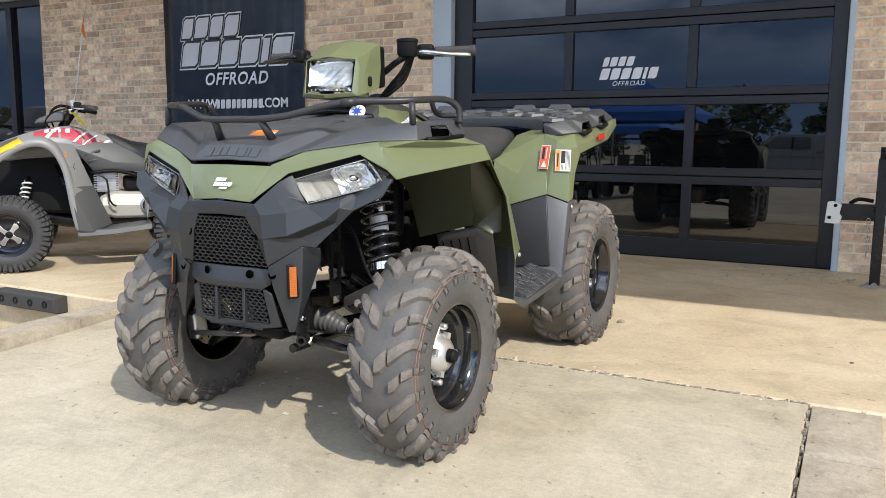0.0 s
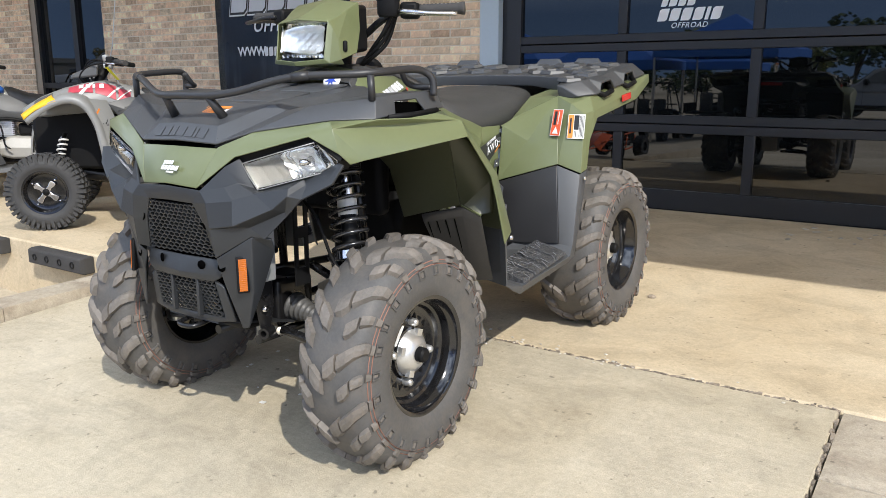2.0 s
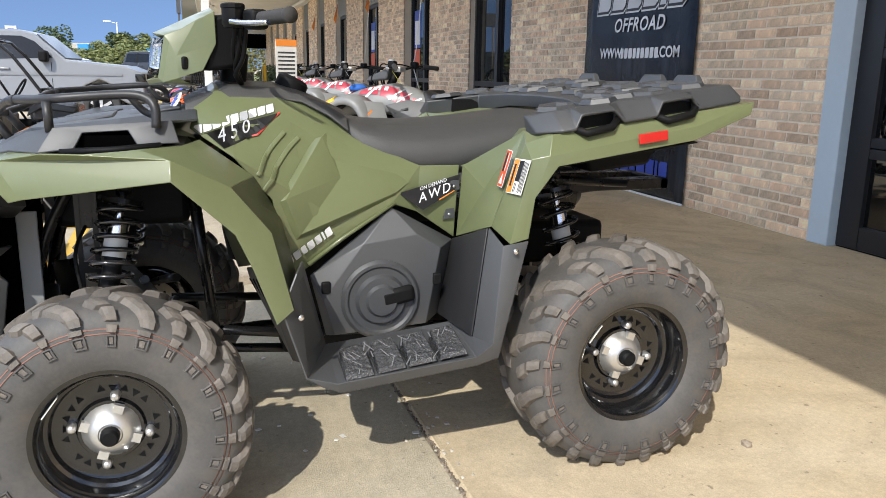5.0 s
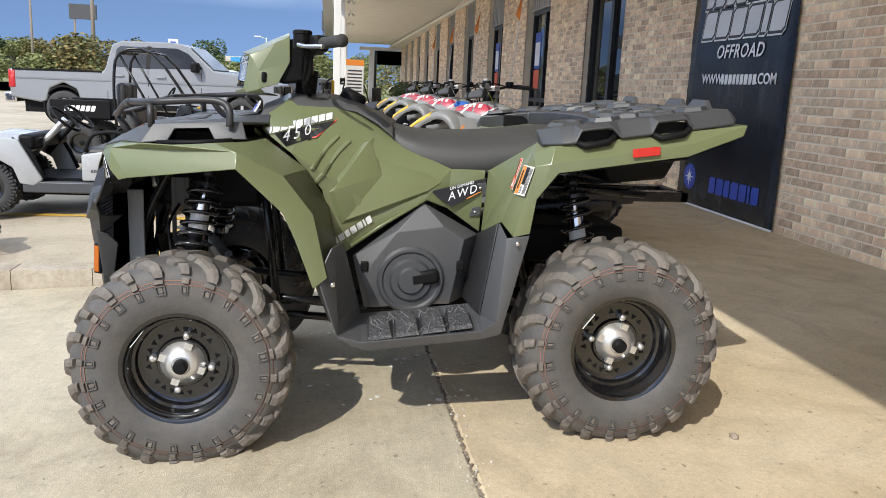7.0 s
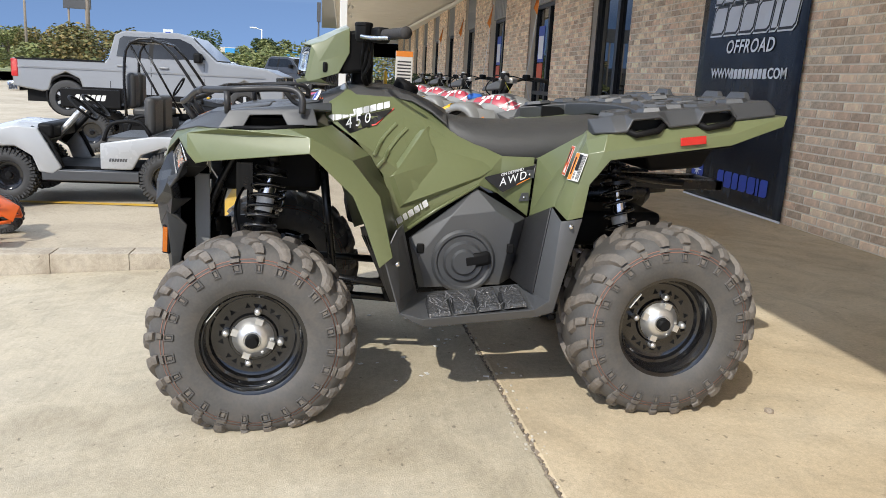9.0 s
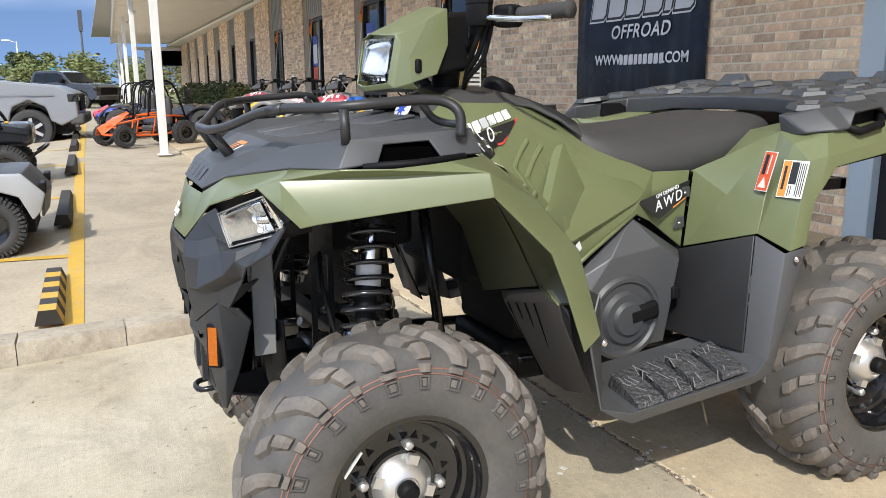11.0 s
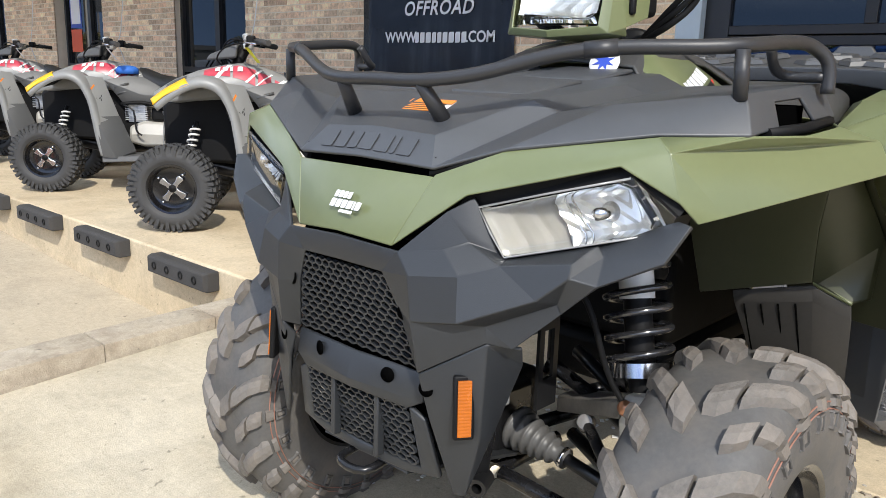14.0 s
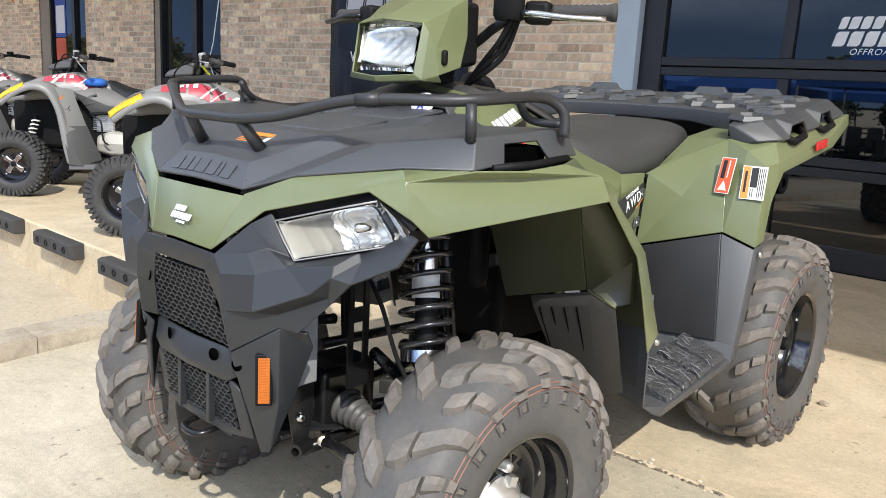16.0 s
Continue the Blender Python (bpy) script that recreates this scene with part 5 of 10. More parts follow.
# --- headlights ---
HL = dict(tl=(0.210, -0.918, 0.762), tr=(0.408, -0.863, 0.820), r=(0.457, -0.838, 0.774), b=(0.448, -0.838, 0.752), bl=(0.246, -0.904, 0.694))
for s in (1, -1):
    pts = HL if s == 1 else flip(HL)
    back = {k: (p[0] * 0.97 + 0.010 * s, p[1] + 0.055, p[2]) for k, p in pts.items()}
    lamp = part("headlight", facets({**pts, **{k + "_": p for k, p in back.items()}},
                [("tl", "tr", "tr_", "tl_"), ("tr", "r", "r_", "tr_"), ("r", "b", "b_", "r_"), ("b", "bl", "bl_", "b_"), ("bl", "tl", "tl_", "bl_"), ("tl_", "tr_", "r_", "b_", "bl_")]), M_BLACK, atv, "black lamp housing", thick=0.002)

    sr = dict(i0=(0.246 * s, -0.892, 0.700), i1=(0.211 * s, -0.910, 0.762), i2=(0.408 * s, -0.855, 0.820), i3=(0.457 * s, -0.830, 0.774), o0=(0.172 * s, -0.930, 0.735), o1=(0.192 * s, -0.918, 0.779), o2=(0.396 * s, -0.852, 0.833), o3=(0.464 * s, -0.820, 0.788))
    part("lamp_surround", facets(sr, [("i1", "o1", "o2", "i2"), ("i2", "o2", "o3", "i3"), ("i0", "o0", "o1", "i1")]), M_BLACK, lamp, "black recessed lamp surround", thick=0.004)

    def on(fu, fv, dep):
        tl, tr, bl, br = (Vector(pts[k]) for k in ("tl", "tr", "bl", "b"))
        p = (tl * (1 - fu) + tr * fu) * (1 - fv) + (bl * (1 - fu) + br * fu) * fv
        return p + Vector((0, dep, 0))

    bm = bmesh.new()                                           # faceted bowl
    n, m_ = 12, 5
    grid = [[bm.verts.new(on(0.42 + 0.56 * i / n, 0.06 + 0.88 * j / m_, 0.012 + 0.034 * math.sin(math.pi * (0.1 + 0.8 * i / n)) * (1 if j not in (0, m_) else 0.4) + (0.005 if (i + j) % 2 else 0))) for i in range(n + 1)] for j in range(m_ + 1)]
    for j in range(m_):
        for i in range(n):
            bm.faces.new((grid[j][i], grid[j][i + 1], grid[j + 1][i + 1], grid[j + 1][i]))
    part("reflector", bm, M_REFLECTOR, lamp, "bright faceted reflector")
    bm = bmesh.new()                                           # smooth inner sweep with a few soft flutes
    grid = [[bm.verts.new(on(0.02 + (0.42 + 0.10 * j / 4) * i / 24, 0.03 + 0.94 * j / 4, 0.006 + 0.030 * (i / 24) ** 0.8 + (0.0016 if i in (6, 7, 13, 14, 19, 20) else 0.0))) for i in range(25)] for j in range(5)]
    for j in range(4):
        for i in range(24):
            bm.faces.new((grid[j][i], grid[j][i + 1], grid[j + 1][i + 1], grid[j + 1][i])).smooth = True
    part("inner_bezel", bm, M_LAMPGREY, lamp, "warm grey fluted inner bezel")
    for k_ in range(2):
        part("bowl_rib", tube([on(0.50 + 0.045 * k_, 0.10, 0.020), on(0.47 + 0.045 * k_, 0.5, 0.034), on(0.52 + 0.045 * k_, 0.90, 0.020)], 0.0014, 6, curve=3), M_CHROME, lamp)
    part("lens_edge", tube([on(0.985, 0.03, -0.001), on(0.5, 0.015, -0.001), on(0.015, 0.02, -0.001), on(0.008, 0.5, -0.001), on(0.02, 0.985, -0.001), on(0.5, 0.985, -0.001), on(0.985, 0.98, -0.001)], 0.0016, 6), M_LENSEDGE, lamp, "pale moulded lens edge")
    bulb = on(0.68, 0.5, 0.018)
    part("bulb", lathe([(0.0, -0.016), (0.008, -0.014), (0.009, 0.01), (0.014, 0.02), (0.0, 0.02)], bulb, (0, 1, 0), 14), M_CHROME, lamp)
    bm = bmesh.new()
    grid = [[bm.verts.new(on(i / 10, j / 5, -0.006 * math.sin(math.pi * i / 10) * math.sin(math.pi * j / 5) - 0.001)) for i in range(11)] for j in range(6)]
    for j in range(5):
        for i in range(10):
            bm.faces.new((grid[j][i], grid[j][i + 1], grid[j + 1][i + 1], grid[j + 1][i])).smooth = True
    tipb = bm.verts.new(pts["r"])
    bm.faces.new((grid[0][10], tipb, grid[5][10]))
    lens = part("lens", bm, M_LENS, lamp, "clear lamp lens", thick=0.003)
    lens.visible_shadow = False

# --- tank, side panels ---
T = dict(t0=(0.150, -0.425, 0.958), t1=(0.135, -0.370, 0.990), t2=(0.125, -0.215, 0.993), t3=(0.155, -0.085, 0.935), t4=(0.205, -0.020, 0.872), t5=(0.258, 0.150, 0.800), t6=(0.268, 0.260, 0.800), o1=(0, -0.375, 1.010), o2=(0, -0.20, 1.012), o3=(0, -0.08, 0.935), o0=(0, -0.44, 0.965),
         f0=(0.270, -0.440, 0.905), f1=(0.385, -0.345, 0.845), f2=(0.36, -0.255, 0.735), f3=(0.348, -0.235, 0.610), f4=(0.318, -0.205, 0.520), k1=(0.235, -0.330, 0.905), k2=(0.225, -0.190, 0.915), k3=(0.250, -0.080, 0.850), k4=(0.330, -0.160, 0.720), k5=(0.315, -0.105, 0.640), k6=(0.275, 0.02, 0.760), ap=(0.300, 0.064, 0.705), sp=(0.262, 0.250, 0.598), sq=(0.270, 0.14, 0.675))
TFc = [("o0", "t0", "t1", "o1"), ("o1", "t1", "t2", "o2"), ("o2", "t2", "t3", "o3"), ("t0", "f0", "k1", "t1"), ("t1", "k1", "k2", "t2"), ("t2", "k2", "k3", "t4", "t3"), ("f0", "f1", "k1"), ("k1", "f1", "k4", "k2"), ("k2", "k4", "k3"),
       ("f1", "f2", "k4"), ("f2", "f3", "k5", "k4"), ("f3", "f4", "k5"), ("k4", "k5", "k6", "k3"), ("k5", "f4", "ap", "k6"), ("k3", "k6", "t5", "t4"), ("k6", "ap", "t5"), ("ap", "sq", "t5"), ("sq", "sp", "t6", "t5")]
tank = part("tank_cover", facets(T, TFc, True), M_GREEN, atv, "olive green tank cover and side panels", bevel=0.006, thick=0.004, seg=2, sharp=36)
# moulded plate that stands a little proud of each tank side
PL = dict(A=(0.246, -0.113, 0.879), B=(0.358, -0.222, 0.735), C=(0.346, -0.186, 0.641), D=(0.296, 0.076, 0.734), D2=(0.276, 0.118, 0.758), A2=(0.221, -0.098, 0.888), M=(0.284, -0.072, 0.776),
          As=(0.240, -0.135, 0.872), Bs=(0.352, -0.243, 0.726), Cs=(0.336, -0.200, 0.622), Ds=(0.290, 0.068, 0.718))
for s in (1, -1):
    p1 = PL if s == 1 else flip(PL)
    part("tank_plate", facets(p1, [("A", "B", "M"), ("B", "C", "M"), ("C", "D", "M"), ("D", "D2", "M"), ("D2", "A2", "M"), ("A2", "A", "M"), ("As", "Bs", "B", "A"), ("Bs", "Cs", "C", "B"), ("Cs", "Ds", "D", "C")]), M_GREEN, tank, bevel=0.004, thick=0.003, sharp=24)
for s in (1, -1):
    part("panel_lip", tube([(0.322 * s, -0.165, 0.556), (0.316 * s, -0.075, 0.620), (0.300 * s, 0.070, 0.706)], (0.0065, 0.005), 6), M_GREEN, tank, "raised olive edge above the side cover")
    for y_, z_ in ((0.245, 0.742), (0.232, 0.664)):
        tab = part("fastener_tab", prism([(-0.020, -0.012), (0.016, -0.012), (0.016, 0.016), (-0.008, 0.016)], 0.003, plane_at((0.270 * s, y_, z_), (0, s, 0.1), (0, 0, 1))), M_DARK, tank, "small dark fastener tab", bevel=0.001)
        part("screw", lathe([(0.0, 0.006), (0.004, 0.0055), (0.005, 0.002)], (0.270 * s, y_, z_), (s, 0, 0), 10), M_CHROME, tab)
RIBS = (((-0.172, 0.878), (-0.205, 0.846), (-0.245, 0.795), (-0.290, 0.742)), ((-0.207, 0.892), (-0.245, 0.853), (-0.290, 0.795)))
Tk = dict(a0=(0.162, -0.448, 0.958), f0=(0.0, -0.455, 0.972), a0_=(0.186, -0.452, 0.926), a=(0.122, -0.33, 1.004), b=(0.120, -0.215, 1.001), b2=(0.138, -0.150, 0.984), c=(0.162, -0.085, 0.958), c2=(0.190, -0.035, 0.925), d2=(0.0, -0.01, 0.935), d=(0.0, -0.08, 0.968), e2=(0.0, -0.15, 0.998), e=(0.0, -0.215, 1.014), f=(0.0, -0.35, 1.018),
          a_=(0.152, -0.33, 0.975), b_=(0.150, -0.215, 0.974), b2_=(0.160, -0.150, 0.966), c_=(0.190, -0.085, 0.932), c2_=(0.215, -0.035, 0.892))
part("tank_top", facets(Tk, [("f0", "a0", "a", "f"), ("a0", "a0_", "a_", "a"), ("f", "a", "b", "e"), ("e", "b", "b2", "e2"), ("e2", "b2", "c", "d"), ("d", "c", "c2", "d2"), ("a", "a_", "b_", "b"), ("b", "b_", "b2_", "b2"), ("b2", "b2_", "c_", "c"), ("c", "c_", "c2_", "c2")], True), M_SEAT, tank, "black grained top cover", bevel=0.006, thick=0.008)
part("fuel_cap", lathe([(0.0, 0.03), (0.035, 0.028), (0.045, 0.018), (0.045, -0.01)], (0, -0.16, 1.0), (0, 0.5, 1), 18), M_BLACK, tank, smooth=30)

# decals on the tank sides, laid on its facets
SKIN = []
for pts_, fcs_ in ((T, TFc), (PL, [("A", "B", "M"), ("B", "C", "M"), ("C", "D", "M"), ("D", "D2", "M"), ("D2", "A2", "M"), ("A2", "A", "M")])):
    for f_ in fcs_:
        q_ = [Vector(pts_[k]) for k in f_]
        SKIN += [(q_[0], q_[i], q_[i + 1]) for i in range(1, len(q_) - 1)]


def drape(obs, s, lift):
    """Moves the points of flat decals sideways onto the tank's facets; s: +1 or -1, the side."""
    for ob in obs:
        for v in ob.data.vertices:
            best = None
            for a, b, c in SKIN:
                e1, e2 = b - a, c - a
                det = e1.y * e2.z - e1.z * e2.y
                if abs(det) < 1e-9:
                    continue
                py, pz = v.co.y - a.y, v.co.z - a.z
                f, g = (py * e2.z - pz * e2.y) / det, (e1.y * pz - e1.z * py) / det
                if f > -0.02 and g > -0.02 and f + g < 1.02:
                    x = a.x + f * e1.x + g * e2.x
                    best = x if best is None else max(best, x)
            if best is not None:
                v.co.x = s * (best + lift)


for s in (1, -1):
    dm = plane_at((0.232 * s, -0.315, 0.930), (0.0, 1.0 * s, 0.20), (-0.12 * s, -0.05 * s, 1))
    for line in RIBS:
        n0_ = set(tank.children)
        rib = bmesh.new()
        pts_ = smooth_path([(0.3, y_, z_) for y_, z_ in line], 5)
        rows_ = []
        for p_, q_ in zip(pts_, pts_[1:] + [pts_[-1] * 2 - pts_[-2]]):
            t_ = (q_ - p_).normalized()
            nrm_ = Vector((0, -t_.z, t_.y)) * 0.006
            rows_.append([rib.verts.new(p_ - nrm_), rib.verts.new(p_ + nrm_)])
        for a_, b_ in zip(rows_, rows_[1:]):
            rib.faces.new((a_[0], a_[1], b_[1], b_[0]))
        rb_ = part("tank_rib", rib, M_GREEN, tank, "moulded rib in the tank side")
        drape([rb_], s, 0.0010)
        so_ = rb_.modifiers.new("thickness", "SOLIDIFY")
        so_.thickness, so_.offset = 0.010, 0.0
        bv_ = rb_.modifiers.new("edges", "BEVEL")
        bv_.width, bv_.segments = 0.004, 2
    n0_ = set(tank.children)
    fine = bmesh.new()
    for i_ in range(14):
        f0, f1 = i_ / 14, (i_ + 1) / 14
        lo_ = lambda f: (-0.106 + 0.206 * f, -0.060 + 0.010 * f + (0.038 * max(0.0, f - 0.62) / 0.38))
        hi_ = lambda f: (-0.125 + 0.225 * f, -0.020 + 0.008 * f)
        prism([lo_(f0), lo_(f1), hi_(f1), hi_(f0)], 0.0008, dm, fine)
    part("decal_patch", fine, M_DECALBLK, tank, "black slanted decal patch", weld=0.0002)
    drape(set(tank.children) - n0_, s, 0.0035)
    n0_ = set(tank.children)
    block_row("model_lettering", [1.05] * 9, 0.0195, dm @ pose(-0.015, -0.003, 0.0075, 0, 0, 3 * s), M_WHITEPRINT, tank, "white lettering block", gap=0.16, shear=0.25)
    lettering("number_mark", "450", 0.044, dm @ pose(-0.030, -0.031, 0.0078, 0, 0, 3 * s), M_WHITEPRINT, tank, shear=0.35, spacing=1.45)
    bm = prism([(-0.106, -0.062), (0.030, -0.054), (0.100, -0.014), (0.100, -0.010), (0.030, -0.050), (-0.104, -0.058)], 0.001, dm @ pose(0, 0, 0.0072))
    part("red_line", bm, M_REDST, tank)
    drape(set(tank.children) - n0_, s, 0.0058)
    n0_ = set(tank.children)
    pm = plane_at((0.318 * s, -0.052, 0.600), (0.05 * s, 0.82 * s, 0.52), (-0.1 * s, -0.5 * s, 0.82))
    block_row("maker_lettering", [0.8, 0.85, 0.65, 0.85, 0.8, 0.25, 0.8], 0.0225, pm @ pose(-0.090 * s, 0.066, 0.004), M_WHITEPRINT, tank, "white lettering block", gap=0.2, shear=0.12)
    drape(set(tank.children) - n0_, s, 0.0075)
    am = plane_at((0.273 * s, 0.165, 0.728), (-0.10, 1.0 * s, 0.14) if s > 0 else (-0.10, -1.0, -0.14), (-0.14 * s, -0.14 * s, 1))
    base = [(-0.083, 0.012), (-0.021, -0.045), (0.079, -0.011), (0.107, 0.032)]
    base = base if s > 0 else [(-x_, y_) for x_, y_ in base[::-1]]
    part("awd_patch", prism(base, 0.0008, am @ pose(0, 0, 0.008)), M_DECALBLK, tank, "black slanted decal patch")
    lettering("drive_mark", "AWD", 0.036, am @ pose(0.018 * s, -0.006, 0.0095, 0, 0, 9 * s), M_WHITEPRINT, tank, shear=0.35, spacing=1.3)
    lettering("drive_mark", "ON DEMAND", 0.0135, am @ pose(0.020 * s, 0.0175, 0.0095, 0, 0, 8 * s), M_WHITEPRINT, tank, shear=0.3)
    line_ = [(0.030 * s, -0.028), (0.079 * s, -0.011), (0.081 * s, -0.008), (0.032 * s, -0.024)]
    part("red_line", prism(line_ if s < 0 else line_[::-1], 0.0008, am @ pose(0, 0, 0.0085)), M_ORANGE, tank, "orange edge line")

# --- dark lower side covers, clutch cover, footwell ---
for s in (1, -1):
    pts = dict(a=(0.300, -0.160, 0.522), b=(0.292, 0.062, 0.695), c=(0.256, 0.248, 0.590), d=(0.268, 0.205, 0.380), e=(0.30, -0.12, 0.352), f=(0.334, -0.023, 0.606), g=(0.332, 0.125, 0.624), g2=(0.326, 0.192, 0.584), h=(0.328, 0.152, 0.372), i=(0.33, -0.10, 0.36), j=(0.33, -0.13, 0.46))
    if s < 0:
        pts = flip(pts)
    cover = part("side_cover", facets(pts, [("a", "f", "b"), ("b", "f", "g"), ("b", "g", "g2", "c"), ("c", "g2", "h", "d"), ("f", "j", "i", "h", "g2", "g"), ("a", "j", "f"), ("a", "e", "i", "j")]), M_COVER, atv, "charcoal engine side cover", bevel=0.004, thick=0.005)
    bm = lathe([(0.108, -0.012), (0.108, 0.006), (0.100, 0.014), (0.092, 0.014), (0.086, 0.008), (0.070, 0.008), (0.062, 0.020), (0.045, 0.020), (0.038, 0.030), (0.0, 0.030)], (0.328 * s, 0.024, 0.452), (s, 0, 0), 44)
    cl = part("clutch_cover", bm, M_DARK, cover, "round black ribbed clutch cover", smooth=30)
    bm = boxes((-0.012, 0.012, 0.0, 0.095, -0.022, 0.026))
    bmesh.ops.transform(bm, matrix=pose(0.347 * s, 0.020, 0.452, 10, 0, 0), verts=bm.verts[:])
    part("duct", bm, M_BLACK, cl, bevel=0.012)
    for (v, z) in ((-0.122, 0.493), (0.182, 0.498)):
        part("clip", boxes((0.322 * s if s > 0 else -0.336, 0.336 if s > 0 else 0.322 * s, v - 0.012, v + 0.012, z - 0.016, z + 0.016)), M_BLACK, cover, bevel=0.004)
    # footwell: front guard, step, rear guard
    pts = dict(a=(0.595, -0.262, 0.520), b=(0.575, -0.225, 0.600), c=(0.40, -0.19, 0.585), d=(0.36, -0.13, 0.350), e=(0.572, -0.208, 0.345), f=(0.574, -0.172, 0.318), g=(0.588, -0.140, 0.330), h=(0.588, 0.205, 0.362), i=(0.36, 0.215, 0.382), j=(0.572, 0.255, 0.385), k=(0.585, 0.268, 0.640), l=(0.583, 0.335, 0.648), m=(0.575, 0.270, 0.350),
               n=(0.500, 0.262, 0.668), o=(0.540, 0.212, 0.400), p=(0.258, 0.250, 0.592), q=(0.268, 0.205, 0.380), f2=(0.575, -0.13, 0.300), h2=(0.575, 0.215, 0.335))
    if s < 0:
        pts = flip(pts)
    well = part("footwell", facets(pts, [("a", "b", "c", "d", "e"), ("d", "g", "e"), ("e", "g", "f2", "f"), ("g", "h", "h2", "f2"), ("d", "i", "h", "g"), ("h", "i", "o", "j"), ("h", "j", "m", "h2"), ("j", "k", "l", "m"), ("o", "n", "k", "j"), ("q", "o", "i")]), M_COVER, atv, "charcoal footwell with rear guard", bevel=0.006, thick=0.005)
    # the guard's inward plane, its shade put into a darker colour
    part("inner_guard", facets(pts, [("p", "n", "o", "q")]), M_RACK, well, "inner face of the rear guard, blackened to stand for shade", bevel=0.004, thick=0.005)
    for kx in range(4):
        v0 = -0.115 + 0.078 * kx
        z0 = 0.338 + 0.0100 * kx
        bm = loft([[(0.462 * s, v0 - 0.002, z0 - 0.006), (0.584 * s, v0 - 0.006, z0 - 0.006), (0.584 * s, v0 + 0.066, z0 + 0.003), (0.462 * s, v0 + 0.062, z0 + 0.003)],
                   [(0.468 * s, v0 + 0.002, z0 + 0.036), (0.578 * s, v0 - 0.002, z0 + 0.006), (0.578 * s, v0 + 0.062, z0 + 0.015), (0.468 * s, v0 + 0.058, z0 + 0.045)]], smooth=False)
        part("tread_pad", bm, M_FILM, well, bevel=0.002)
    rw_ = random.Random(8)
    # pale strips: scuffs, and highlights of the crinkled step put into colour
    for q in range(28):
        v0 = rw_.uniform(-0.11, 0.18)
        ln_ = rw_.uniform(0.006, 0.022)
        uu = rw_.uniform(0.475, 0.575)
        bm = bmesh.new()
        box(bm, -ln_, ln_, -0.0012, 0.0012, 0, 0.0012, pose(uu * s, v0, 0.3455 + 0.128 * (v0 + 0.115) + (0.578 - uu) * 0.272, 0, 15.3 * s, rw_.uniform(-40, 60)))
        part("scuff", bm, M_SCUFFGLINT, well, "pale scuff, partly a painted glint")
    for (v, z) in ((0.300, 0.625), (-0.222, 0.500)):
        part("rivet", lathe([(0.0, 0.006), (0.006, 0.005), (0.008, 0.0)], (0.590 * s, v, z), (s, 0, 0), 10), M_CHROME, well)

# --- rear body ---
R_ = dict(p=(0.264, 0.256, 0.600), q=(0.272, 0.268, 0.800), r=(0.300, 0.375, 0.842), s=(0.44, 0.375, 0.905), t=(0.500, 0.268, 0.672), m=(0.36, 0.30, 0.745))
RO = dict(t=(0.500, 0.268, 0.672), a=(0.580, 0.288, 0.642), b=(0.582, 0.335, 0.654), c=(0.584, 0.348, 0.754), d=(0.584, 0.407, 0.830), e=(0.582, 0.790, 0.889), f=(0.568, 0.962, 0.953), g=(0.560, 0.975, 0.985), h=(0.556, 0.400, 0.904), s=(0.44, 0.375, 0.905), s2=(0.505, 0.352, 0.880), u=(0.560, 0.345, 0.845), u2=(0.578, 0.385, 0.855), u3=(0.575, 0.80, 0.925), i=(0.30, 0.98, 0.985), h2=(0.30, 0.42, 0.90))
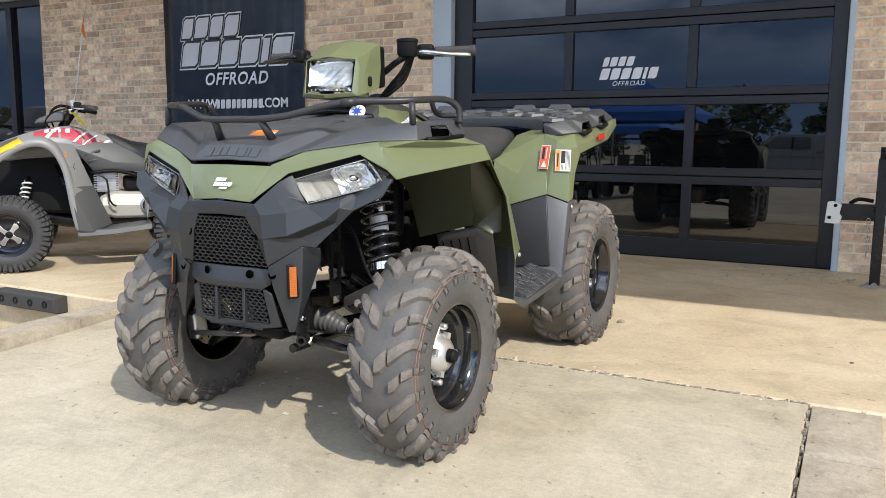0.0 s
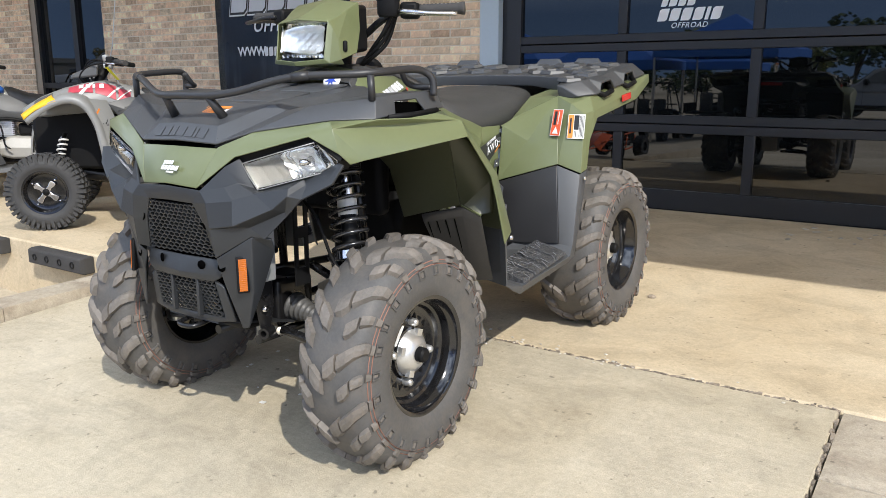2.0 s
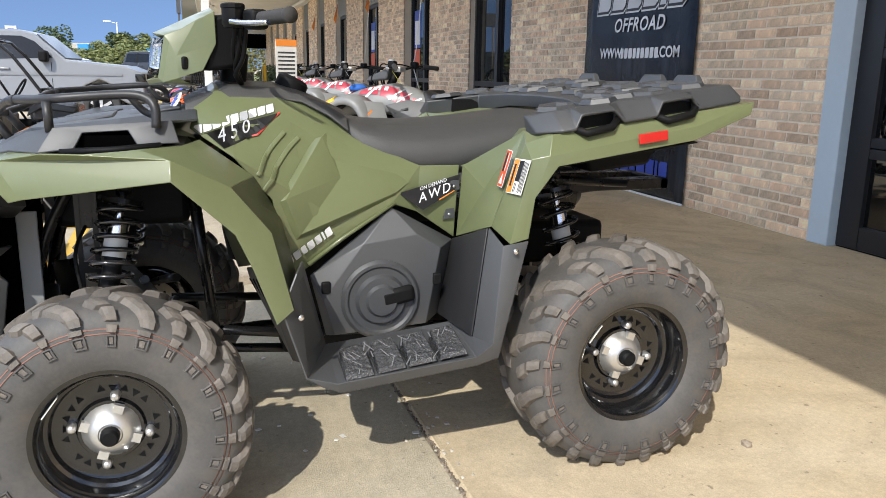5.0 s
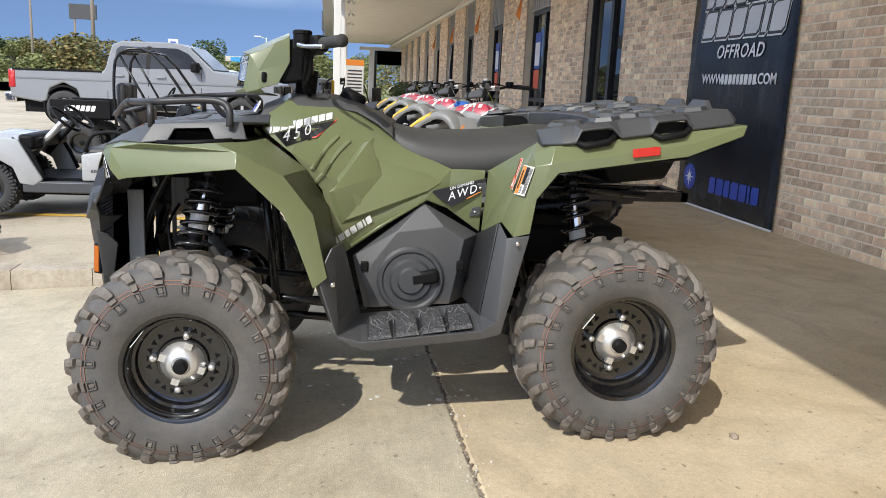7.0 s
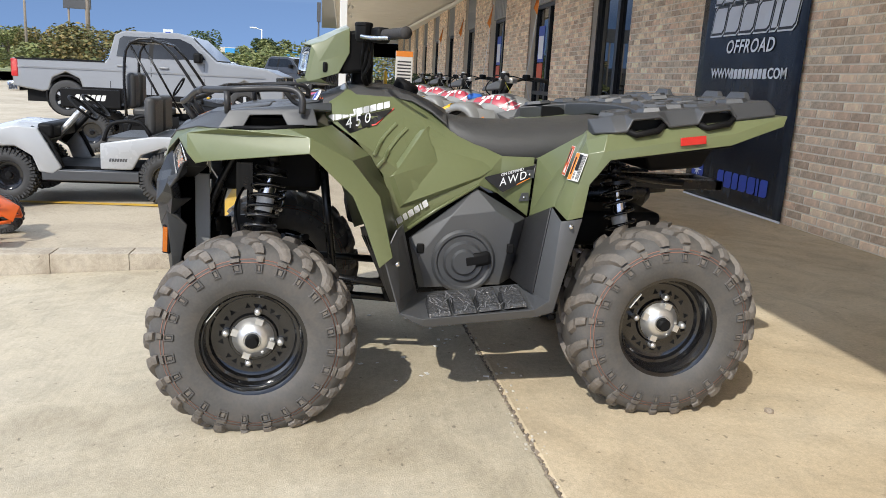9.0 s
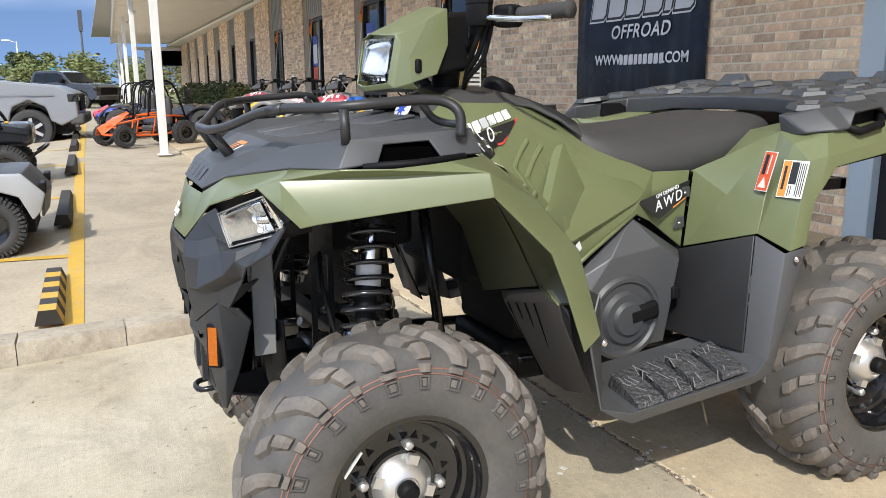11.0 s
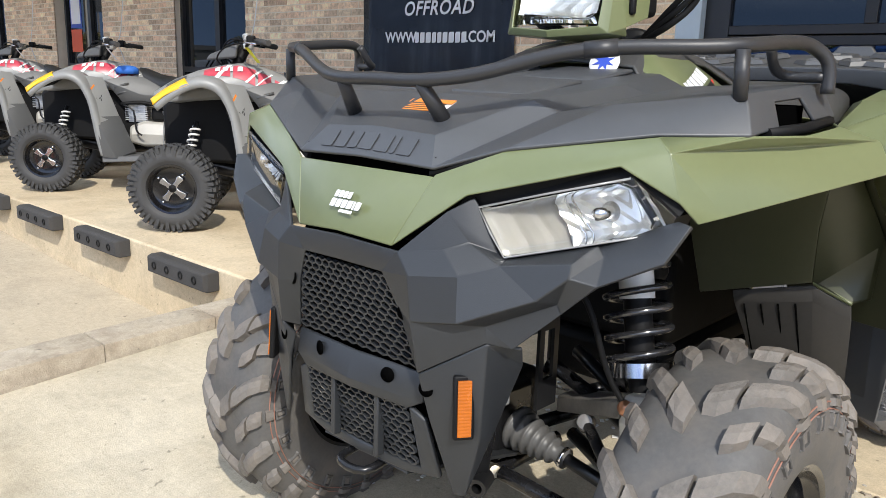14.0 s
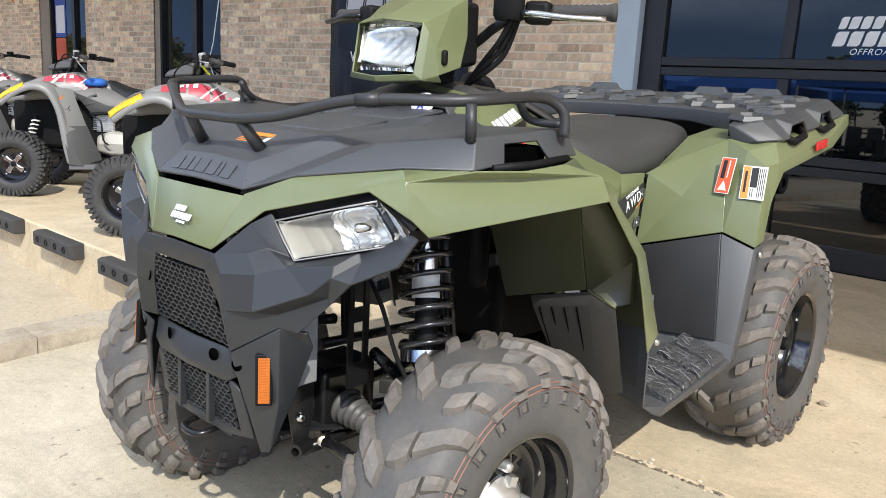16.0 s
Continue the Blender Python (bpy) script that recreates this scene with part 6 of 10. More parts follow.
for s in (1, -1):
    A, Bp = (R_, RO) if s == 1 else (flip(R_), flip(RO))
    part("rear_side_panel", facets(A, [("p", "m", "q"), ("q", "m", "s", "r"), ("p", "t", "m"), ("m", "t", "s")]), M_GREEN, atv, bevel=0.005, thick=0.004, seg=3, sharp=14)
    part("seat_surround", facets(dict(a=(0.268 * s, 0.262, 0.798), b=(0.245 * s, 0.375, 0.812), c=(0.235 * s, 0.585, 0.888), d=(0.305 * s, 0.585, 0.922), e=(0.305 * s, 0.42, 0.902), f=(0.302 * s, 0.375, 0.844), g=(0.440 * s, 0.377, 0.906)), [("f", "g", "e"), ("a", "b", "f"), ("b", "e", "f"), ("b", "c", "d", "e")]), M_GREEN, atv, "olive panel along the seat", bevel=0.004, thick=0.004)
    rf = part("rear_fender", facets(Bp, [("t", "a", "u", "s2"), ("t", "s2", "s"), ("a", "b", "c", "u2", "u"), ("c", "d", "u2"), ("d", "e", "u3", "u2"), ("e", "f", "g", "u3"), ("u2", "u3", "g", "h"), ("u", "u2", "h", "s2"), ("s2", "h", "s"), ("s", "h", "h2"), ("h", "g", "i", "h2")]), M_GREEN, atv, bevel=0.006, thick=0.004, seg=3)
    fm = plane_at((0.5895 * s, 0.660, 0.898), (0, 1.0 * s, 0.13), (0, -0.13 * s, 1))
    bm = bmesh.new()
    prism([(-0.041, -0.012), (0.041, -0.012), (0.041, 0.013), (-0.041, 0.013)], 0.006, fm @ pose(0, 0, -0.003), bm)
    part("rear_reflector", bm, M_RED, rf, "red side reflector", bevel=0.002)
    # warning labels on the front faces of the fender
    lm = plane_at((0.541 * s, 0.3245, 0.800), (0.30 * s, 0.085, 0), (-0.04 * s, 0.34, 1.0))
    if s == 1:
        lab = part("warning_label", prism([(-0.030, -0.044), (0.030, -0.044), (0.030, 0.044), (-0.030, 0.044)], 0.0008, lm @ pose(0, 0, 0.006)), M_LABEL, rf, "white warning label with orange stripe")
        bm = prism([(-0.028, -0.042), (-0.010, -0.042), (-0.010, 0.042), (-0.028, 0.042)], 0.0006, lm @ pose(0, 0, 0.0070))
        part("label_stripe", bm, M_ORANGE, lab)
        part("label_block", prism([(-0.008, -0.012), (0.009, -0.012), (0.009, 0.040), (-0.008, 0.040)], 0.0006, lm @ pose(0, 0, 0.0070)), M_DECALBLK, lab)
        part("label_block", prism([(-0.023, -0.026), (-0.017, -0.026), (-0.017, 0.030), (-0.023, 0.030)], 0.0006, lm @ pose(0, 0, 0.0076)), M_DECALBLK, lab)
        for x_, y_ in ((0.011, -0.038), (0.0155, -0.040), (0.020, -0.036), (0.0245, -0.040), (-0.006, -0.040), (-0.001, -0.038)):
            part("label_line", prism([(x_, y_), (x_ + 0.002, y_), (x_ + 0.002, 0.038 if x_ > 0.01 else -0.016), (x_, 0.038 if x_ > 0.01 else -0.016)], 0.0006, lm @ pose(0, 0, 0.0070)), M_BAR, lab)
        l2 = plane_at((0.470 * s, 0.318, 0.812), (0.28, -0.02, 0), (-0.16, 0.30, 1.0))
        lab2 = part("warning_label", prism([(-0.020, -0.048), (0.020, -0.048), (0.020, 0.048), (-0.020, 0.048)], 0.0008, l2 @ pose(0, 0, 0.005)), M_LABEL, rf, "small white and red warning label")
        part("label_block", prism([(-0.018, -0.046), (0.018, -0.046), (0.018, 0.046), (-0.018, 0.046)], 0.0006, l2 @ pose(0, 0, 0.006)), M_REDORANGE, lab2)
        part("label_mark", prism([(-0.012, -0.040), (0.012, -0.040), (0.0, -0.014)], 0.0006, l2 @ pose(0, 0, 0.0067)), M_LABEL, lab2)
        part("label_line", prism([(-0.012, -0.008), (-0.002, -0.008), (-0.002, 0.040), (-0.012, 0.040)], 0.0006, l2 @ pose(0, 0, 0.0067)), M_DECALBLK, lab2)
        bm = prism([(0.004, -0.006), (0.007, -0.006), (0.007, 0.040), (0.004, 0.040)], 0.0006, l2 @ pose(0, 0, 0.0067))
        part("label_line", bm, M_LABEL, lab2)

# seat
secs = []
for (v, hw, zt, zl) in ((-0.105, 0.110, 0.952, 0.930), (-0.06, 0.170, 0.942, 0.885), (0.0, 0.220, 0.922, 0.825), (0.06, 0.238, 0.910, 0.800), (0.15, 0.248, 0.907, 0.785), (0.25, 0.252, 0.910, 0.788), (0.35, 0.250, 0.918, 0.805), (0.46, 0.245, 0.931, 0.840), (0.56, 0.235, 0.940, 0.880), (0.605, 0.160, 0.936, 0.900)):
    ring = []
    n = 18
    for k in range(n + 1):
        t = math.pi * k / n
        cx, sz = math.cos(t), math.sin(t)
        ring.append((math.copysign(abs(cx) ** 0.55, cx) * hw, v, zl + (zt - zl) * abs(sz) ** 0.62))
    ring += [(-hw * 0.9, v, zl - 0.02), (hw * 0.9, v, zl - 0.02)]
    secs.append(ring)
part("seat", loft(secs), M_SEAT, atv, "grained black vinyl saddle seat", smooth="all")

# rear rack: moulded deck with side notches and a raised pattern
def deck_z(v):
    return 0.955 + (v - 0.39) * 0.135


bm = bmesh.new()
Rk = {}
for i, (v, uo, ul) in enumerate(((0.372, 0.455, 0.520), (0.420, 0.505, 0.568), (0.455, 0.522, 0.572), (0.470, 0.520, 0.568), (0.560, 0.522, 0.568), (0.590, 0.522, 0.572), (0.680, 0.522, 0.572), (0.695, 0.522, 0.566), (0.785, 0.520, 0.564), (0.805, 0.520, 0.566), (0.935, 0.505, 0.558), (0.955, 0.490, 0.530))):
    Rk["t%d" % i] = (uo, v, deck_z(max(v, 0.36)) - (0.012 if i in (0, 11) else 0))
    notch = i in (3, 4, 7, 8)
    low = {0: 0.905, 11: 1.000}.get(i, 0.905 + (v - 0.36) * 0.145)
    Rk["l%d" % i] = (ul, v, low + (0.034 if notch else 0))
    Rk["i%d" % i] = (0.385 + 0.01 * (5 - i), max(v, 0.372), deck_z(max(v, 0.372)) - 0.008) if i < 5 else (0.215, max(v, 0.600), deck_z(max(v, 0.600)) - 0.004)
    Rk["j%d" % i] = (0.395 + 0.01 * (5 - i), max(v, 0.380), deck_z(max(v, 0.372)) - 0.066) if i < 5 else (0.215, 0.604, deck_z(0.6) - 0.045)
    Rk["o%d" % i] = (0.0, max(v, 0.62), deck_z(max(v, 0.62)) - 0.004)
RFc = []
for i in range(11):
    RFc.append(("t%d" % i, "l%d" % i, "l%d" % (i + 1), "t%d" % (i + 1)))
    RFc.append(("i%d" % i, "t%d" % i, "t%d" % (i + 1), "i%d" % (i + 1)))
    if i < 5:
        RFc.append(("j%d" % i, "i%d" % i, "i%d" % (i + 1), "j%d" % (i + 1)))
    else:
        RFc.append(("o%d" % i, "i%d" % i, "i%d" % (i + 1), "o%d" % (i + 1)))
Rk["o5j"] = (0.0, 0.624, deck_z(0.62) - 0.045)
RFc += [("l0", "t0", "i0", "j0"), ("j5", "i5", "o5", "o5j"), ("t11", "l11", "z11", "i11"), ("i11", "z11", "y11", "o11")]
Rk["z11"], Rk["y11"] = (0.215, 0.975, 0.992), (0.0, 0.975, 0.992)
rr = part("rear_rack", facets(Rk, RFc, True, bm), M_DARK, atv, "charcoal moulded rear cargo rack", thick=0.010, bevel=0.004)
rnd = random.Random(3)
for s in (1, -1):
    for (cu, cv, w, l, a) in ((0.455, 0.455, 0.055, 0.06, 20), (0.455, 0.575, 0.055, 0.05, -12), (0.40, 0.665, 0.07, 0.05, -10), (0.28, 0.665, 0.06, 0.055, 25), (0.43, 0.74, 0.07, 0.07, 15), (0.31, 0.76, 0.06, 0.06, -20), (0.20, 0.70, 0.05, 0.07, 10), (0.40, 0.87, 0.08, 0.05, -12), (0.25, 0.88, 0.07, 0.05, 8), (0.09, 0.70, 0.06, 0.05, 0), (0.10, 0.84, 0.07, 0.06, 12)):
        z = deck_z(cv) - 0.003
        hexo = [(math.cos(q * math.pi / 3 + 0.3) * w, math.sin(q * math.pi / 3 + 0.3) * l) for q in range(6)]
        bm = loft([[Vector((x, y, 0)) for x, y in hexo], [Vector((x * 0.86, y * 0.86, 0.012)) for x, y in hexo], [Vector((x * 0.60, y * 0.60, 0.012)) for x, y in hexo], [Vector((x * 0.45, y * 0.45, 0.003)) for x, y in hexo]], smooth=False)
        bmesh.ops.transform(bm, matrix=pose(cu * s, cv, z, 7.5, 0, a * s), verts=bm.verts[:])
        part("deck_rib", bm, M_DARK, rr)
    for v0, v1 in ((0.472, 0.560), (0.697, 0.785)):
        part("grab_bar", tube([(0.550 * s, v0 - 0.02, deck_z(v0) - 0.045), (0.575 * s, v0 + 0.01, deck_z(v0) - 0.058), (0.575 * s, v1 - 0.01, deck_z(v1) - 0.055), (0.550 * s, v1 + 0.02, deck_z(v1) - 0.035)], 0.010, 8), M_BLACK, rr)
        part("notch_recess", boxes((0.40 if s > 0 else -0.535, 0.535 if s > 0 else -0.40, v0 - 0.01, v1 + 0.015, deck_z(v0) - 0.07, deck_z(v0) - 0.012)), M_BLACK, rr, "dark recess")
for u in (-0.30, 0.12, 0.30):
    bm = loft([[(u - 0.07, 0.93, 1.02), (u + 0.07, 0.93, 1.02), (u + 0.07, 0.96, 1.02), (u - 0.07, 0.96, 1.02)], [(u - 0.045, 0.94, 1.052), (u + 0.045, 0.94, 1.052), (u + 0.045, 0.955, 1.052), (u - 0.045, 0.955, 1.052)]], smooth=False)
    part("end_stop", bm, M_DARK, rr, bevel=0.003)
# tail box and hitch
tb = part("tail_box", loft([[(-0.24, 0.62, 0.88), (0.24, 0.62, 0.88), (0.24, 0.96, 0.94), (-0.24, 0.96, 0.94)], [(-0.20, 0.70, 0.76), (0.20, 0.70, 0.76), (0.20, 0.90, 0.78), (-0.20, 0.90, 0.78)]], smooth=False), M_BLACK, atv, "black tail box under the rack", bevel=0.012)
part("tail_lamp", boxes((-0.12, 0.12, 0.955, 0.972, 0.905, 0.935)), M_RED, tb, "red tail lamp", bevel=0.003)
part("hitch_frame", boxes((-0.12, -0.06, 0.50, 1.03, 0.690, 0.725), (0.06, 0.12, 0.50, 1.03, 0.690, 0.725), (-0.12, 0.12, 1.00, 1.03, 0.690, 0.725)), M_STEEL, atv, "black steel rear frame rails", bevel=0.004)

# --- steering: pod, bars, controls (turned a little to its left) ---
ST = Matrix.Translation((0, -0.13, 0)) @ Matrix.Rotation(radians(5), 4, "Z") @ Matrix.Translation((0, 0.13, 0))


def st_part(name, bm, material, parent, label="", **kw):
    bmesh.ops.transform(bm, matrix=ST, verts=bm.verts[:])
    return part(name, bm, material, parent, label, **kw)


Pd = dict(o1=(0, -0.522, 1.136), a=(0.092, -0.500, 1.128), b=(0.088, -0.520, 1.022), o2=(0, -0.545, 1.014), at=(0.098, -0.455, 1.146), ot=(0, -0.470, 1.160), ct=(0.107, -0.420, 1.168), oct=(0, -0.425, 1.182), dt=(0.115, -0.376, 1.190), odt=(0, -0.372, 1.206),
          as_=(0.101, -0.488, 1.112), bs=(0.103, -0.510, 1.010), cs=(0.109, -0.474, 1.077), bl=(0.118, -0.470, 1.022), bl2=(0.110, -0.45, 1.008), ds=(0.118, -0.375, 1.110), dl=(0.131, -0.412, 1.042), ob=(0, -0.538, 1.002), ol=(0, -0.41, 1.000))
PF = [("o1", "a", "at", "ot"), ("ot", "at", "ct", "oct"), ("oct", "ct", "dt", "odt"), ("at", "as_", "cs", "ct"), ("ct", "cs", "ds", "dt"), ("a", "as_", "at"), ("a", "b", "bs", "as_"), ("as_", "bs", "bl", "cs"), ("cs", "bl", "dl", "ds"), ("bs", "bl2", "bl"), ("b", "o2", "ob", "bs"), ("bs", "ob", "ol", "bl2")]
pod = st_part("headlight_pod", facets(Pd, PF, True), M_GREEN, atv, "olive green headlight pod on the bars", bevel=0.008, thick=0.004, seg=3)
st_part("pod_back", loft([[(-0.116, -0.405, 1.04), (0.116, -0.405, 1.04), (0.108, -0.385, 1.180), (-0.108, -0.385, 1.180)], [(-0.105, -0.31, 1.05), (0.105, -0.31, 1.05), (0.095, -0.30, 1.190), (-0.095, -0.30, 1.190)]], smooth=False), M_BLACK, pod, "black instrument housing", bevel=0.012)
bm = boxes((-0.084, 0.084, -0.470, -0.44, 1.030, 1.122))
lampb = st_part("pod_lamp", bm, M_BLACK, pod, "lamp housing")
bm = bmesh.new()
gr = [[bm.verts.new((-0.080 + 0.160 * i / 10, -0.512 + 0.036 * j / 5 + 0.020 * math.sin(math.pi * i / 10) * math.sin(math.pi * (j + 0.5) / 6) + (0.0014 if (i + j) % 2 else 0), 1.044 + 0.092 * j / 5)) for i in range(11)] for j in range(6)]
for j in range(5):
    for i in range(10):
        bm.faces.new((gr[j][i], gr[j][i + 1], gr[j + 1][i + 1], gr[j + 1][i]))
st_part("reflector", bm, M_REFLECTOR, lampb, "bright faceted reflector")
bm = bmesh.new()
gr = [[bm.verts.new(((-0.086 + 0.172 * i / 8) * (1 + 0.03 * j / 4), -0.507 - 0.034 * math.sin(math.pi * i / 8) + 0.016 * j / 4, 1.027 + 0.096 * j / 4)) for i in range(9)] for j in range(5)]
for j in range(4):
    for i in range(8):
        bm.faces.new((gr[j][i], gr[j][i + 1], gr[j + 1][i + 1], gr[j + 1][i])).smooth = True
lens = st_part("lens", bm, M_LENS, lampb, "clear lamp lens", thick=0.003)
lens.visible_shadow = False
for s in (1, -1):
    bm = boxes((-0.006, 0.006, -0.008, 0.008, -0.016, 0.016))
    bmesh.ops.transform(bm, matrix=pose(0.1195 * s, -0.455, 1.060, 0, 0, 14 * s), verts=bm.verts[:])
    st_part("pod_slot", bm, M_BLACK, pod, "dark oval slot", bevel=0.005)

BT = ST @ Matrix.Translation((0, -0.106, 0.006))


def bar_part(name, bm, material, parent, label="", **kw):
    bmesh.ops.transform(bm, matrix=BT, verts=bm.verts[:])
    return part(name, bm, material, parent, label, **kw)


bar = bar_part("handlebar", tube([(-0.40, -0.135, 1.165), (-0.24, -0.19, 1.160), (-0.16, -0.21, 1.135), (-0.06, -0.20, 1.08), (0.06, -0.20, 1.08), (0.16, -0.21, 1.135), (0.24, -0.19, 1.160), (0.40, -0.135, 1.165)], 0.011, 10, curve=4), M_STEEL, atv, "black steel handlebar")
for s in (1, -1):
    d = Vector((0.16 * s, 0.055, 0.005)).normalized()
    p0 = Vector((0.275 * s, -0.178, 1.161))
    prof = [(0.0, 0.0), (0.017, 0.0)] + [(0.0175 if k % 2 else 0.0158, 0.006 + 0.006 * k) for k in range(20)] + [(0.019, 0.128), (0.019, 0.134), (0.0, 0.136)]
    bar_part("grip", lathe(prof, p0, d, 16), M_RUBBER, bar, "ribbed black rubber grip")
    bm = boxes((-0.028, 0.028, -0.024, 0.024, -0.024, 0.024))
    bmesh.ops.transform(bm, matrix=pose(0.245 * s, -0.188, 1.160, 0, 0, 18 * s), verts=bm.verts[:])
    bar_part("switch_box", bm, M_BLACK, bar, bevel=0.010)
    bm = tube([(0.235 * s, -0.235, 1.155), (0.275 * s, -0.250, 1.152), (0.34 * s, -0.228, 1.146), (0.405 * s, -0.188, 1.146)], (0.008, 0.006), 8, curve=4)
    bar_part("brake_lever", bm, M_CHROME if s == 1 else M_STEEL, bar, "polished brake lever" if s == 1 else "black lever")
    if s == 1:
        bm = loft([[(math.cos(a) * r_ * 1.15 + 0.198, math.sin(a) * r_ * 0.9 - 0.235, z - 0.014) for a in [k * math.pi / 6 for k in range(12)]] for r_, z in ((0.026, 1.155), (0.031, 1.165), (0.031, 1.20), (0.033, 1.202), (0.033, 1.210), (0.028, 1.213))])
        bar_part("fluid_reservoir", bm, M_BLACK, bar, "black brake fluid reservoir", smooth=30)
    for k in range(3):
        bar_part("cable", tube([(0.205 * s, -0.23 + 0.012 * k, 1.145), (0.178 * s, -0.235 + 0.012 * k, 1.095 - 0.012 * k), (0.135 * s, -0.225, 1.055 - 0.014 * k), (0.07 * s, -0.20, 1.00)], 0.0062, 6, curve=5), M_BLACK, bar)
st_part("stem", tube([(0, -0.34, 0.90), (0, -0.32, 1.0), (0, -0.31, 1.09)], 0.035, 12), M_BLACK, atv, "black steering column cover", smooth=True)
part("key_tag", boxes((-0.085, -0.040, -0.232, -0.222, 0.985, 1.060)), M_QYEL, atv, "yellow plastic key tag", bevel=0.004)
tag = part("hang_tag", boxes((-0.034, 0.034, -0.142, -0.139, 0.985, 1.130)), M_LABEL, atv, "white hanging paper tag with orange head", bevel=0.001)
tag.matrix_basis = pose(-0.17, -0.150, 0.006, 0, 0, 105) @ pose(0, 0.1405, 0)
part("tag_head", boxes((-0.0335, 0.0335, -0.1428, -0.1425, 1.11, 1.130), (-0.0335, 0.0335, -0.1388, -0.1385, 1.11, 1.130)), M_ORANGE, tag)
bm = bmesh.new()
for k in range(9):
    box(bm, -0.027, 0.027, -0.1426, -0.1422, 0.993 + 0.012 * k, 0.998 + 0.012 * k)
part("tag_bars", bm, M_BAR, tag)
im = part("round_badge", lathe([(0.0, 0.004), (0.026, 0.003), (0.028, 0.0)], (0.115, -0.47, 0.962), (0.2, -0.8, 0.5), 20), M_LABEL, atv, "white round badge with a blue star")
star_at = Matrix.Translation((0.115, -0.47, 0.962)) @ Vector((0.2, -0.8, 0.5)).to_track_quat("Z", "Y").to_matrix().to_4x4() @ Matrix.Translation((0, 0, 0.0042))
part("star", prism([(math.cos(k * math.pi / 8) * (0.021 if k % 2 else 0.009), math.sin(k * math.pi / 8) * (0.021 if k % 2 else 0.009)) for k in range(16)], 0.0008, star_at), M_BLUEPRINT, im, "blue star")

# --- wheel-arch liners ---
for s in (1, -1):
    pts = dict(a=(0.490, -0.780, 0.782), b=(0.20, -0.780, 0.785), c=(0.20, -0.46, 0.815), d=(0.515, -0.450, 0.820), d0=(0.590, -0.490, 0.822), e=(0.478, -0.365, 0.705), f=(0.26, -0.385, 0.705), e2=(0.460, -0.303, 0.600), f2=(0.275, -0.335, 0.550), fl=(0.526, -0.296, 0.572),
               b1=(0.535, -0.385, 0.800), b2=(0.560, -0.290, 0.690), b3=(0.545, -0.255, 0.575),
               h=(0.330, -0.322, 0.560), e3=(0.460, -0.300, 0.592), g=(0.524, -0.291, 0.566), i=(0.508, -0.188, 0.350), j=(0.370, -0.225, 0.350), k=(0.462, -0.228, 0.350), h1=(0.334, -0.316, 0.535), e4=(0.462, -0.292, 0.562), g1=(0.526, -0.284, 0.538))
    if s < 0:
        pts = flip(pts)
    # liner faces hold the wheel arch's shade in their colour
    ln = part("front_liner", facets(pts, [("a", "b", "c", "d", "d0"), ("d", "c", "f", "e"), ("e", "f", "f2", "e2")]), M_OLIVESHADE, atv, "olive inner fender liner, arch shade in its colour", bevel=0.010, thick=0.004, seg=3)
    part("liner_side", facets(pts, [("d", "e", "b2", "b1"), ("e", "e2", "fl", "b3", "b2")]), M_OLIVESHADE, ln, "olive side return of the liner, arch shade in its colour", bevel=0.006, thick=0.004)
    part("liner_flange", facets(pts, [("e2", "e3", "g", "fl")]), M_GREEN, ln, "olive turned edge of the liner", thick=0.006, bevel=0.002)
    mf = part("mud_flap", facets(pts, [("h", "e3", "e4", "h1"), ("e3", "g", "g1", "e4"), ("h1", "e4", "k", "j"), ("e4", "g1", "i", "k")]), M_FLAP, ln, "ribbed dusty black lower guard", bevel=0.006, thick=0.004)
    for q in range(4):
        u = 0.352 + 0.028 * q
        # thin black rods paint the shade of the grooves
        part("flap_groove", tube([(u * s, -0.3165 + 0.006 * q, 0.538 + 0.005 * q), ((u + 0.012) * s, -0.228, 0.356)], 0.0017, 6), M_SHADEBLACK, ln)
    bm = facets(dict(a=(0.575 * s, 0.345, 0.75), b=(0.24 * s, 0.345, 0.75), c=(0.24 * s, 0.41, 0.84), d=(0.575 * s, 0.41, 0.83), e=(0.575 * s, 0.80, 0.885), f=(0.24 * s, 0.80, 0.89), g=(0.575 * s, 0.325, 0.62), h=(0.24 * s, 0.300, 0.45)), [("g", "h", "b", "a"), ("a", "b", "c", "d"), ("d", "c", "f", "e")])
    part("rear_liner", bm, M_BLACK, atv, "black rear inner liner", thick=0.004)

# --- frame, engine, suspension ---
for nm, dims in (("frame_floor", (-0.15, 0.15, -0.22, 0.35, 0.250, 0.36)), ("frame_nose", (-0.060, 0.060, -0.80, -0.52, 0.262, 0.39)), ("engine", (-0.15, 0.15, -0.20, 0.30, 0.362, 0.62)), ("front_box", (-0.13, 0.13, -0.78, -0.45, 0.64, 0.80)), ("battery_box", (-0.13, 0.13, 0.302, 0.80, 0.47, 0.60)), ("bulkhead", (-0.20, 0.20, -0.36, -0.30, 0.545, 0.85))):
    part(nm, boxes(dims), M_BLACK, atv, bevel=0.02)
part("gearcase", loft([[(-0.09, -0.70, 0.25), (0.09, -0.70, 0.25), (0.09, -0.70, 0.40), (-0.09, -0.70, 0.40)], [(-0.07, -0.56, 0.26), (0.07, -0.56, 0.26), (0.07, -0.56, 0.38), (-0.07, -0.56, 0.38)]], smooth=False), M_STEEL, atv, "black front gearcase", bevel=0.015)
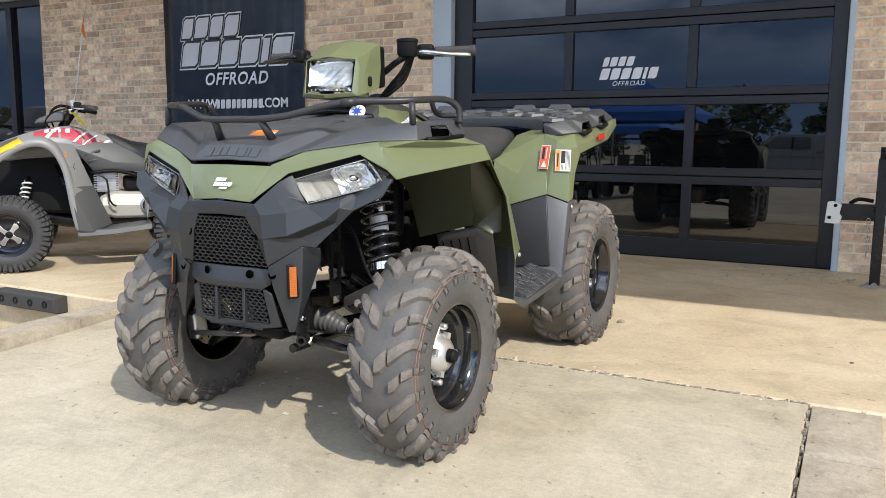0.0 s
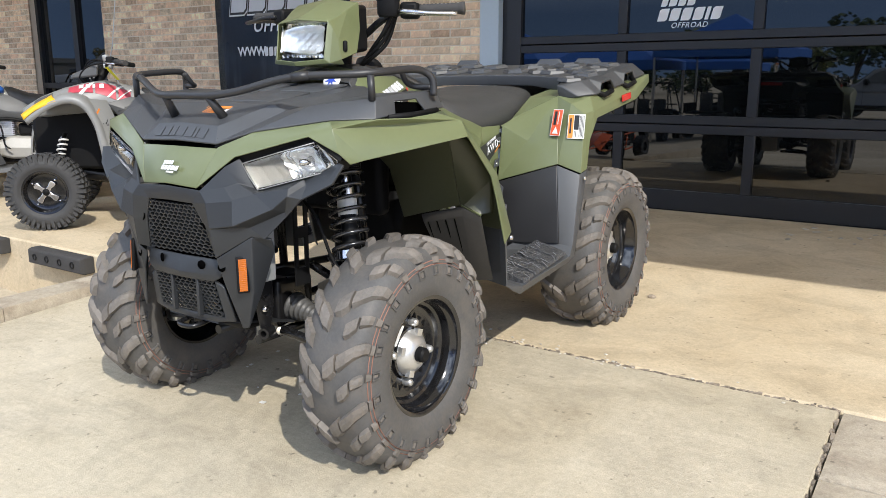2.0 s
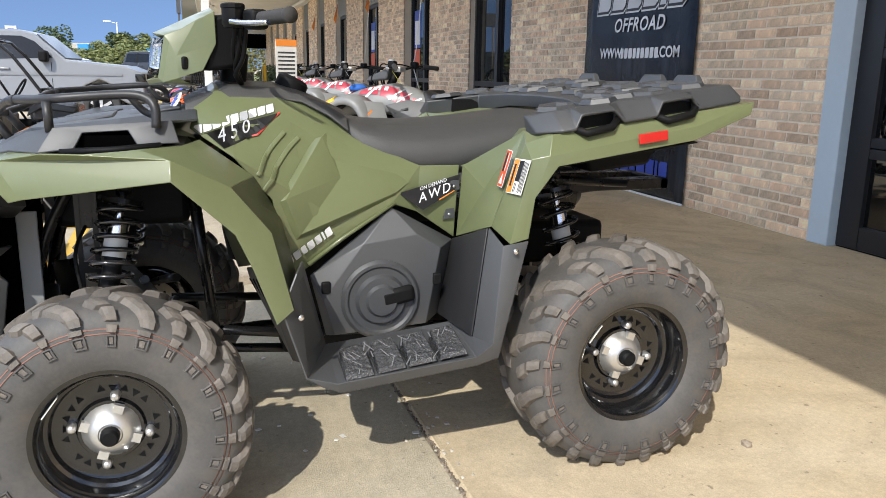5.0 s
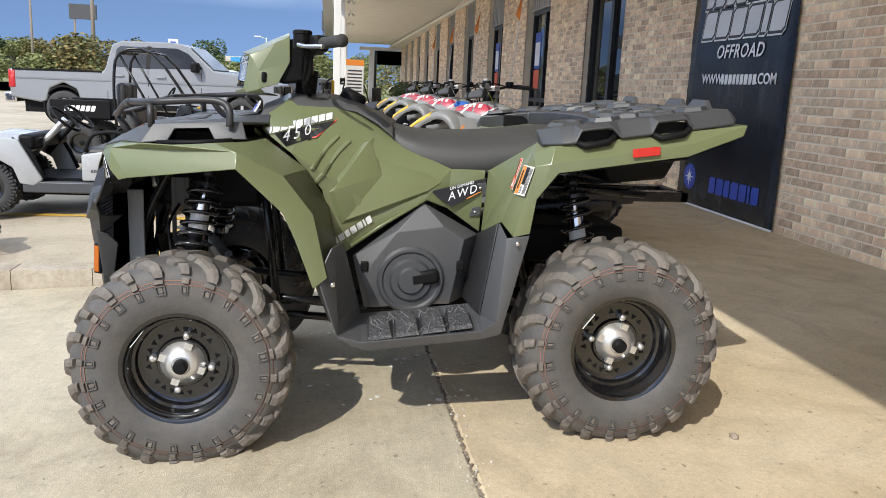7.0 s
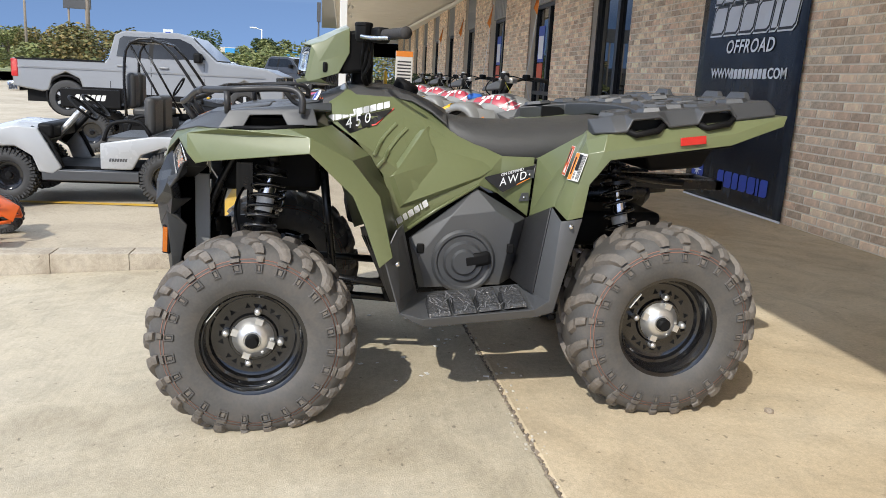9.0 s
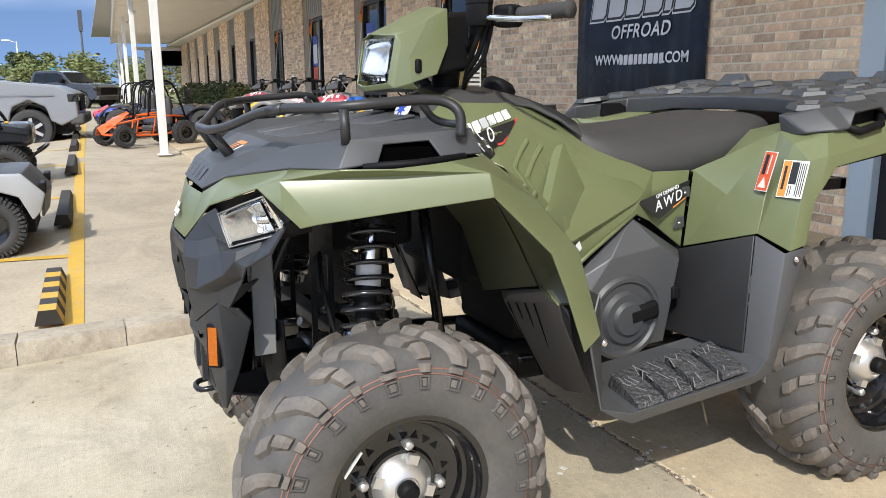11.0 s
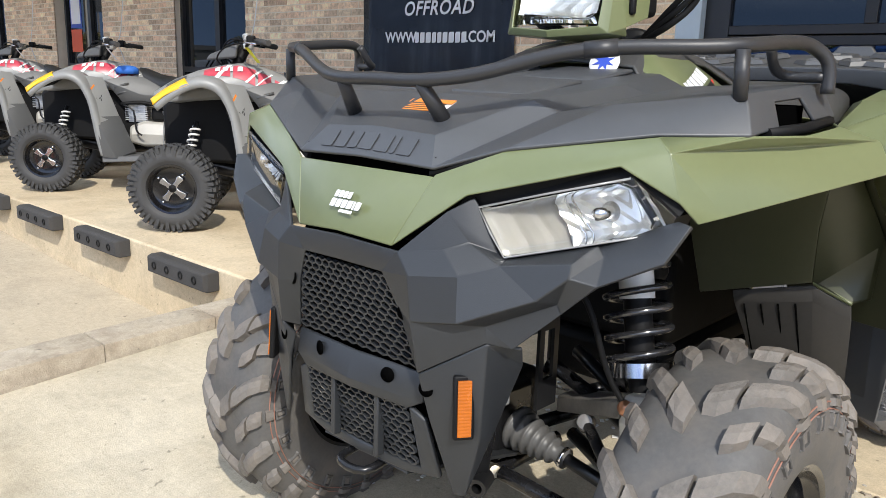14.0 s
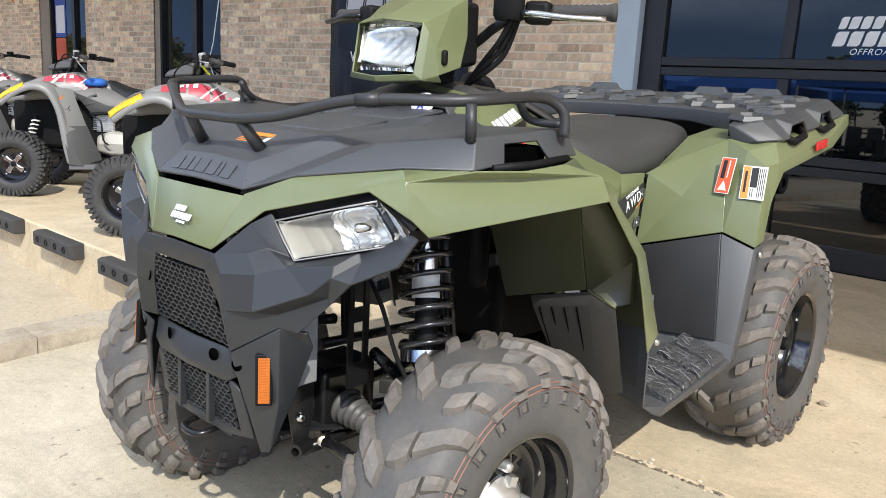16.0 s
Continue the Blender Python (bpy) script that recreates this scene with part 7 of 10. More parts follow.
part("rear_gearcase", loft([[(-0.09, 0.54, 0.25), (0.09, 0.54, 0.25), (0.09, 0.54, 0.42), (-0.09, 0.54, 0.42)], [(-0.08, 0.74, 0.25), (0.08, 0.74, 0.25), (0.08, 0.74, 0.40), (-0.08, 0.74, 0.40)]], smooth=False), M_ALU, atv, "grey cast rear gearcase", bevel=0.015)
part("exhaust", lathe([(0.0, -0.18), (0.06, -0.18), (0.075, -0.15), (0.075, 0.15), (0.05, 0.18), (0.02, 0.18), (0.02, 0.26), (0.016, 0.26), (0.016, 0.18)], (-0.27, 0.72, 0.62), (0, 1, 0.1), 20), M_STEEL, atv, "black exhaust silencer", smooth=30)


def coil_spring(p0, p1, R, r, turns, n=14):
    p0, p1 = Vector(p0), Vector(p1)
    d = (p1 - p0)
    a, b = ring_frame(d)
    pts = []
    for k in range(int(turns * n) + 1):
        t = k / (turns * n)
        ang = 2 * math.pi * k / n
        pts.append(p0 + d * t + R * (math.cos(ang) * a + math.sin(ang) * b))
    return tube(pts, r, 7)


for s in (1, -1):
    for (top, bot, lab) in (((0.262 * s, -0.600, 0.765), (0.345 * s, -0.660, 0.440), "front"), ((0.225 * s, 0.560, 0.765), (0.300 * s, 0.620, 0.360), "rear")):
        t_, b_ = Vector(top), Vector(bot)
        d = b_ - t_
        sh = part("shock_absorber", tube([t_, t_ + d * 0.40], 0.011, 12), M_CHROME, atv, "bright shock absorber with black coil spring")
        part("shock_body", lathe([(0.0, 0.0), (0.025, 0.0), (0.026, d.length * 0.24), (0.0, d.length * 0.25)], t_ + d * 0.25, d, 18), M_CHROME, sh, "polished damper body", smooth=30)
        part("damper_label", lathe([(0.0275, 0.0), (0.0275, 0.045)], t_ + d * 0.38, d, 18), M_LABEL, sh, "white wrapped label")
        part("damper_boot", lathe([(0.0, 0.0), (0.022, 0.0), (0.023, d.length * 0.30), (0.018, d.length * 0.46), (0.0, d.length * 0.46)], t_ + d * 0.50, d, 16), M_BLACK, sh, smooth=30)
        part("spring_seat", lathe([(0.0, 0.0), (0.048, 0.0), (0.048, 0.012), (0.0, 0.012)], t_ + d * 0.10, d, 18), M_STEEL, sh, smooth=30)
        part("adjuster", lathe([(0.028, 0.0), (0.050, 0.0), (0.050, 0.022), (0.028, 0.022)], t_ + d * 0.80, d, 18), M_CHROME, sh, smooth=30)
        part("spring", coil_spring(t_ + d * 0.10, t_ + d * 0.81, 0.049, 0.0060, 7.4, 20), M_COIL, sh, "black coil spring")
        for q in (0.0, 1.0):
            part("shock_eye", lathe([(0.012, -0.018), (0.022, -0.018), (0.022, 0.018), (0.012, 0.018)], t_ + d * q, (0, 1, 0), 14, close=True), M_STEEL, sh)
    # arms, drive shaft with boot, tie rod
    for (v0, v1, hub, z1, nm) in ((-0.72, -0.50, HUBF, -0.03, "front_arm"), (0.50, 0.78, HUBR, -0.05, "rear_arm")):
        for (zin, zo) in ((0.262, -0.085), (0.430, 0.06)):
            tip = (0.385 * s, hub[1], hub[2] + zo)
            v0_, v1_ = (v0, v1) if zin < 0.3 or hub is HUBR else (v0 + 0.13, v1)
            bm = tube([(0.12 * s, v0_, zin), (0.30 * s, (v0_ + hub[1]) / 2, (zin + tip[2]) / 2 + 0.005), tip], 0.013, 8, curve=3)
            tube([(0.12 * s, v1, zin), (0.30 * s, (v1 + hub[1]) / 2, (zin + tip[2]) / 2 + 0.005), tip], 0.013, 8, bm, curve=3)
            part(nm, bm, M_STEEL, atv, "black tubular suspension arm")
        a0, a1 = Vector((0.045 * s, hub[1] + 0.005, 0.318)), Vector((0.39 * s, hub[1], hub[2]))
        sh = part("drive_shaft", tube([a0, a1], 0.012, 10), M_STEEL, atv, "drive shaft with ribbed rubber boot")
        d = (a1 - a0)
        prof = [(0.0, 0.0), (0.040, 0.0)]
        for k in range(6):
            rr_ = 0.043 - 0.0036 * k
            prof += [(rr_, 0.006 + 0.016 * k), (rr_ - 0.002, 0.0105 + 0.016 * k), (rr_ - 0.011, 0.014 + 0.016 * k)]
        prof += [(0.018, 0.108), (0.018, 0.118), (0.0, 0.118)]
        part("boot", lathe(prof, a0 + d * 0.12, d, 18), M_BOOT, sh, "ribbed grey rubber boot")
        part("boot_clamp", lathe([(0.0185, 0.109), (0.0195, 0.109), (0.0195, 0.116), (0.0185, 0.116)], a0 + d * 0.12, d, 18, close=True), M_CHROME, sh)
    kn = part("knuckle", loft([[(0.330 * s, -0.690, 0.300), (0.380 * s, -0.680, 0.300), (0.380 * s, -0.625, 0.300), (0.340 * s, -0.630, 0.300)], [(0.325 * s, -0.700, 0.420), (0.372 * s, -0.705, 0.420), (0.376 * s, -0.640, 0.420), (0.335 * s, -0.640, 0.420)], [(0.328 * s, -0.692, 0.462), (0.364 * s, -0.695, 0.468), (0.366 * s, -0.645, 0.468), (0.332 * s, -0.645, 0.462)]], smooth=False), M_CASTING, atv, "pale cast steering knuckle", bevel=0.006)
    part("bolt", lathe([(0.0, 0.012), (0.008, 0.012), (0.012, 0.008), (0.013, 0.0)], (0.338 * s, -0.698, 0.445), (-0.25 * s, -0.95, 0.1), 10), M_COPPER, kn, "copper-coloured bolt head")
    part("arm_plate", loft([[(0.140 * s, -0.590, 0.372), (0.140 * s, -0.540, 0.372), (0.140 * s, -0.540, 0.340), (0.140 * s, -0.590, 0.340)], [(0.330 * s, -0.702, 0.456), (0.330 * s, -0.655, 0.456), (0.330 * s, -0.655, 0.424), (0.330 * s, -0.702, 0.424)]], smooth=False), M_ARMDUST, atv, "dusty flat suspension arm", bevel=0.004)
    lk = part("sway_link", tube([(0.235 * s, -0.640, 0.368), (0.325 * s, -0.720, 0.352)], 0.010, 8), M_STEEL, atv, "black sway-bar link")
    part("ball_joint", lathe([(0.0, -0.018), (0.013, -0.016), (0.017, 0.0), (0.013, 0.016), (0.0, 0.018)], (0.235 * s, -0.640, 0.368), (0.3, -0.8, 0.4), 12), M_GALV, lk, "bare metal ball joint", smooth=30)
    part("tie_rod", tube([(0.085 * s, -0.700, 0.246), (0.405 * s, -0.705, 0.215)], 0.0095, 8), M_GALV, atv, "worn grey tie rod")
    part("rod_end", lathe([(0.0, -0.016), (0.012, -0.014), (0.014, 0.0), (0.011, 0.016), (0.0, 0.018)], (0.091 * s, -0.702, 0.246), (0.6 * s, -0.5, 0.3), 12), M_DISC, atv, smooth=30)
    part("frame_tube", tube([(0.155 * s, -0.86, 0.40), (0.165 * s, -0.80, 0.62), (0.17 * s, -0.72, 0.78)], 0.014, 8, curve=4), M_STEEL, atv, "black frame tube")
    br = part("frame_bracket", boxes((0.188 * s - 0.003, 0.188 * s + 0.003, -0.725, -0.712, 0.40, 0.74), (0.188 * s - 0.003, 0.188 * s + 0.003, -0.685, -0.672, 0.40, 0.74), (0.188 * s - 0.003, 0.188 * s + 0.003, -0.713, -0.684, 0.40, 0.45),
              (0.188 * s - 0.003, 0.188 * s + 0.003, -0.713, -0.684, 0.535, 0.565), (0.188 * s - 0.003, 0.188 * s + 0.003, -0.713, -0.684, 0.65, 0.74)), M_STEEL, atv, "black slotted frame bracket")
    fp = part("frame_plate", facets(dict(a=(0.118 * s, -0.84, 0.50), b=(0.150 * s, -0.78, 0.50), c=(0.150 * s, -0.775, 0.36), d=(0.142 * s, -0.785, 0.272), e=(0.128 * s, -0.805, 0.272), f=(0.122 * s, -0.82, 0.36)), [("a", "f", "c", "b"), ("f", "e", "d", "c")]), M_STEEL, atv, "black folded bracket plate", thick=0.006, bevel=0.003)
    for z_ in (0.345, 0.455):
        part("bolt", lathe([(0.0, 0.010), (0.006, 0.010), (0.009, 0.006), (0.010, 0.0)], (0.139 * s, -0.799, z_), (0.82 * s, -0.55, 0.0), 10), M_CHROME if z_ < 0.4 else M_STEEL, fp, "bright bolt head")
    part("pivot_sleeve", lathe([(0.009, -0.022), (0.016, -0.022), (0.016, 0.022), (0.009, 0.022)], (0.140 * s, -0.797, 0.279), (0.35 * s, -0.9, 0.0), 16, close=True), M_STEEL, atv, smooth=30)
    part("fascia_stay", boxes((0.196 * s - 0.004, 0.196 * s + 0.004, -0.856, -0.808, 0.44, 0.70)), M_QGREY, atv, "pale grey flat stay behind the bumper", bevel=0.003)
    for (p0_, p1_) in (((0.085, -0.78, 0.24), (0.085, -0.50, 0.24)), ((0.15, -0.52, 0.36), (0.19, -0.20, 0.33)), ((0.19, -0.20, 0.33), (0.19, 0.80, 0.30)), ((0.05, -0.56, 0.27), (0.12, -0.20, 0.262)), ((0.16, -0.45, 0.80), (0.19, -0.40, 0.34)), ((0.15, 0.35, 0.75), (0.16, 0.85, 0.72)), ((0.16, 0.36, 0.74), (0.18, 0.45, 0.33))):
        part("frame_tube", tube([(p0_[0] * s, p0_[1], p0_[2]), (p1_[0] * s, p1_[1], p1_[2])], 0.014, 8), M_STEEL, atv)
    part("brake_hose", tube([(0.18 * s, -0.70, 0.66), (0.27 * s, -0.72, 0.60), (0.31 * s, -0.70, 0.48), (0.39 * s, -0.68, 0.38)], 0.005, 6, curve=6), M_BLACK, atv)

# ---- the row of smaller quads on the walk ----
def small_wheel(parent, at, R, W, rim, side, steer=0.0, bright=True):
    """Block-tread tyre on a black rim with a bright four-armed centre; side: +1 or -1, outwards along x."""
    half = [(0.0, R - 0.010), (0.28, R - 0.013), (0.41, R - 0.028), (0.48, R - 0.055), (0.5, R - 0.085), (0.47, rim + 0.018), (0.42, rim)]
    prof = [(r, -s * W) for s, r in half[::-1]] + [(r, s * W) for s, r in half[1:]]
    bm = lathe(prof, n=40)
    n = 22
    for i in range(n):
        for sg in (1, -1):
            a = 2 * math.pi * (i + (0.5 if sg < 0 else 0)) / n
            m = Matrix.Rotation(a, 4, "X")
            box(bm, *sorted((sg * 0.20 * W, sg * 0.43 * W)), -0.012, 0.012, R - 0.035, R - 0.003, m)
            box(bm, *sorted((sg * 0.42 * W, sg * 0.500 * W)), -0.009, 0.009, R - 0.062, R - 0.022, m)
            m2 = Matrix.Rotation(a + math.pi / n, 4, "X")
            box(bm, *sorted((sg * 0.02 * W, sg * 0.19 * W)), -0.012, 0.012, R - 0.025, R, m2)
            box(bm, *sorted((sg * 0.30 * W, sg * 0.47 * W)), -0.009, 0.009, R - 0.045, R - 0.012, m2)
    rimo = part("wheel", lathe([(rim, -0.42 * W), (rim + 0.008, 0.40 * W), (rim + 0.003, 0.44 * W), (rim - 0.008, 0.43 * W), (rim - 0.014, 0.26 * W), (rim - 0.022, 0.18 * W), (rim - 0.05, 0.15 * W), (0.03, 0.17 * W), (0.0, 0.18 * W)], n=32), M_RIM, parent, "small wheel with black rim", smooth=30)
    rimo.matrix_basis = pose(*at, 25 * side, 0, (0 if side > 0 else 180) + steer)
    part("tyre", bm, M_QTYRE, rimo, "black block-tread tyre")
    if not bright:
        part("hub_cap", lathe([(0.0, 0.30 * W), (0.028, 0.29 * W), (0.034, 0.16 * W)], n=14), M_BLACK, rimo, smooth=30)
        return rimo
    bm = bmesh.new()
    for k in range(4):
        m = Matrix.Rotation(k * math.pi / 2 + 0.5, 4, "X") @ pose(0.19 * W, 0, 0) @ Matrix(((0, 0, 1, 0), (1, 0, 0, 0), (0, 1, 0, 0), (0, 0, 0, 1)))
        prism([(-0.017, 0.012), (0.017, 0.012), (0.014, 0.040), (0.022, 0.072), (0.014, 0.082), (-0.014, 0.082), (-0.022, 0.072), (-0.014, 0.040)], 0.016, m, bm)
    part("spoke_cap", bm, M_CHROME, rimo, "bright four-armed hub cap", bevel=0.004)
    part("cap_centre", lathe([(0.022, 0.19 * W), (0.022, 0.19 * W + 0.018), (0.0, 0.19 * W + 0.018)], n=14), M_BLACK, rimo)
    for k in range(4):
        a = k * math.pi / 2 + 0.5
        part("lug_nut", lathe([(0.008, 0.0), (0.008, 0.014), (0.005, 0.018), (0.0, 0.018)], (0.17 * W, -0.096 * math.sin(a), 0.096 * math.cos(a)), n=8), M_CHROME, rimo)
    return rimo


def skin(sections, n=4, bm=None):
    """A smooth sheet through rows of points; every row has as many points as the first."""
    bm = bm or bmesh.new()
    cols = [smooth_path([row[k] for row in sections], n) for k in range(len(sections[0]))]
    vs = [[bm.verts.new(p) for p in col] for col in cols]
    for c0, c1 in zip(vs, vs[1:]):
        for k in range(len(c0) - 1):
            bm.faces.new((c0[k], c0[k + 1], c1[k + 1], c1[k])).smooth = True
    return bm


TANK = [(-0.70, 0.070, 0.765, 0.70), (-0.58, 0.150, 0.840, 0.72), (-0.44, 0.200, 0.895, 0.74), (-0.30, 0.205, 0.930, 0.75), (-0.19, 0.185, 0.945, 0.75), (-0.05, 0.160, 0.915, 0.73), (0.09, 0.150, 0.865, 0.71), (0.20, 0.150, 0.815, 0.69)]


def tank_point(v, ang, off=0.0):
    """A point on the small quad's tank; ang runs from 0 at its side to 180 degrees over the top."""
    i = max(0, min(len(TANK) - 2, sum(1 for t in TANK if t[0] <= v) - 1))
    f = (v - TANK[i][0]) / (TANK[i + 1][0] - TANK[i][0])
    hw, zt, zl = (TANK[i][k] + (TANK[i + 1][k] - TANK[i][k]) * f for k in (1, 2, 3))
    c, s = math.cos(radians(ang)), math.sin(radians(ang))
    return Vector(((hw + off) * math.copysign(abs(c) ** 0.75, c), v, zl + (zt - zl + off) * abs(s) ** 0.75))


def tank_patch(v0, v1, lo0, lo1, hi0, hi1, s, off, n=7, m=5):
    """A printed patch on the tank between two slanting edges."""
    bm = bmesh.new()
    g = []
    for j in range(m + 1):
        row = []
        for i in range(n + 1):
            f, h = i / n, j / m
            lo, hi = lo0 + (lo1 - lo0) * f, hi0 + (hi1 - hi0) * f
            p = tank_point(v0 + (v1 - v0) * f, lo + (hi - lo) * h, off)
            row.append(bm.verts.new((p.x * s, p.y, p.z)))
        g.append(row)
    for j in range(m):
        for i in range(n):
            bm.faces.new((g[j][i], g[j][i + 1], g[j + 1][i + 1], g[j + 1][i])).smooth = True
    return bm


def youth_quad(at, turn, tag_mat, rag):
    q = thing("small_quad", "grey youth quad with red graphics and yellow fender tips", "quad bike", "row of small quads", at, turn)
    HV, HZ = -0.55, 0.245
    for s in (1, -1):
        small_wheel(q, (0.375 * s, HV, HZ), 0.247, 0.175, 0.136, s, -5)
        small_wheel(q, (0.360 * s, 0.55, HZ), 0.245, 0.215, 0.118, s)
        # front fender: an arch over the wheel that runs down to the footboard
        arch = [(-0.640, 0.715, 0.375, 0.440), (-0.56, 0.775, 0.340, 0.455), (-0.46, 0.830, 0.300, 0.465), (-0.36, 0.852, 0.270, 0.470), (-0.27, 0.815, 0.255, 0.470), (-0.205, 0.700, 0.260, 0.465), (-0.170, 0.560, 0.265, 0.460), (-0.145, 0.420, 0.265, 0.455), (-0.120, 0.250, 0.265, 0.450)]
        rows = []
        for v, z, ui, uo in arch:
            d = Vector((HV + 0.12 - v, 0.36 - z)).normalized()
            rows.append([(ui * s, v - d.x * 0.012, z - d.y * 0.012), ((ui * 0.45 + uo * 0.55) * s, v - d.x * 0.016, z - d.y * 0.016), ((uo - 0.018) * s, v, z), (uo * s, v + d.x * 0.018, z + d.y * 0.018), ((uo - 0.004) * s, v + d.x * 0.052, z + d.y * 0.052)])
        fen = part("front_fender", skin(rows), M_QGREY, q, "grey arched front fender", thick=0.004, smooth="all")
        tip = [rows[k][:3] + [rows[k][3]] for k in range(3)]
        tip = [[Vector(p) + Vector((0, -0.002, 0.004)) for p in r] for r in tip]
        tip[2] = [tip[2][k] + Vector((0, -0.02 + 0.015 * k, 0)) for k in range(4)]
        part("fender_tip", skin(tip), M_QYEL, fen, "yellow fender tip", thick=0.003, smooth="all", offset=1.0)
        # added black sheet for the shade in the open wheel well
        lin = [[(0.15 * s, r[0][1] + 0.02, r[0][2] - 0.03), (0.40 * s, r[0][1] + 0.02, r[0][2] - 0.045)] for r in rows[1:6]]
        part("fender_liner", skin(lin, 2), M_BLACK, q, "black sheet standing for the shade under the fender", thick=0.004)
        # flank behind the arch, with its small print, and the dark leg below
        A, B_, C, D, E_ = (0.445 * s, -0.345, 0.842), (0.285 * s, -0.16, 0.815), (0.315 * s, -0.055, 0.545), (0.440 * s, -0.160, 0.500), (0.452 * s, -0.215, 0.690)
        fl = part("fender_flank", facets(dict(a=A, b=B_, c=C, d=D, e=E_), [("a", "b", "e"), ("b", "c", "d", "e")]), M_QGREY, q, "grey flank with small print", thick=0.004, bevel=0.003)
        fm = plane_at(((E_[0] + B_[0]) / 2, (E_[1] + B_[1]) / 2, 0.715), (Vector(B_) - Vector(E_)) * s, Vector((0.0, -0.10, 0.30)))
        off = 0.004 if s > 0 else 0.004
        bm = bmesh.new()
        for k in range(4):
            prism([(-0.040, 0.02 - 0.022 * k), (0.012, 0.02 - 0.022 * k), (0.012, 0.032 - 0.022 * k), (-0.040, 0.032 - 0.022 * k)], 0.002, fm @ pose(0.01, 0.02, off), bm)
        part("flank_print", bm, M_ORANGE, fl, "small orange print bars")
        bm = bmesh.new()
        for k in range(9):
            for c_ in range(3):
                x_, y_ = -0.046 + 0.026 * c_ + 0.002 * k, -0.050 - 0.017 * k
                prism([(x_, y_), (x_ + 0.019, y_), (x_ + 0.019, y_ + 0.009), (x_, y_ + 0.009)], 0.002, fm @ pose(0.014, 0.02, off), bm)
        part("flank_print", bm, M_BAR, fl, "small dark print bars")
        part("fender_leg", facets(dict(a=(0.452 * s, -0.195, 0.545), b=(0.315 * s, -0.052, 0.545), c=(0.330 * s, 0.055, 0.290), d=(0.452 * s, -0.060, 0.250), e=(0.456 * s, -0.150, 0.255)), [("a", "b", "d"), ("b", "c", "d"), ("a", "d", "e")]), M_QDGREY, q, "dark grey fender leg", thick=0.005, bevel=0.004)
        part("footboard", loft([[(0.20 * s, v, z), (0.44 * s, v, z - 0.004), (0.45 * s, v, z - 0.045), (0.20 * s, v, z - 0.045)] for v, z in ((-0.16, 0.262), (0.05, 0.270), (0.30, 0.300))], smooth=False), M_QDGREY, q, bevel=0.006)
        # rear fender
        rear = [(0.26, 0.36, 0.30, 0.45), (0.28, 0.52, 0.24, 0.47), (0.33, 0.66, 0.20, 0.475), (0.44, 0.735, 0.18, 0.48), (0.60, 0.765, 0.17, 0.48), (0.76, 0.775, 0.17, 0.46), (0.84, 0.760, 0.18, 0.42)]
        rows = [[(ui * s, v, z + 0.015), ((uo - 0.03) * s, v, z + 0.008), (uo * s, v + 0.006, z - 0.012), (uo * s, v + 0.010, z - 0.045)] for v, z, ui, uo in rear]
        part("rear_fender", skin(rows), M_QGREY, q, "grey rear fender", thick=0.004, smooth="all")
        # ribbed dark side panel below tank and seat
        bm = facets(dict(a=(0.232 * s, -0.165, 0.795), b=(0.188 * s, -0.02, 0.835), c=(0.170 * s, 0.10, 0.825), d=(0.185 * s, 0.35, 0.685), e=(0.200 * s, 0.26, 0.635), f=(0.215 * s, -0.05, 0.640), g=(0.222 * s, 0.08, 0.700)), [("a", "b", "g"), ("b", "c", "g"), ("c", "d", "g"), ("d", "e", "g"), ("e", "f", "g"), ("f", "a", "g")])
        sp = part("side_panel", bm, M_QDGREY, q, "dark grey moulded side panel", bevel=0.004, thick=0.005)
        for k in range(2):
            part("panel_rib", loft([[(0.226 * s, -0.10 + 0.02 * k, 0.755 - 0.045 * k), (0.232 * s, -0.10 + 0.02 * k, 0.742 - 0.045 * k), (0.222 * s, -0.10 + 0.02 * k, 0.735 - 0.045 * k)], [(0.216 * s, 0.0 + 0.02 * k, 0.785 - 0.045 * k), (0.222 * s, 0.0 + 0.02 * k, 0.775 - 0.045 * k), (0.214 * s, 0.0 + 0.02 * k, 0.765 - 0.045 * k)]]), M_QDGREY, sp)
        part("brace", tube([(0.22 * s, -0.06, 0.625), (0.215 * s, 0.08, 0.640), (0.205 * s, 0.22, 0.61), (0.195 * s, 0.34, 0.56)], 0.013, 8, curve=3), M_BLACK, q)
        part("shift_rod", tube([(0.235 * s, -0.04, 0.62), (0.245 * s, 0.03, 0.58), (0.25 * s, 0.045, 0.44), (0.25 * s, 0.085, 0.40)], 0.007, 6, curve=3), M_STEEL, q)
        t_, b_ = Vector((0.20 * s, -0.44, 0.60)), Vector((0.28 * s, -0.50, 0.36))
        sh = part("shock", tube([t_, b_], 0.016, 8), M_STEEL, q)
        part("spring", coil_spring(t_ + (b_ - t_) * 0.10, t_ + (b_ - t_) * 0.85, 0.026, 0.0065, 6, 10), M_LABEL, sh, "white coil spring")
        for v in (-0.66, -0.44):
            part("front_arm", tube([(0.08 * s, v, 0.33), (0.31 * s, HV, 0.25)], 0.011, 6), M_STEEL, q)
        part("brace", tube([(0.10 * s, -0.30, 0.72), (0.22 * s, -0.18, 0.44), (0.26 * s, -0.10, 0.30)], 0.010, 6), M_STEEL, q)
    rings = []
    for k in range(29):
        v = -0.70 + 0.90 * k / 28
        ring = [tank_point(v, 180 * j / 14) for j in range(15)]
        rings.append(ring + [Vector((ring[-1].x * 0.8, v, ring[-1].z - 0.02)), Vector((ring[0].x * 0.8, v, ring[0].z - 0.02))])
    tk = part("tank", loft(rings), M_QGREY, q, "grey tank and nose cover", smooth="all")
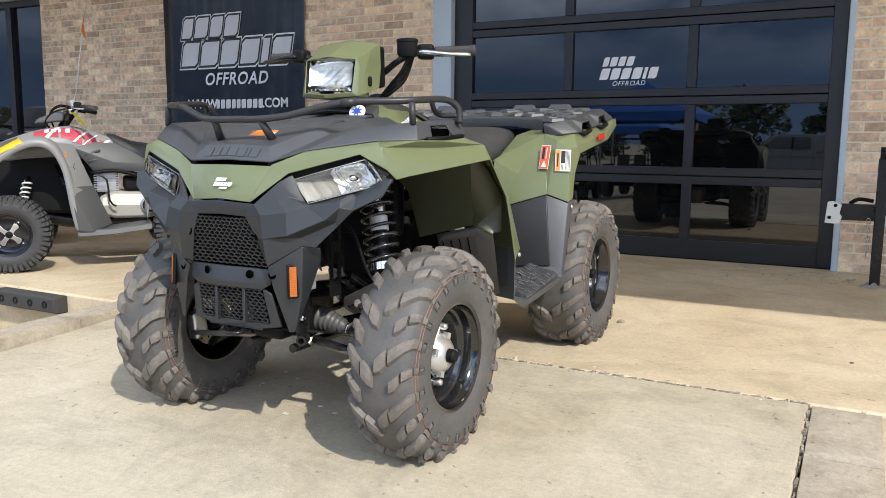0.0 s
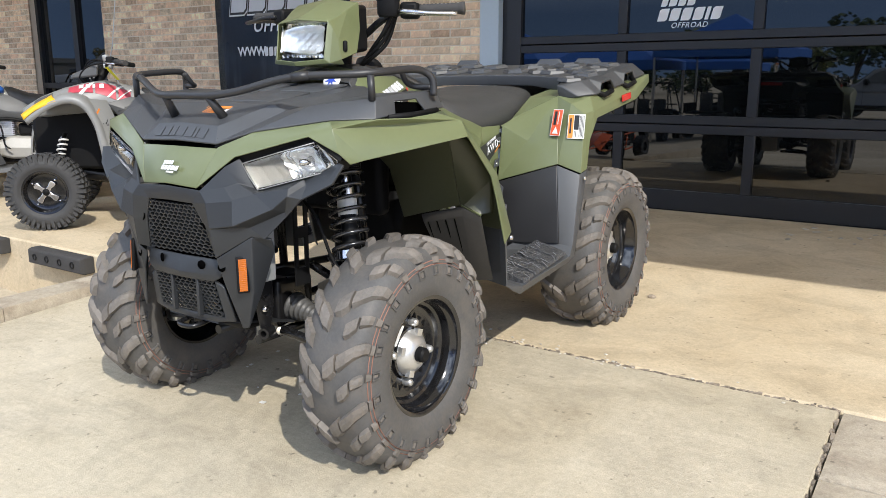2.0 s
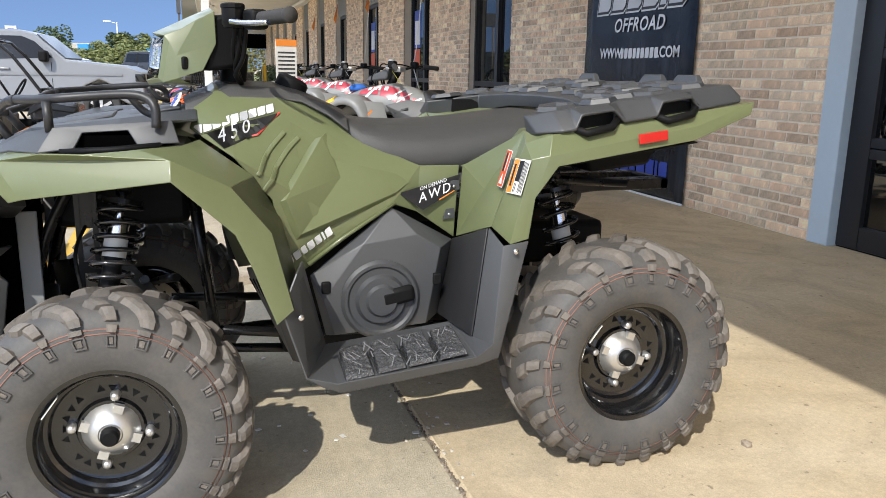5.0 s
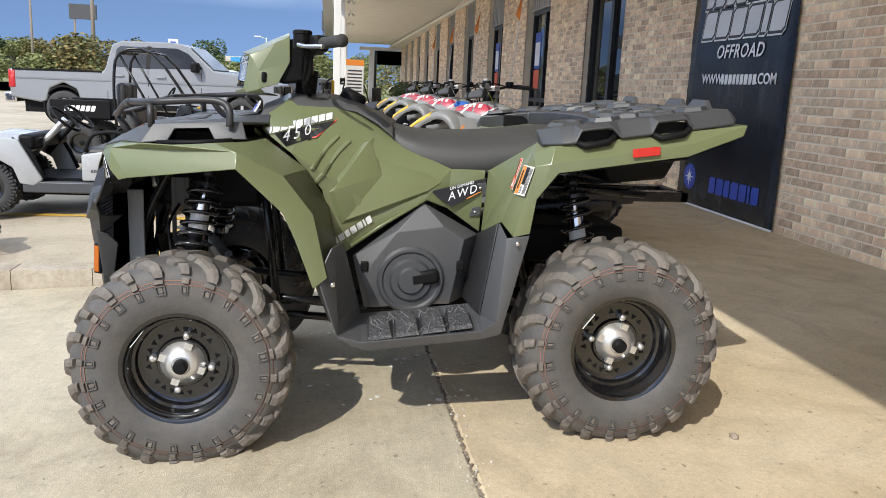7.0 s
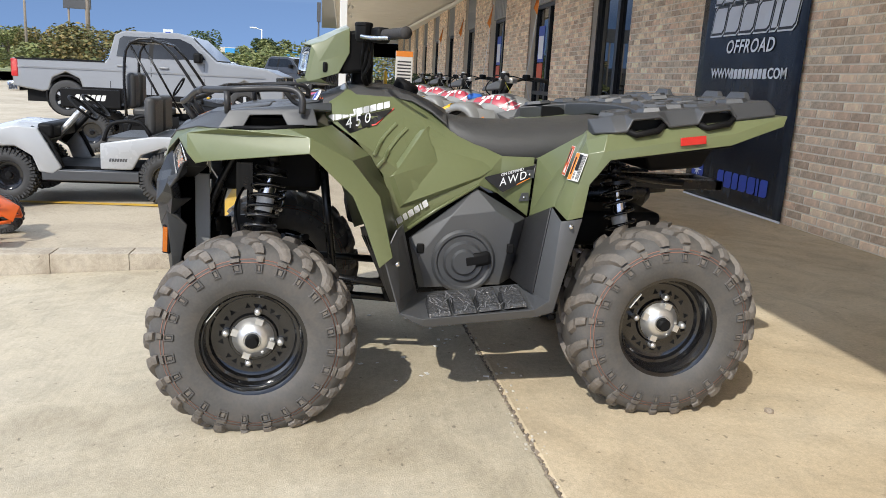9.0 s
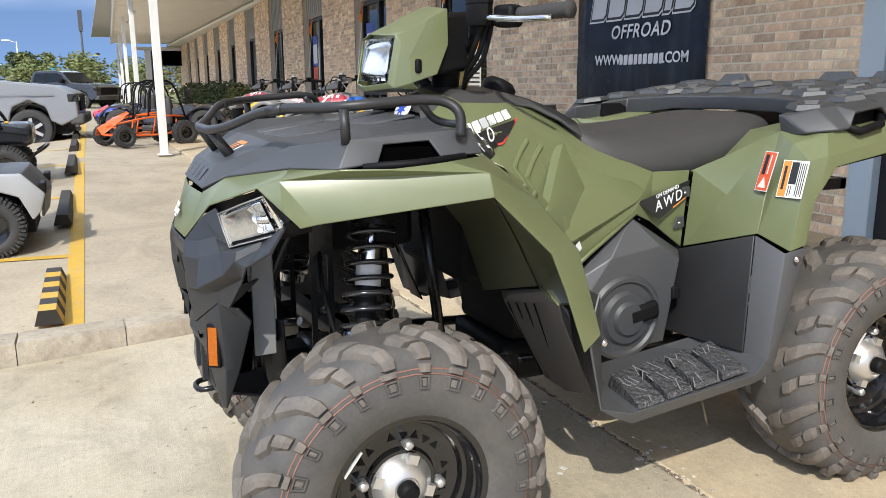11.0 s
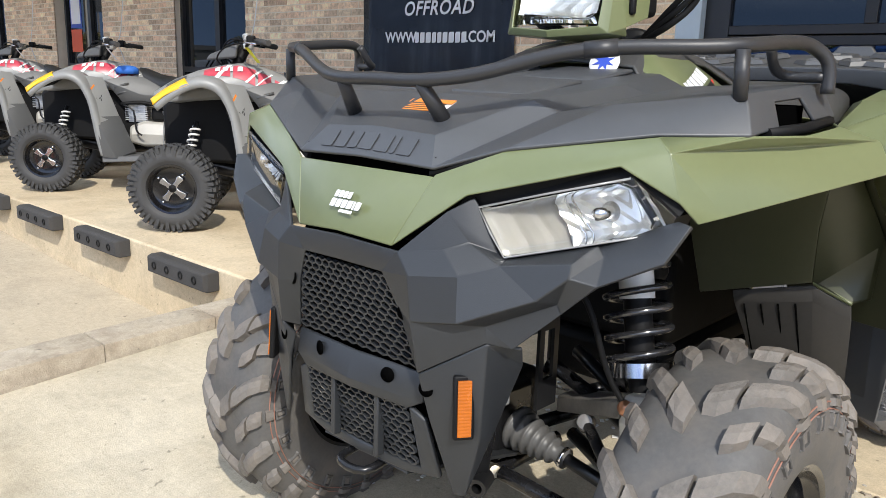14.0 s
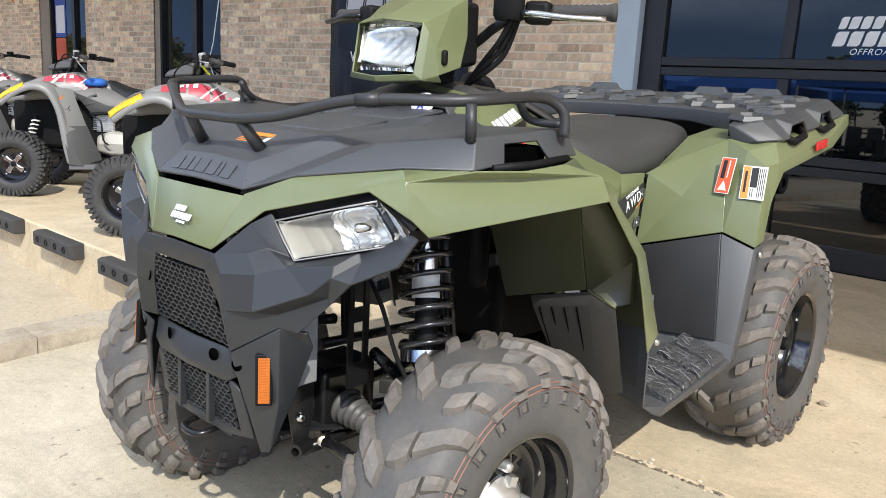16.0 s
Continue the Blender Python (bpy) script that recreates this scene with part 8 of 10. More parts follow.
    for s in (1, -1):
        for (v0, v1, la, lb, ha, hb_) in ((-0.40, -0.25, 40, 30, 64, 66), (-0.235, -0.11, 28, 16, 62, 54), (-0.095, -0.02, 14, 10, 50, 44), (0.0, 0.11, 10, 6, 40, 30)):
            part("graphic", tank_patch(v0, v1, la, lb, ha, hb_, s, 0.003, 4, 4), M_QRED, tk, "red graphic patch")
        for k, (v0, w) in enumerate(((-0.36, 0.030), (-0.17, 0.016), (-0.11, 0.010), (-0.04, 0.022), (0.03, 0.012))):
            bm = bmesh.new()
            top = [tank_point(v0 + f * w + 0.09, 64 - 6 * k, 0.006) for f in (0, 1)]
            mid = [tank_point(v0 + f * w + 0.045, 42 - 5 * k, 0.006) for f in (0, 1)]
            low = [tank_point(v0 + f * w, 22 - 3 * k, 0.006) for f in (0, 1)]
            vs = [[bm.verts.new((p.x * s, p.y, p.z)) for p in r] for r in (top, mid, low)]
            for r0, r1 in zip(vs, vs[1:]):
                bm.faces.new((r0[0], r0[1], r1[1], r1[0]))
            part("graphic", bm, M_LABEL, tk, "white slanting stripe")
        for k in range(4):
            part("graphic", tank_patch(-0.335 + 0.042 * k, -0.335 + 0.042 * k + (0.014 if k == 2 else 0.028), 46 - 2 * k, 46 - 2 * k, 59 - 2 * k, 59 - 2 * k, s, 0.008, 2, 2), M_WHITEPRINT, tk, "white lettering block")
        part("graphic", tank_patch(-0.62, -0.50, 20, 30, 60, 62, s, 0.003, 4, 3), M_QDGREY, tk, "dark nose print")
    secs = []
    for (v, hw, zt, zl) in ((0.05, 0.07, 0.895, 0.82), (0.09, 0.125, 0.890, 0.785), (0.20, 0.165, 0.845, 0.735), (0.34, 0.175, 0.825, 0.695), (0.50, 0.170, 0.840, 0.735), (0.66, 0.155, 0.868, 0.78), (0.74, 0.12, 0.868, 0.80)):
        secs.append([(math.copysign(abs(math.cos(t)) ** 0.6, math.cos(t)) * hw, v, zl + (zt - zl) * abs(math.sin(t)) ** 0.6) for t in [math.pi * k / 12 for k in range(13)]] + [(-hw * 0.9, v, zl - 0.02), (hw * 0.9, v, zl - 0.02)])
    part("seat", loft(secs), M_SEAT, q, "black vinyl seat", smooth="all")
    eng = part("engine", loft([[(-0.13, v, z0), (0.19, v, z0), (0.20, v, (z0 + z1) / 2), (0.18, v, z1), (-0.13, v, z1)] for v, z0, z1 in ((-0.02, 0.34, 0.46), (0.08, 0.31, 0.50), (0.30, 0.31, 0.49), (0.40, 0.34, 0.47))], smooth=False), M_CASTING, q, "pale cast engine case", bevel=0.02)
    part("cylinder", boxes((-0.08, 0.13, -0.03, 0.09, 0.49, 0.62)), M_ALU, eng)
    for k in range(7):
        part("cylinder_fin", boxes((-0.10, 0.15, -0.05, 0.11, 0.505 + 0.016 * k, 0.513 + 0.016 * k)), M_ALU, eng)
    for s in (1, -1):
        part("flywheel_cover", lathe([(0.062, -0.02), (0.062, 0.016), (0.052, 0.026), (0.0, 0.028)], (0.19 * s, 0.30, 0.40), (s, 0, 0), 20), M_ALU, eng, smooth=30)
        part("cover_ring", lathe([(0.048, 0.028), (0.048, 0.032), (0.034, 0.032), (0.034, 0.028)], (0.19 * s, 0.30, 0.40), (s, 0, 0), 20), M_BLACK, eng)
    part("carburettor", boxes((-0.05, 0.17, 0.14, 0.26, 0.50, 0.60)), M_BLACK, eng, bevel=0.02)
    # added dark mass that fills the body with the shade among its frame
    part("frame_cover", loft([[(-0.12, v, z0), (0.12, v, z0), (0.13, v, z1), (-0.13, v, z1)] for v, z0, z1 in ((-0.64, 0.40, 0.70), (-0.40, 0.36, 0.80), (-0.12, 0.34, 0.80), (0.02, 0.40, 0.72))], smooth=False), M_BLACK, q, "black block standing for the shaded frame and hoses", bevel=0.02)
    part("frame", tube([(0, -0.62, 0.66), (0, -0.45, 0.34), (0, 0.30, 0.30), (0, 0.62, 0.60)], 0.05, 8, curve=3), M_STEEL, q)
    hb = part("handlebar", tube([(-0.39, -0.02, 1.050), (-0.22, -0.11, 1.065), (-0.09, -0.16, 1.040), (0.09, -0.16, 1.040), (0.22, -0.11, 1.065), (0.39, -0.02, 1.050)], 0.010, 8, curve=3), M_STEEL, q)
    part("instrument_cover", loft([[(-0.05, -0.40, 0.95), (0.05, -0.40, 0.95), (0.05, -0.38, 0.985), (-0.05, -0.38, 0.985)], [(-0.085, -0.22, 0.97), (0.085, -0.22, 0.97), (0.075, -0.21, 1.055), (-0.075, -0.21, 1.055)]], smooth=False), M_QDGREY, hb, "dark grey instrument cover", bevel=0.012)
    part("stem", tube([(0, -0.26, 0.88), (0, -0.17, 1.03)], 0.03, 8), M_BLACK, hb)
    part("bar_clamp", boxes((-0.05, 0.05, -0.185, -0.13, 1.02, 1.06)), M_ALU, hb, bevel=0.008)
    for s in (1, -1):
        part("grip", tube([(0.26 * s, -0.088, 1.062), (0.395 * s, -0.017, 1.050)], 0.017, 10), M_RUBBER, hb)
        part("lever", tube([(0.19 * s, -0.165, 1.060), (0.26 * s, -0.150, 1.052), (0.36 * s, -0.085, 1.045)], 0.007, 6, curve=2), M_CHROME if s > 0 else M_STEEL, hb)
        part("control", boxes((0.20 * s - 0.032, 0.20 * s + 0.032, -0.15, -0.10, 1.045, 1.095)), M_BLACK, hb, bevel=0.01)
        part("cable", tube([(0.19 * s, -0.16, 1.055), (0.16 * s, -0.27, 1.03), (0.10 * s, -0.33, 0.96), (0.04 * s, -0.28, 0.90)], 0.005, 5, curve=4), M_BLACK, hb)
        part("cable", tube([(0.17 * s, -0.15, 1.06), (0.12 * s, -0.24, 1.075), (0.04 * s, -0.30, 1.02), (0.02 * s, -0.28, 0.92)], 0.005, 5, curve=4), M_BLACK, hb)
    part("reservoir", lathe([(0.0, 0.0), (0.022, 0.0), (0.024, 0.03), (0.018, 0.038), (0.0, 0.038)], (0.15, -0.15, 1.07), (0, -0.2, 1), 12), M_ALU, hb, smooth=30)
    if tag_mat is not None:
        part("key_tag", loft([[(0.11, -0.17, 1.03), (0.15, -0.15, 1.03), (0.15, -0.147, 1.03), (0.11, -0.167, 1.03)], [(0.13, -0.10, 0.945), (0.17, -0.08, 0.945), (0.17, -0.077, 0.945), (0.13, -0.097, 0.945)]], smooth=False), tag_mat, hb, "bright paper key tag")
    if rag:
        part("rag", loft([[(0.14 + r * math.cos(a) * 0.8, -0.02 + r * math.sin(a), z) for a in [j * math.pi / 5 for j in range(10)]] for r, z in ((0.080, 0.845), (0.085, 0.878), (0.060, 0.900), (0.02, 0.906))]), M_BLUETENT, q, "blue cap on the tank", smooth="all")
    whip = part("flag_whip", tube([(-0.20, -0.02, 0.72), (-0.275, -0.16, 1.04), (-0.258, -0.137, 1.19), (-0.206, -0.067, 1.66), (-0.190, -0.045, 1.80)], (0.0042, 0.0028), 6, curve=3), M_LABEL, q, "thin pale whip rod")
    part("flag", facets(dict(a=(-0.206, -0.067, 1.66), b=(-0.190, -0.045, 1.79), c=(-0.150, -0.085, 1.60), d=(-0.160, -0.055, 1.55)), [("a", "b", "c"), ("a", "c", "d")]), M_ORANGE, whip, "small drooping orange flag", thick=0.001)
    return q


for k, (x, y) in enumerate(((-4.725, 3.745), (-6.585, 3.765), (-8.53, 3.81), (-10.42, 3.84))):
    youth_quad((x, y, WALK_Z), -38, M_TAGPAPER if k in (0, 3) else (M_LABEL if k in (1, 2) else None), k == 1)


# ---- trailer tongue with jack by the door ----
tg = thing("trailer_tongue", "black steel trailer tongue with white coupler and jack foot", "trailer", at=(0.10, 5.45, WALK_Z))
part("tongue_beam", boxes((-0.20, 2.4, -0.04, 0.04, 0.40, 0.50)), M_STEEL, tg, bevel=0.005)
bm = prism([(-0.06, -0.07), (0.02, -0.075), (0.035, -0.03), (0.02, -0.01), (0.03, 0.045), (-0.02, 0.065), (-0.05, 0.06)], 0.03, plane_at((-0.22, -0.035, 0.45), (1, 0, 0), (0, 0, 1)))
cpl = part("coupler_plate", bm, M_LABEL, tg, "white coupler plate", bevel=0.004)
for x, z in ((-0.225, 0.49), (-0.255, 0.415)):
    part("bolt_hole", lathe([(0.011, 0.0), (0.011, 0.003), (0.0, 0.003)], (x, -0.066, z), (0, -1, 0), 10), M_BLACK, cpl)
part("handle", tube([(-0.15, 0, 0.50), (-0.10, 0, 0.53), (-0.02, 0, 0.52)], 0.012, 8, curve=3), M_BLACK, tg)
jack = part("jack_tube", boxes((-0.012, 0.046, -0.11, -0.05, 0.012, 0.78)), M_STEEL, tg, "black jack tube", bevel=0.006)
part("jack_foot", lathe([(0.085, 0.0), (0.05, 0.02), (0.035, 0.035), (0.0, 0.035)], (0.017, -0.08, 0.0), (0, 0, 1), 4), M_ALU, jack, "grey steel foot")
part("jack_head", lathe([(0.0, 0.0), (0.04, 0.0), (0.04, 0.12), (0.0, 0.12)], (-0.005, -0.08, 0.81), (1, 0, 0), 14), M_STEEL, jack)
bm = boxes((0.048, 0.148, -0.0455, -0.044, 0.375, 0.44))
part("tongue_label", bm, M_LABEL, tg, "white label with dark bars")
bm = bmesh.new()
for k in range(8):
    a = 0.5 * math.pi * (k % 2)
    m = pose(-0.040, -0.06, 0.40 - 0.028 * k, 0, 0, math.degrees(a))
    ring = [m @ Vector((0.011 * math.cos(t), 0, 0.020 * math.sin(t))) for t in [2 * math.pi * j / 10 for j in range(11)]]
    tube(ring, 0.003, 5, bm)
part("chain", bm, M_CHROME, tg, "hanging steel safety chain")
bm = bmesh.new()
rnd = random.Random(21)
for k in range(26):
    x, y = rnd.uniform(-0.75, 0.02), rnd.uniform(5.30, 5.86)
    w = rnd.uniform(0.008, 0.035)
    box(bm, -w, w, -w * 0.4, w * 0.4, 0, 0.004, pose(x, y, WALK_Z + 0.001, rnd.uniform(-8, 8), 0, rnd.uniform(0, 180)))
tagged(part("debris", bm, M_CRUMB), "scraps of dry leaf and mortar by the door", "debris", kind="stuff")
bm = bmesh.new()
for (x, y, s) in ((-0.965, 3.64, 0.016), (-1.30, 2.88, 0.008), (-2.2, 2.2, 0.006), (0.02, 3.4, 0.007), (-2.7, 1.2, 0.007)):
    z = WALK_Z if y > EDGE_Y else ramp_z(y)
    bmesh.ops.create_icosphere(bm, subdivisions=1, radius=s, matrix=Matrix.Translation((x, y, z + s * 0.4)) @ Matrix.Diagonal((1.3, 1, 0.7, 1)))
tagged(part("pebbles", bm, M_JOINT), "few small dark clods on the concrete", "pebbles", kind="stuff")
rnd = random.Random(5)
bm = bmesh.new()
for k in range(60):
    x, y = rnd.uniform(-2.4, -1.3), rnd.uniform(1.9, 2.9)
    w = rnd.uniform(0.003, 0.010)
    z = WALK_Z if y > EDGE_Y else ramp_z(y)
    box(bm, -w, w, -w * 0.7, w * 0.7, 0, 0.002, pose(x, y, z + 0.002, 0, 0, rnd.uniform(0, 180)))
tagged(part("paper_scraps", bm, M_LABEL), "tiny white paper scraps under the quad", "scraps", kind="stuff")


# ---- vehicles on the lot ----
def car_wheel(parent, at, R, W, rim, side, material=M_ALU):
    half = [(0.0, R), (0.36, R - 0.006), (0.47, R - 0.03), (0.5, R - 0.07), (0.46, rim)]
    w = part("wheel", lathe([(r, -s * W) for s, r in half[::-1]] + [(r, s * W) for s, r in half[1:]], n=30), M_QTYRE, parent, "black tyre", smooth=30)
    w.matrix_basis = pose(*at, 0, 0, 0 if side > 0 else 180)
    part("rim", lathe([(rim + 0.004, 0.30 * W), (rim + 0.004, 0.46 * W), (rim - 0.02, 0.45 * W), (rim - 0.035, 0.22 * W), (0.05, 0.20 * W), (0.0, 0.20 * W)], n=24), M_STEEL, w, smooth=30)
    bm = bmesh.new()
    for k in range(6):
        m = Matrix.Rotation(k * math.pi / 3, 4, "X")
        box(bm, 0.22 * W, 0.40 * W, -0.030, 0.030, 0.03, rim - 0.01, m)
    lathe([(0.06, 0.22 * W), (0.06, 0.42 * W), (0.0, 0.44 * W)], n=14, bm=bm)
    part("spokes", bm, material, w, "alloy spokes")
    return w


def pickup(name, label, at, turn, paint, length=5.9, height=1.93, bed=True):
    """Crew-cab pickup; its nose points to +y of its own frame."""
    c = thing(name, label, "pickup truck" if bed else "car", "parked vehicles", at, turn)
    L, Hh = length / 5.9, height / 1.93
    side = [(-2.93, 0.62), (-2.93, 1.22), (-0.95, 1.24), (-0.90, 1.30), (-0.80, 1.82), (-0.60, 1.92), (0.55, 1.93), (0.85, 1.86), (1.45, 1.34), (2.55, 1.24), (2.90, 1.10), (2.93, 0.62), (2.60, 0.46),
            (2.42, 0.55), (2.33, 0.83), (2.05, 0.96), (1.77, 0.83), (1.66, 0.50), (1.55, 0.40), (-1.32, 0.42), (-1.43, 0.52), (-1.52, 0.83), (-1.80, 0.96), (-2.08, 0.83), (-2.17, 0.55), (-2.30, 0.52)]
    if not bed:
        side[1:4] = [(-2.93, 1.15), (-2.80, 1.55), (-2.45, 1.80)]
        side[4:5] = [(-2.0, 1.88)]
    side = [(y * L, z * Hh) for y, z in side]

    def half_width(z):
        return 0.98 if z < 1.25 * Hh else 0.98 - 0.24 * (z - 1.25 * Hh) / (0.68 * Hh)

    bm = bmesh.new()
    lf = [bm.verts.new((half_width(z), y, z)) for y, z in side]
    rt = [bm.verts.new((-half_width(z), y, z)) for y, z in side]
    bm.faces.new(lf)
    bm.faces.new(rt[::-1])
    for k in range(len(side)):
        k2 = (k + 1) % len(side)
        bm.faces.new((lf[k], rt[k], rt[k2], lf[k2]))
    body = part("body", bm, paint, c, bevel=0.035, seg=3)
    for s in (1, -1):
        def pan(pts, nm, mt, lb="", off=0.006):
            b2 = bmesh.new()
            vs = [b2.verts.new(((half_width(z * Hh) + off) * s, y * L, z * Hh)) for y, z in pts]
            b2.faces.new(vs)
            return part(nm, b2, mt, body, lb, thick=0.008, offset=0.0)
        front_end = (1.20, 1.38)
        pan([(-0.72, 1.36), (-0.68, 1.74), (-0.60, 1.80), (-0.02, 1.80), (-0.02, 1.34)], "rear_window", M_CARGLASS, "dark side window")
        pan([(0.05, 1.34), (0.05, 1.80), (0.62, 1.80), (0.86, 1.70), front_end], "front_window", M_CARGLASS, "dark side window")
        pan([(-0.03, 1.33), (-0.03, 1.82), (0.06, 1.82), (0.06, 1.33)], "pillar", M_BLACK, "black door pillar", off=0.009)
        pan([(-1.36, 0.44), (-1.34, 0.56), (1.60, 0.56), (1.62, 0.44)], "rocker", M_BLACK, "black rocker panel", off=0.010)
        pan([(-2.80, 1.02), (-2.80, 1.055), (2.50, 1.075), (2.50, 1.04)], "body_crease", paint, off=0.012)
        pan([(-2.85, 1.19), (-2.85, 1.225), (-0.96, 1.245), (-0.96, 1.21)], "bed_rail", M_BLACK, "black bed rail cap", off=0.010)
        for y0 in (-0.86, 0.015, 1.16):
            pan([(y0, 0.52), (y0, 1.30), (y0 + 0.012, 1.30), (y0 + 0.012, 0.52)], "door_seam", M_BLACK, off=0.004)
        for y0 in (-0.70, 0.20):
            part("door_handle", boxes((0.985 * s if s > 0 else -1.02, 1.02 if s > 0 else 0.985 * s, y0 * L, (y0 + 0.2) * L, 1.14 * Hh, 1.18 * Hh)), paint, body, bevel=0.01)
        part("mirror", boxes((0.93 if s > 0 else -1.20, 1.20 if s > 0 else -0.93, 0.98 * L, 1.14 * L, 1.30 * Hh, 1.52 * Hh)), M_BLACK, body, bevel=0.04)
        part("tail_lamp", boxes((0.84 if s > 0 else -0.995, 0.995 if s > 0 else -0.84, -2.945 * L, -2.80 * L, 0.82 * Hh, 1.20 * Hh)), M_TRUCKRED, body, "red tail lamp", bevel=0.02)
        part("head_lamp", boxes((0.62 if s > 0 else -0.99, 0.99 if s > 0 else -0.62, 2.74 * L, 2.945 * L, 0.92 * Hh, 1.09 * Hh)), M_CARGLASS, body, "dark headlamp", bevel=0.03)
        part("arch", lathe([(0.455, -0.09), (0.455, 0.012), (0.41, 0.012), (0.41, -0.09)], (0.96 * s, 2.05 * L, 0.46), (s, 0, 0), 24, close=True), M_BLACK, body)
        part("arch", lathe([(0.455, -0.09), (0.455, 0.012), (0.41, 0.012), (0.41, -0.09)], (0.96 * s, -1.80 * L, 0.46), (s, 0, 0), 24, close=True), M_BLACK, body)
        car_wheel(c, (0.86 * s, 2.05 * L, 0.40), 0.40, 0.27, 0.255, s)
        car_wheel(c, (0.86 * s, -1.80 * L, 0.40), 0.40, 0.27, 0.255, s)
    part("windscreen", facets(dict(a=(0.72, 0.90 * L, 1.845 * Hh), b=(0.86, 1.43 * L, 1.375 * Hh), c=(-0.86, 1.43 * L, 1.375 * Hh), d=(-0.72, 0.90 * L, 1.845 * Hh)), [("a", "b", "c", "d")]), M_CARGLASS, body, "dark windscreen", thick=0.02, offset=0.0)
    part("grille", boxes((-0.60, 0.60, 2.86 * L, 2.955 * L, 0.74 * Hh, 1.08 * Hh)), M_BLACK, body, "black grille", bevel=0.02)
    part("front_bumper", boxes((-0.97, 0.97, 2.75 * L, 3.03 * L, 0.48 * Hh, 0.70 * Hh)), M_QDGREY, body, bevel=0.05)
    part("rear_bumper", boxes((-0.97, 0.97, -3.06 * L, -2.80 * L, 0.50 * Hh, 0.72 * Hh)), M_CHROME if bed else paint, body, bevel=0.04)
    part("underside", boxes((-0.80, 0.80, -2.7 * L, 2.7 * L, 0.30, 0.62)), M_BLACK, body)
    if bed:
        part("bed_liner", boxes((-0.80, 0.80, -2.85 * L, -0.98 * L, 1.235 * Hh, 1.246 * Hh)), M_BLACK, body, "black bed")
    return c


pickup("pickup_truck", "silver crew-cab pickup parked on the lot", (-18.35, -1.55, lot_z(-18.35, -1.55)), -4, M_SILVER, 5.95, 1.95)
pickup("pickup_truck", "dark grey pickup parked further down the lot", (-44.6, 0.3, lot_z(-44.6, 0.3)), -37, M_GUNMETAL, 5.8, 1.9)
pickup("car", "white estate car parked far down the lot", (-56.0, 1.9, 0.0), -20, M_WHITEP, 4.6, 1.65, False)
pickup("car", "dark estate car parked far down the lot", (-44.0, -4.5, -0.2), 150, M_GUNMETAL, 4.6, 1.65, False)

# the white open cart
ct = thing("golf_cart", "pearl white open electric cart with black seats", "golf cart", "parked vehicles", (-6.95, 0.02, lot_z(-6.9, 0)), 0)
for s in (1, -1):
    for v in (-0.70, 0.70):
        w = small_wheel(ct, (0.44 * s, v, 0.255), 0.255, 0.20, 0.135, s, bright=False)
    pts = dict(a=(0.52 * s, -1.15, 0.42), b=(0.52 * s, -1.00, 0.60), c=(0.52 * s, -0.62, 0.72), d=(0.52 * s, -0.42, 0.70), e=(0.52 * s, -0.22, 0.34), e2=(0.52 * s, -0.30, 0.28), f=(0.52 * s, -0.42, 0.30), g=(0.52 * s, -0.47, 0.44), h=(0.52 * s, -0.62, 0.53), i=(0.52 * s, -0.80, 0.52), j=(0.52 * s, -0.95, 0.42), k=(0.50 * s, -1.12, 0.34))
    part("front_body", facets(pts, [("a", "b", "j", "k"), ("b", "c", "h", "i", "j"), ("c", "d", "g", "h"), ("d", "e", "e2", "f", "g")]), M_WHITEP, ct, bevel=0.015, thick=0.05, offset=0.0)
    pts = dict(a=(0.52 * s, 0.12, 0.34), b=(0.52 * s, 0.12, 0.58), c=(0.52 * s, 0.60, 0.66), d=(0.52 * s, 0.95, 0.66), e=(0.50 * s, 1.10, 0.50), f=(0.50 * s, 1.06, 0.36), g=(0.52 * s, 1.00, 0.30), h=(0.52 * s, 0.92, 0.48), i=(0.52 * s, 0.70, 0.56), j=(0.52 * s, 0.48, 0.48), k=(0.52 * s, 0.40, 0.34))
    part("rear_body", facets(pts, [("a", "b", "c", "j", "k"), ("c", "d", "h", "i", "j"), ("d", "e", "f", "g", "h")]), M_WHITEP, ct, bevel=0.015, thick=0.05, offset=0.0)
    part("sill", boxes((0.44 if s > 0 else -0.54, 0.54 if s > 0 else -0.44, -0.40, 0.46, 0.22, 0.32)), M_DARK, ct, bevel=0.01)
    part("cowl_edge", tube([(0.50 * s, -0.48, 0.70), (0.50 * s, -0.34, 0.60), (0.50 * s, -0.22, 0.34)], 0.02, 8, curve=3), M_BLACK, ct)
    part("tail_lamp", boxes((0.30 if s > 0 else -0.51, 0.51 if s > 0 else -0.30, 1.06, 1.11, 0.50, 0.58)), M_BLACK, ct, "dark tail lamp", bevel=0.01)
    part("arm_rest", tube([(0.48 * s, 0.14, 0.60), (0.48 * s, 0.22, 0.76), (0.48 * s, 0.46, 0.78), (0.48 * s, 0.56, 0.66)], 0.018, 8, curve=4), M_BLACK, ct, "black bent arm rail")
    part("seat_back", boxes((0.03 if s > 0 else -0.46, 0.46 if s > 0 else -0.03, 0.50, 0.60, 0.66, 1.02)), M_SEAT, ct, "black seat back", bevel=0.04)
    part("side_marker", boxes((0.515 * s - 0.008, 0.515 * s + 0.008, 0.93, 0.99, 0.50, 0.54)), M_RED, ct, "red side marker")
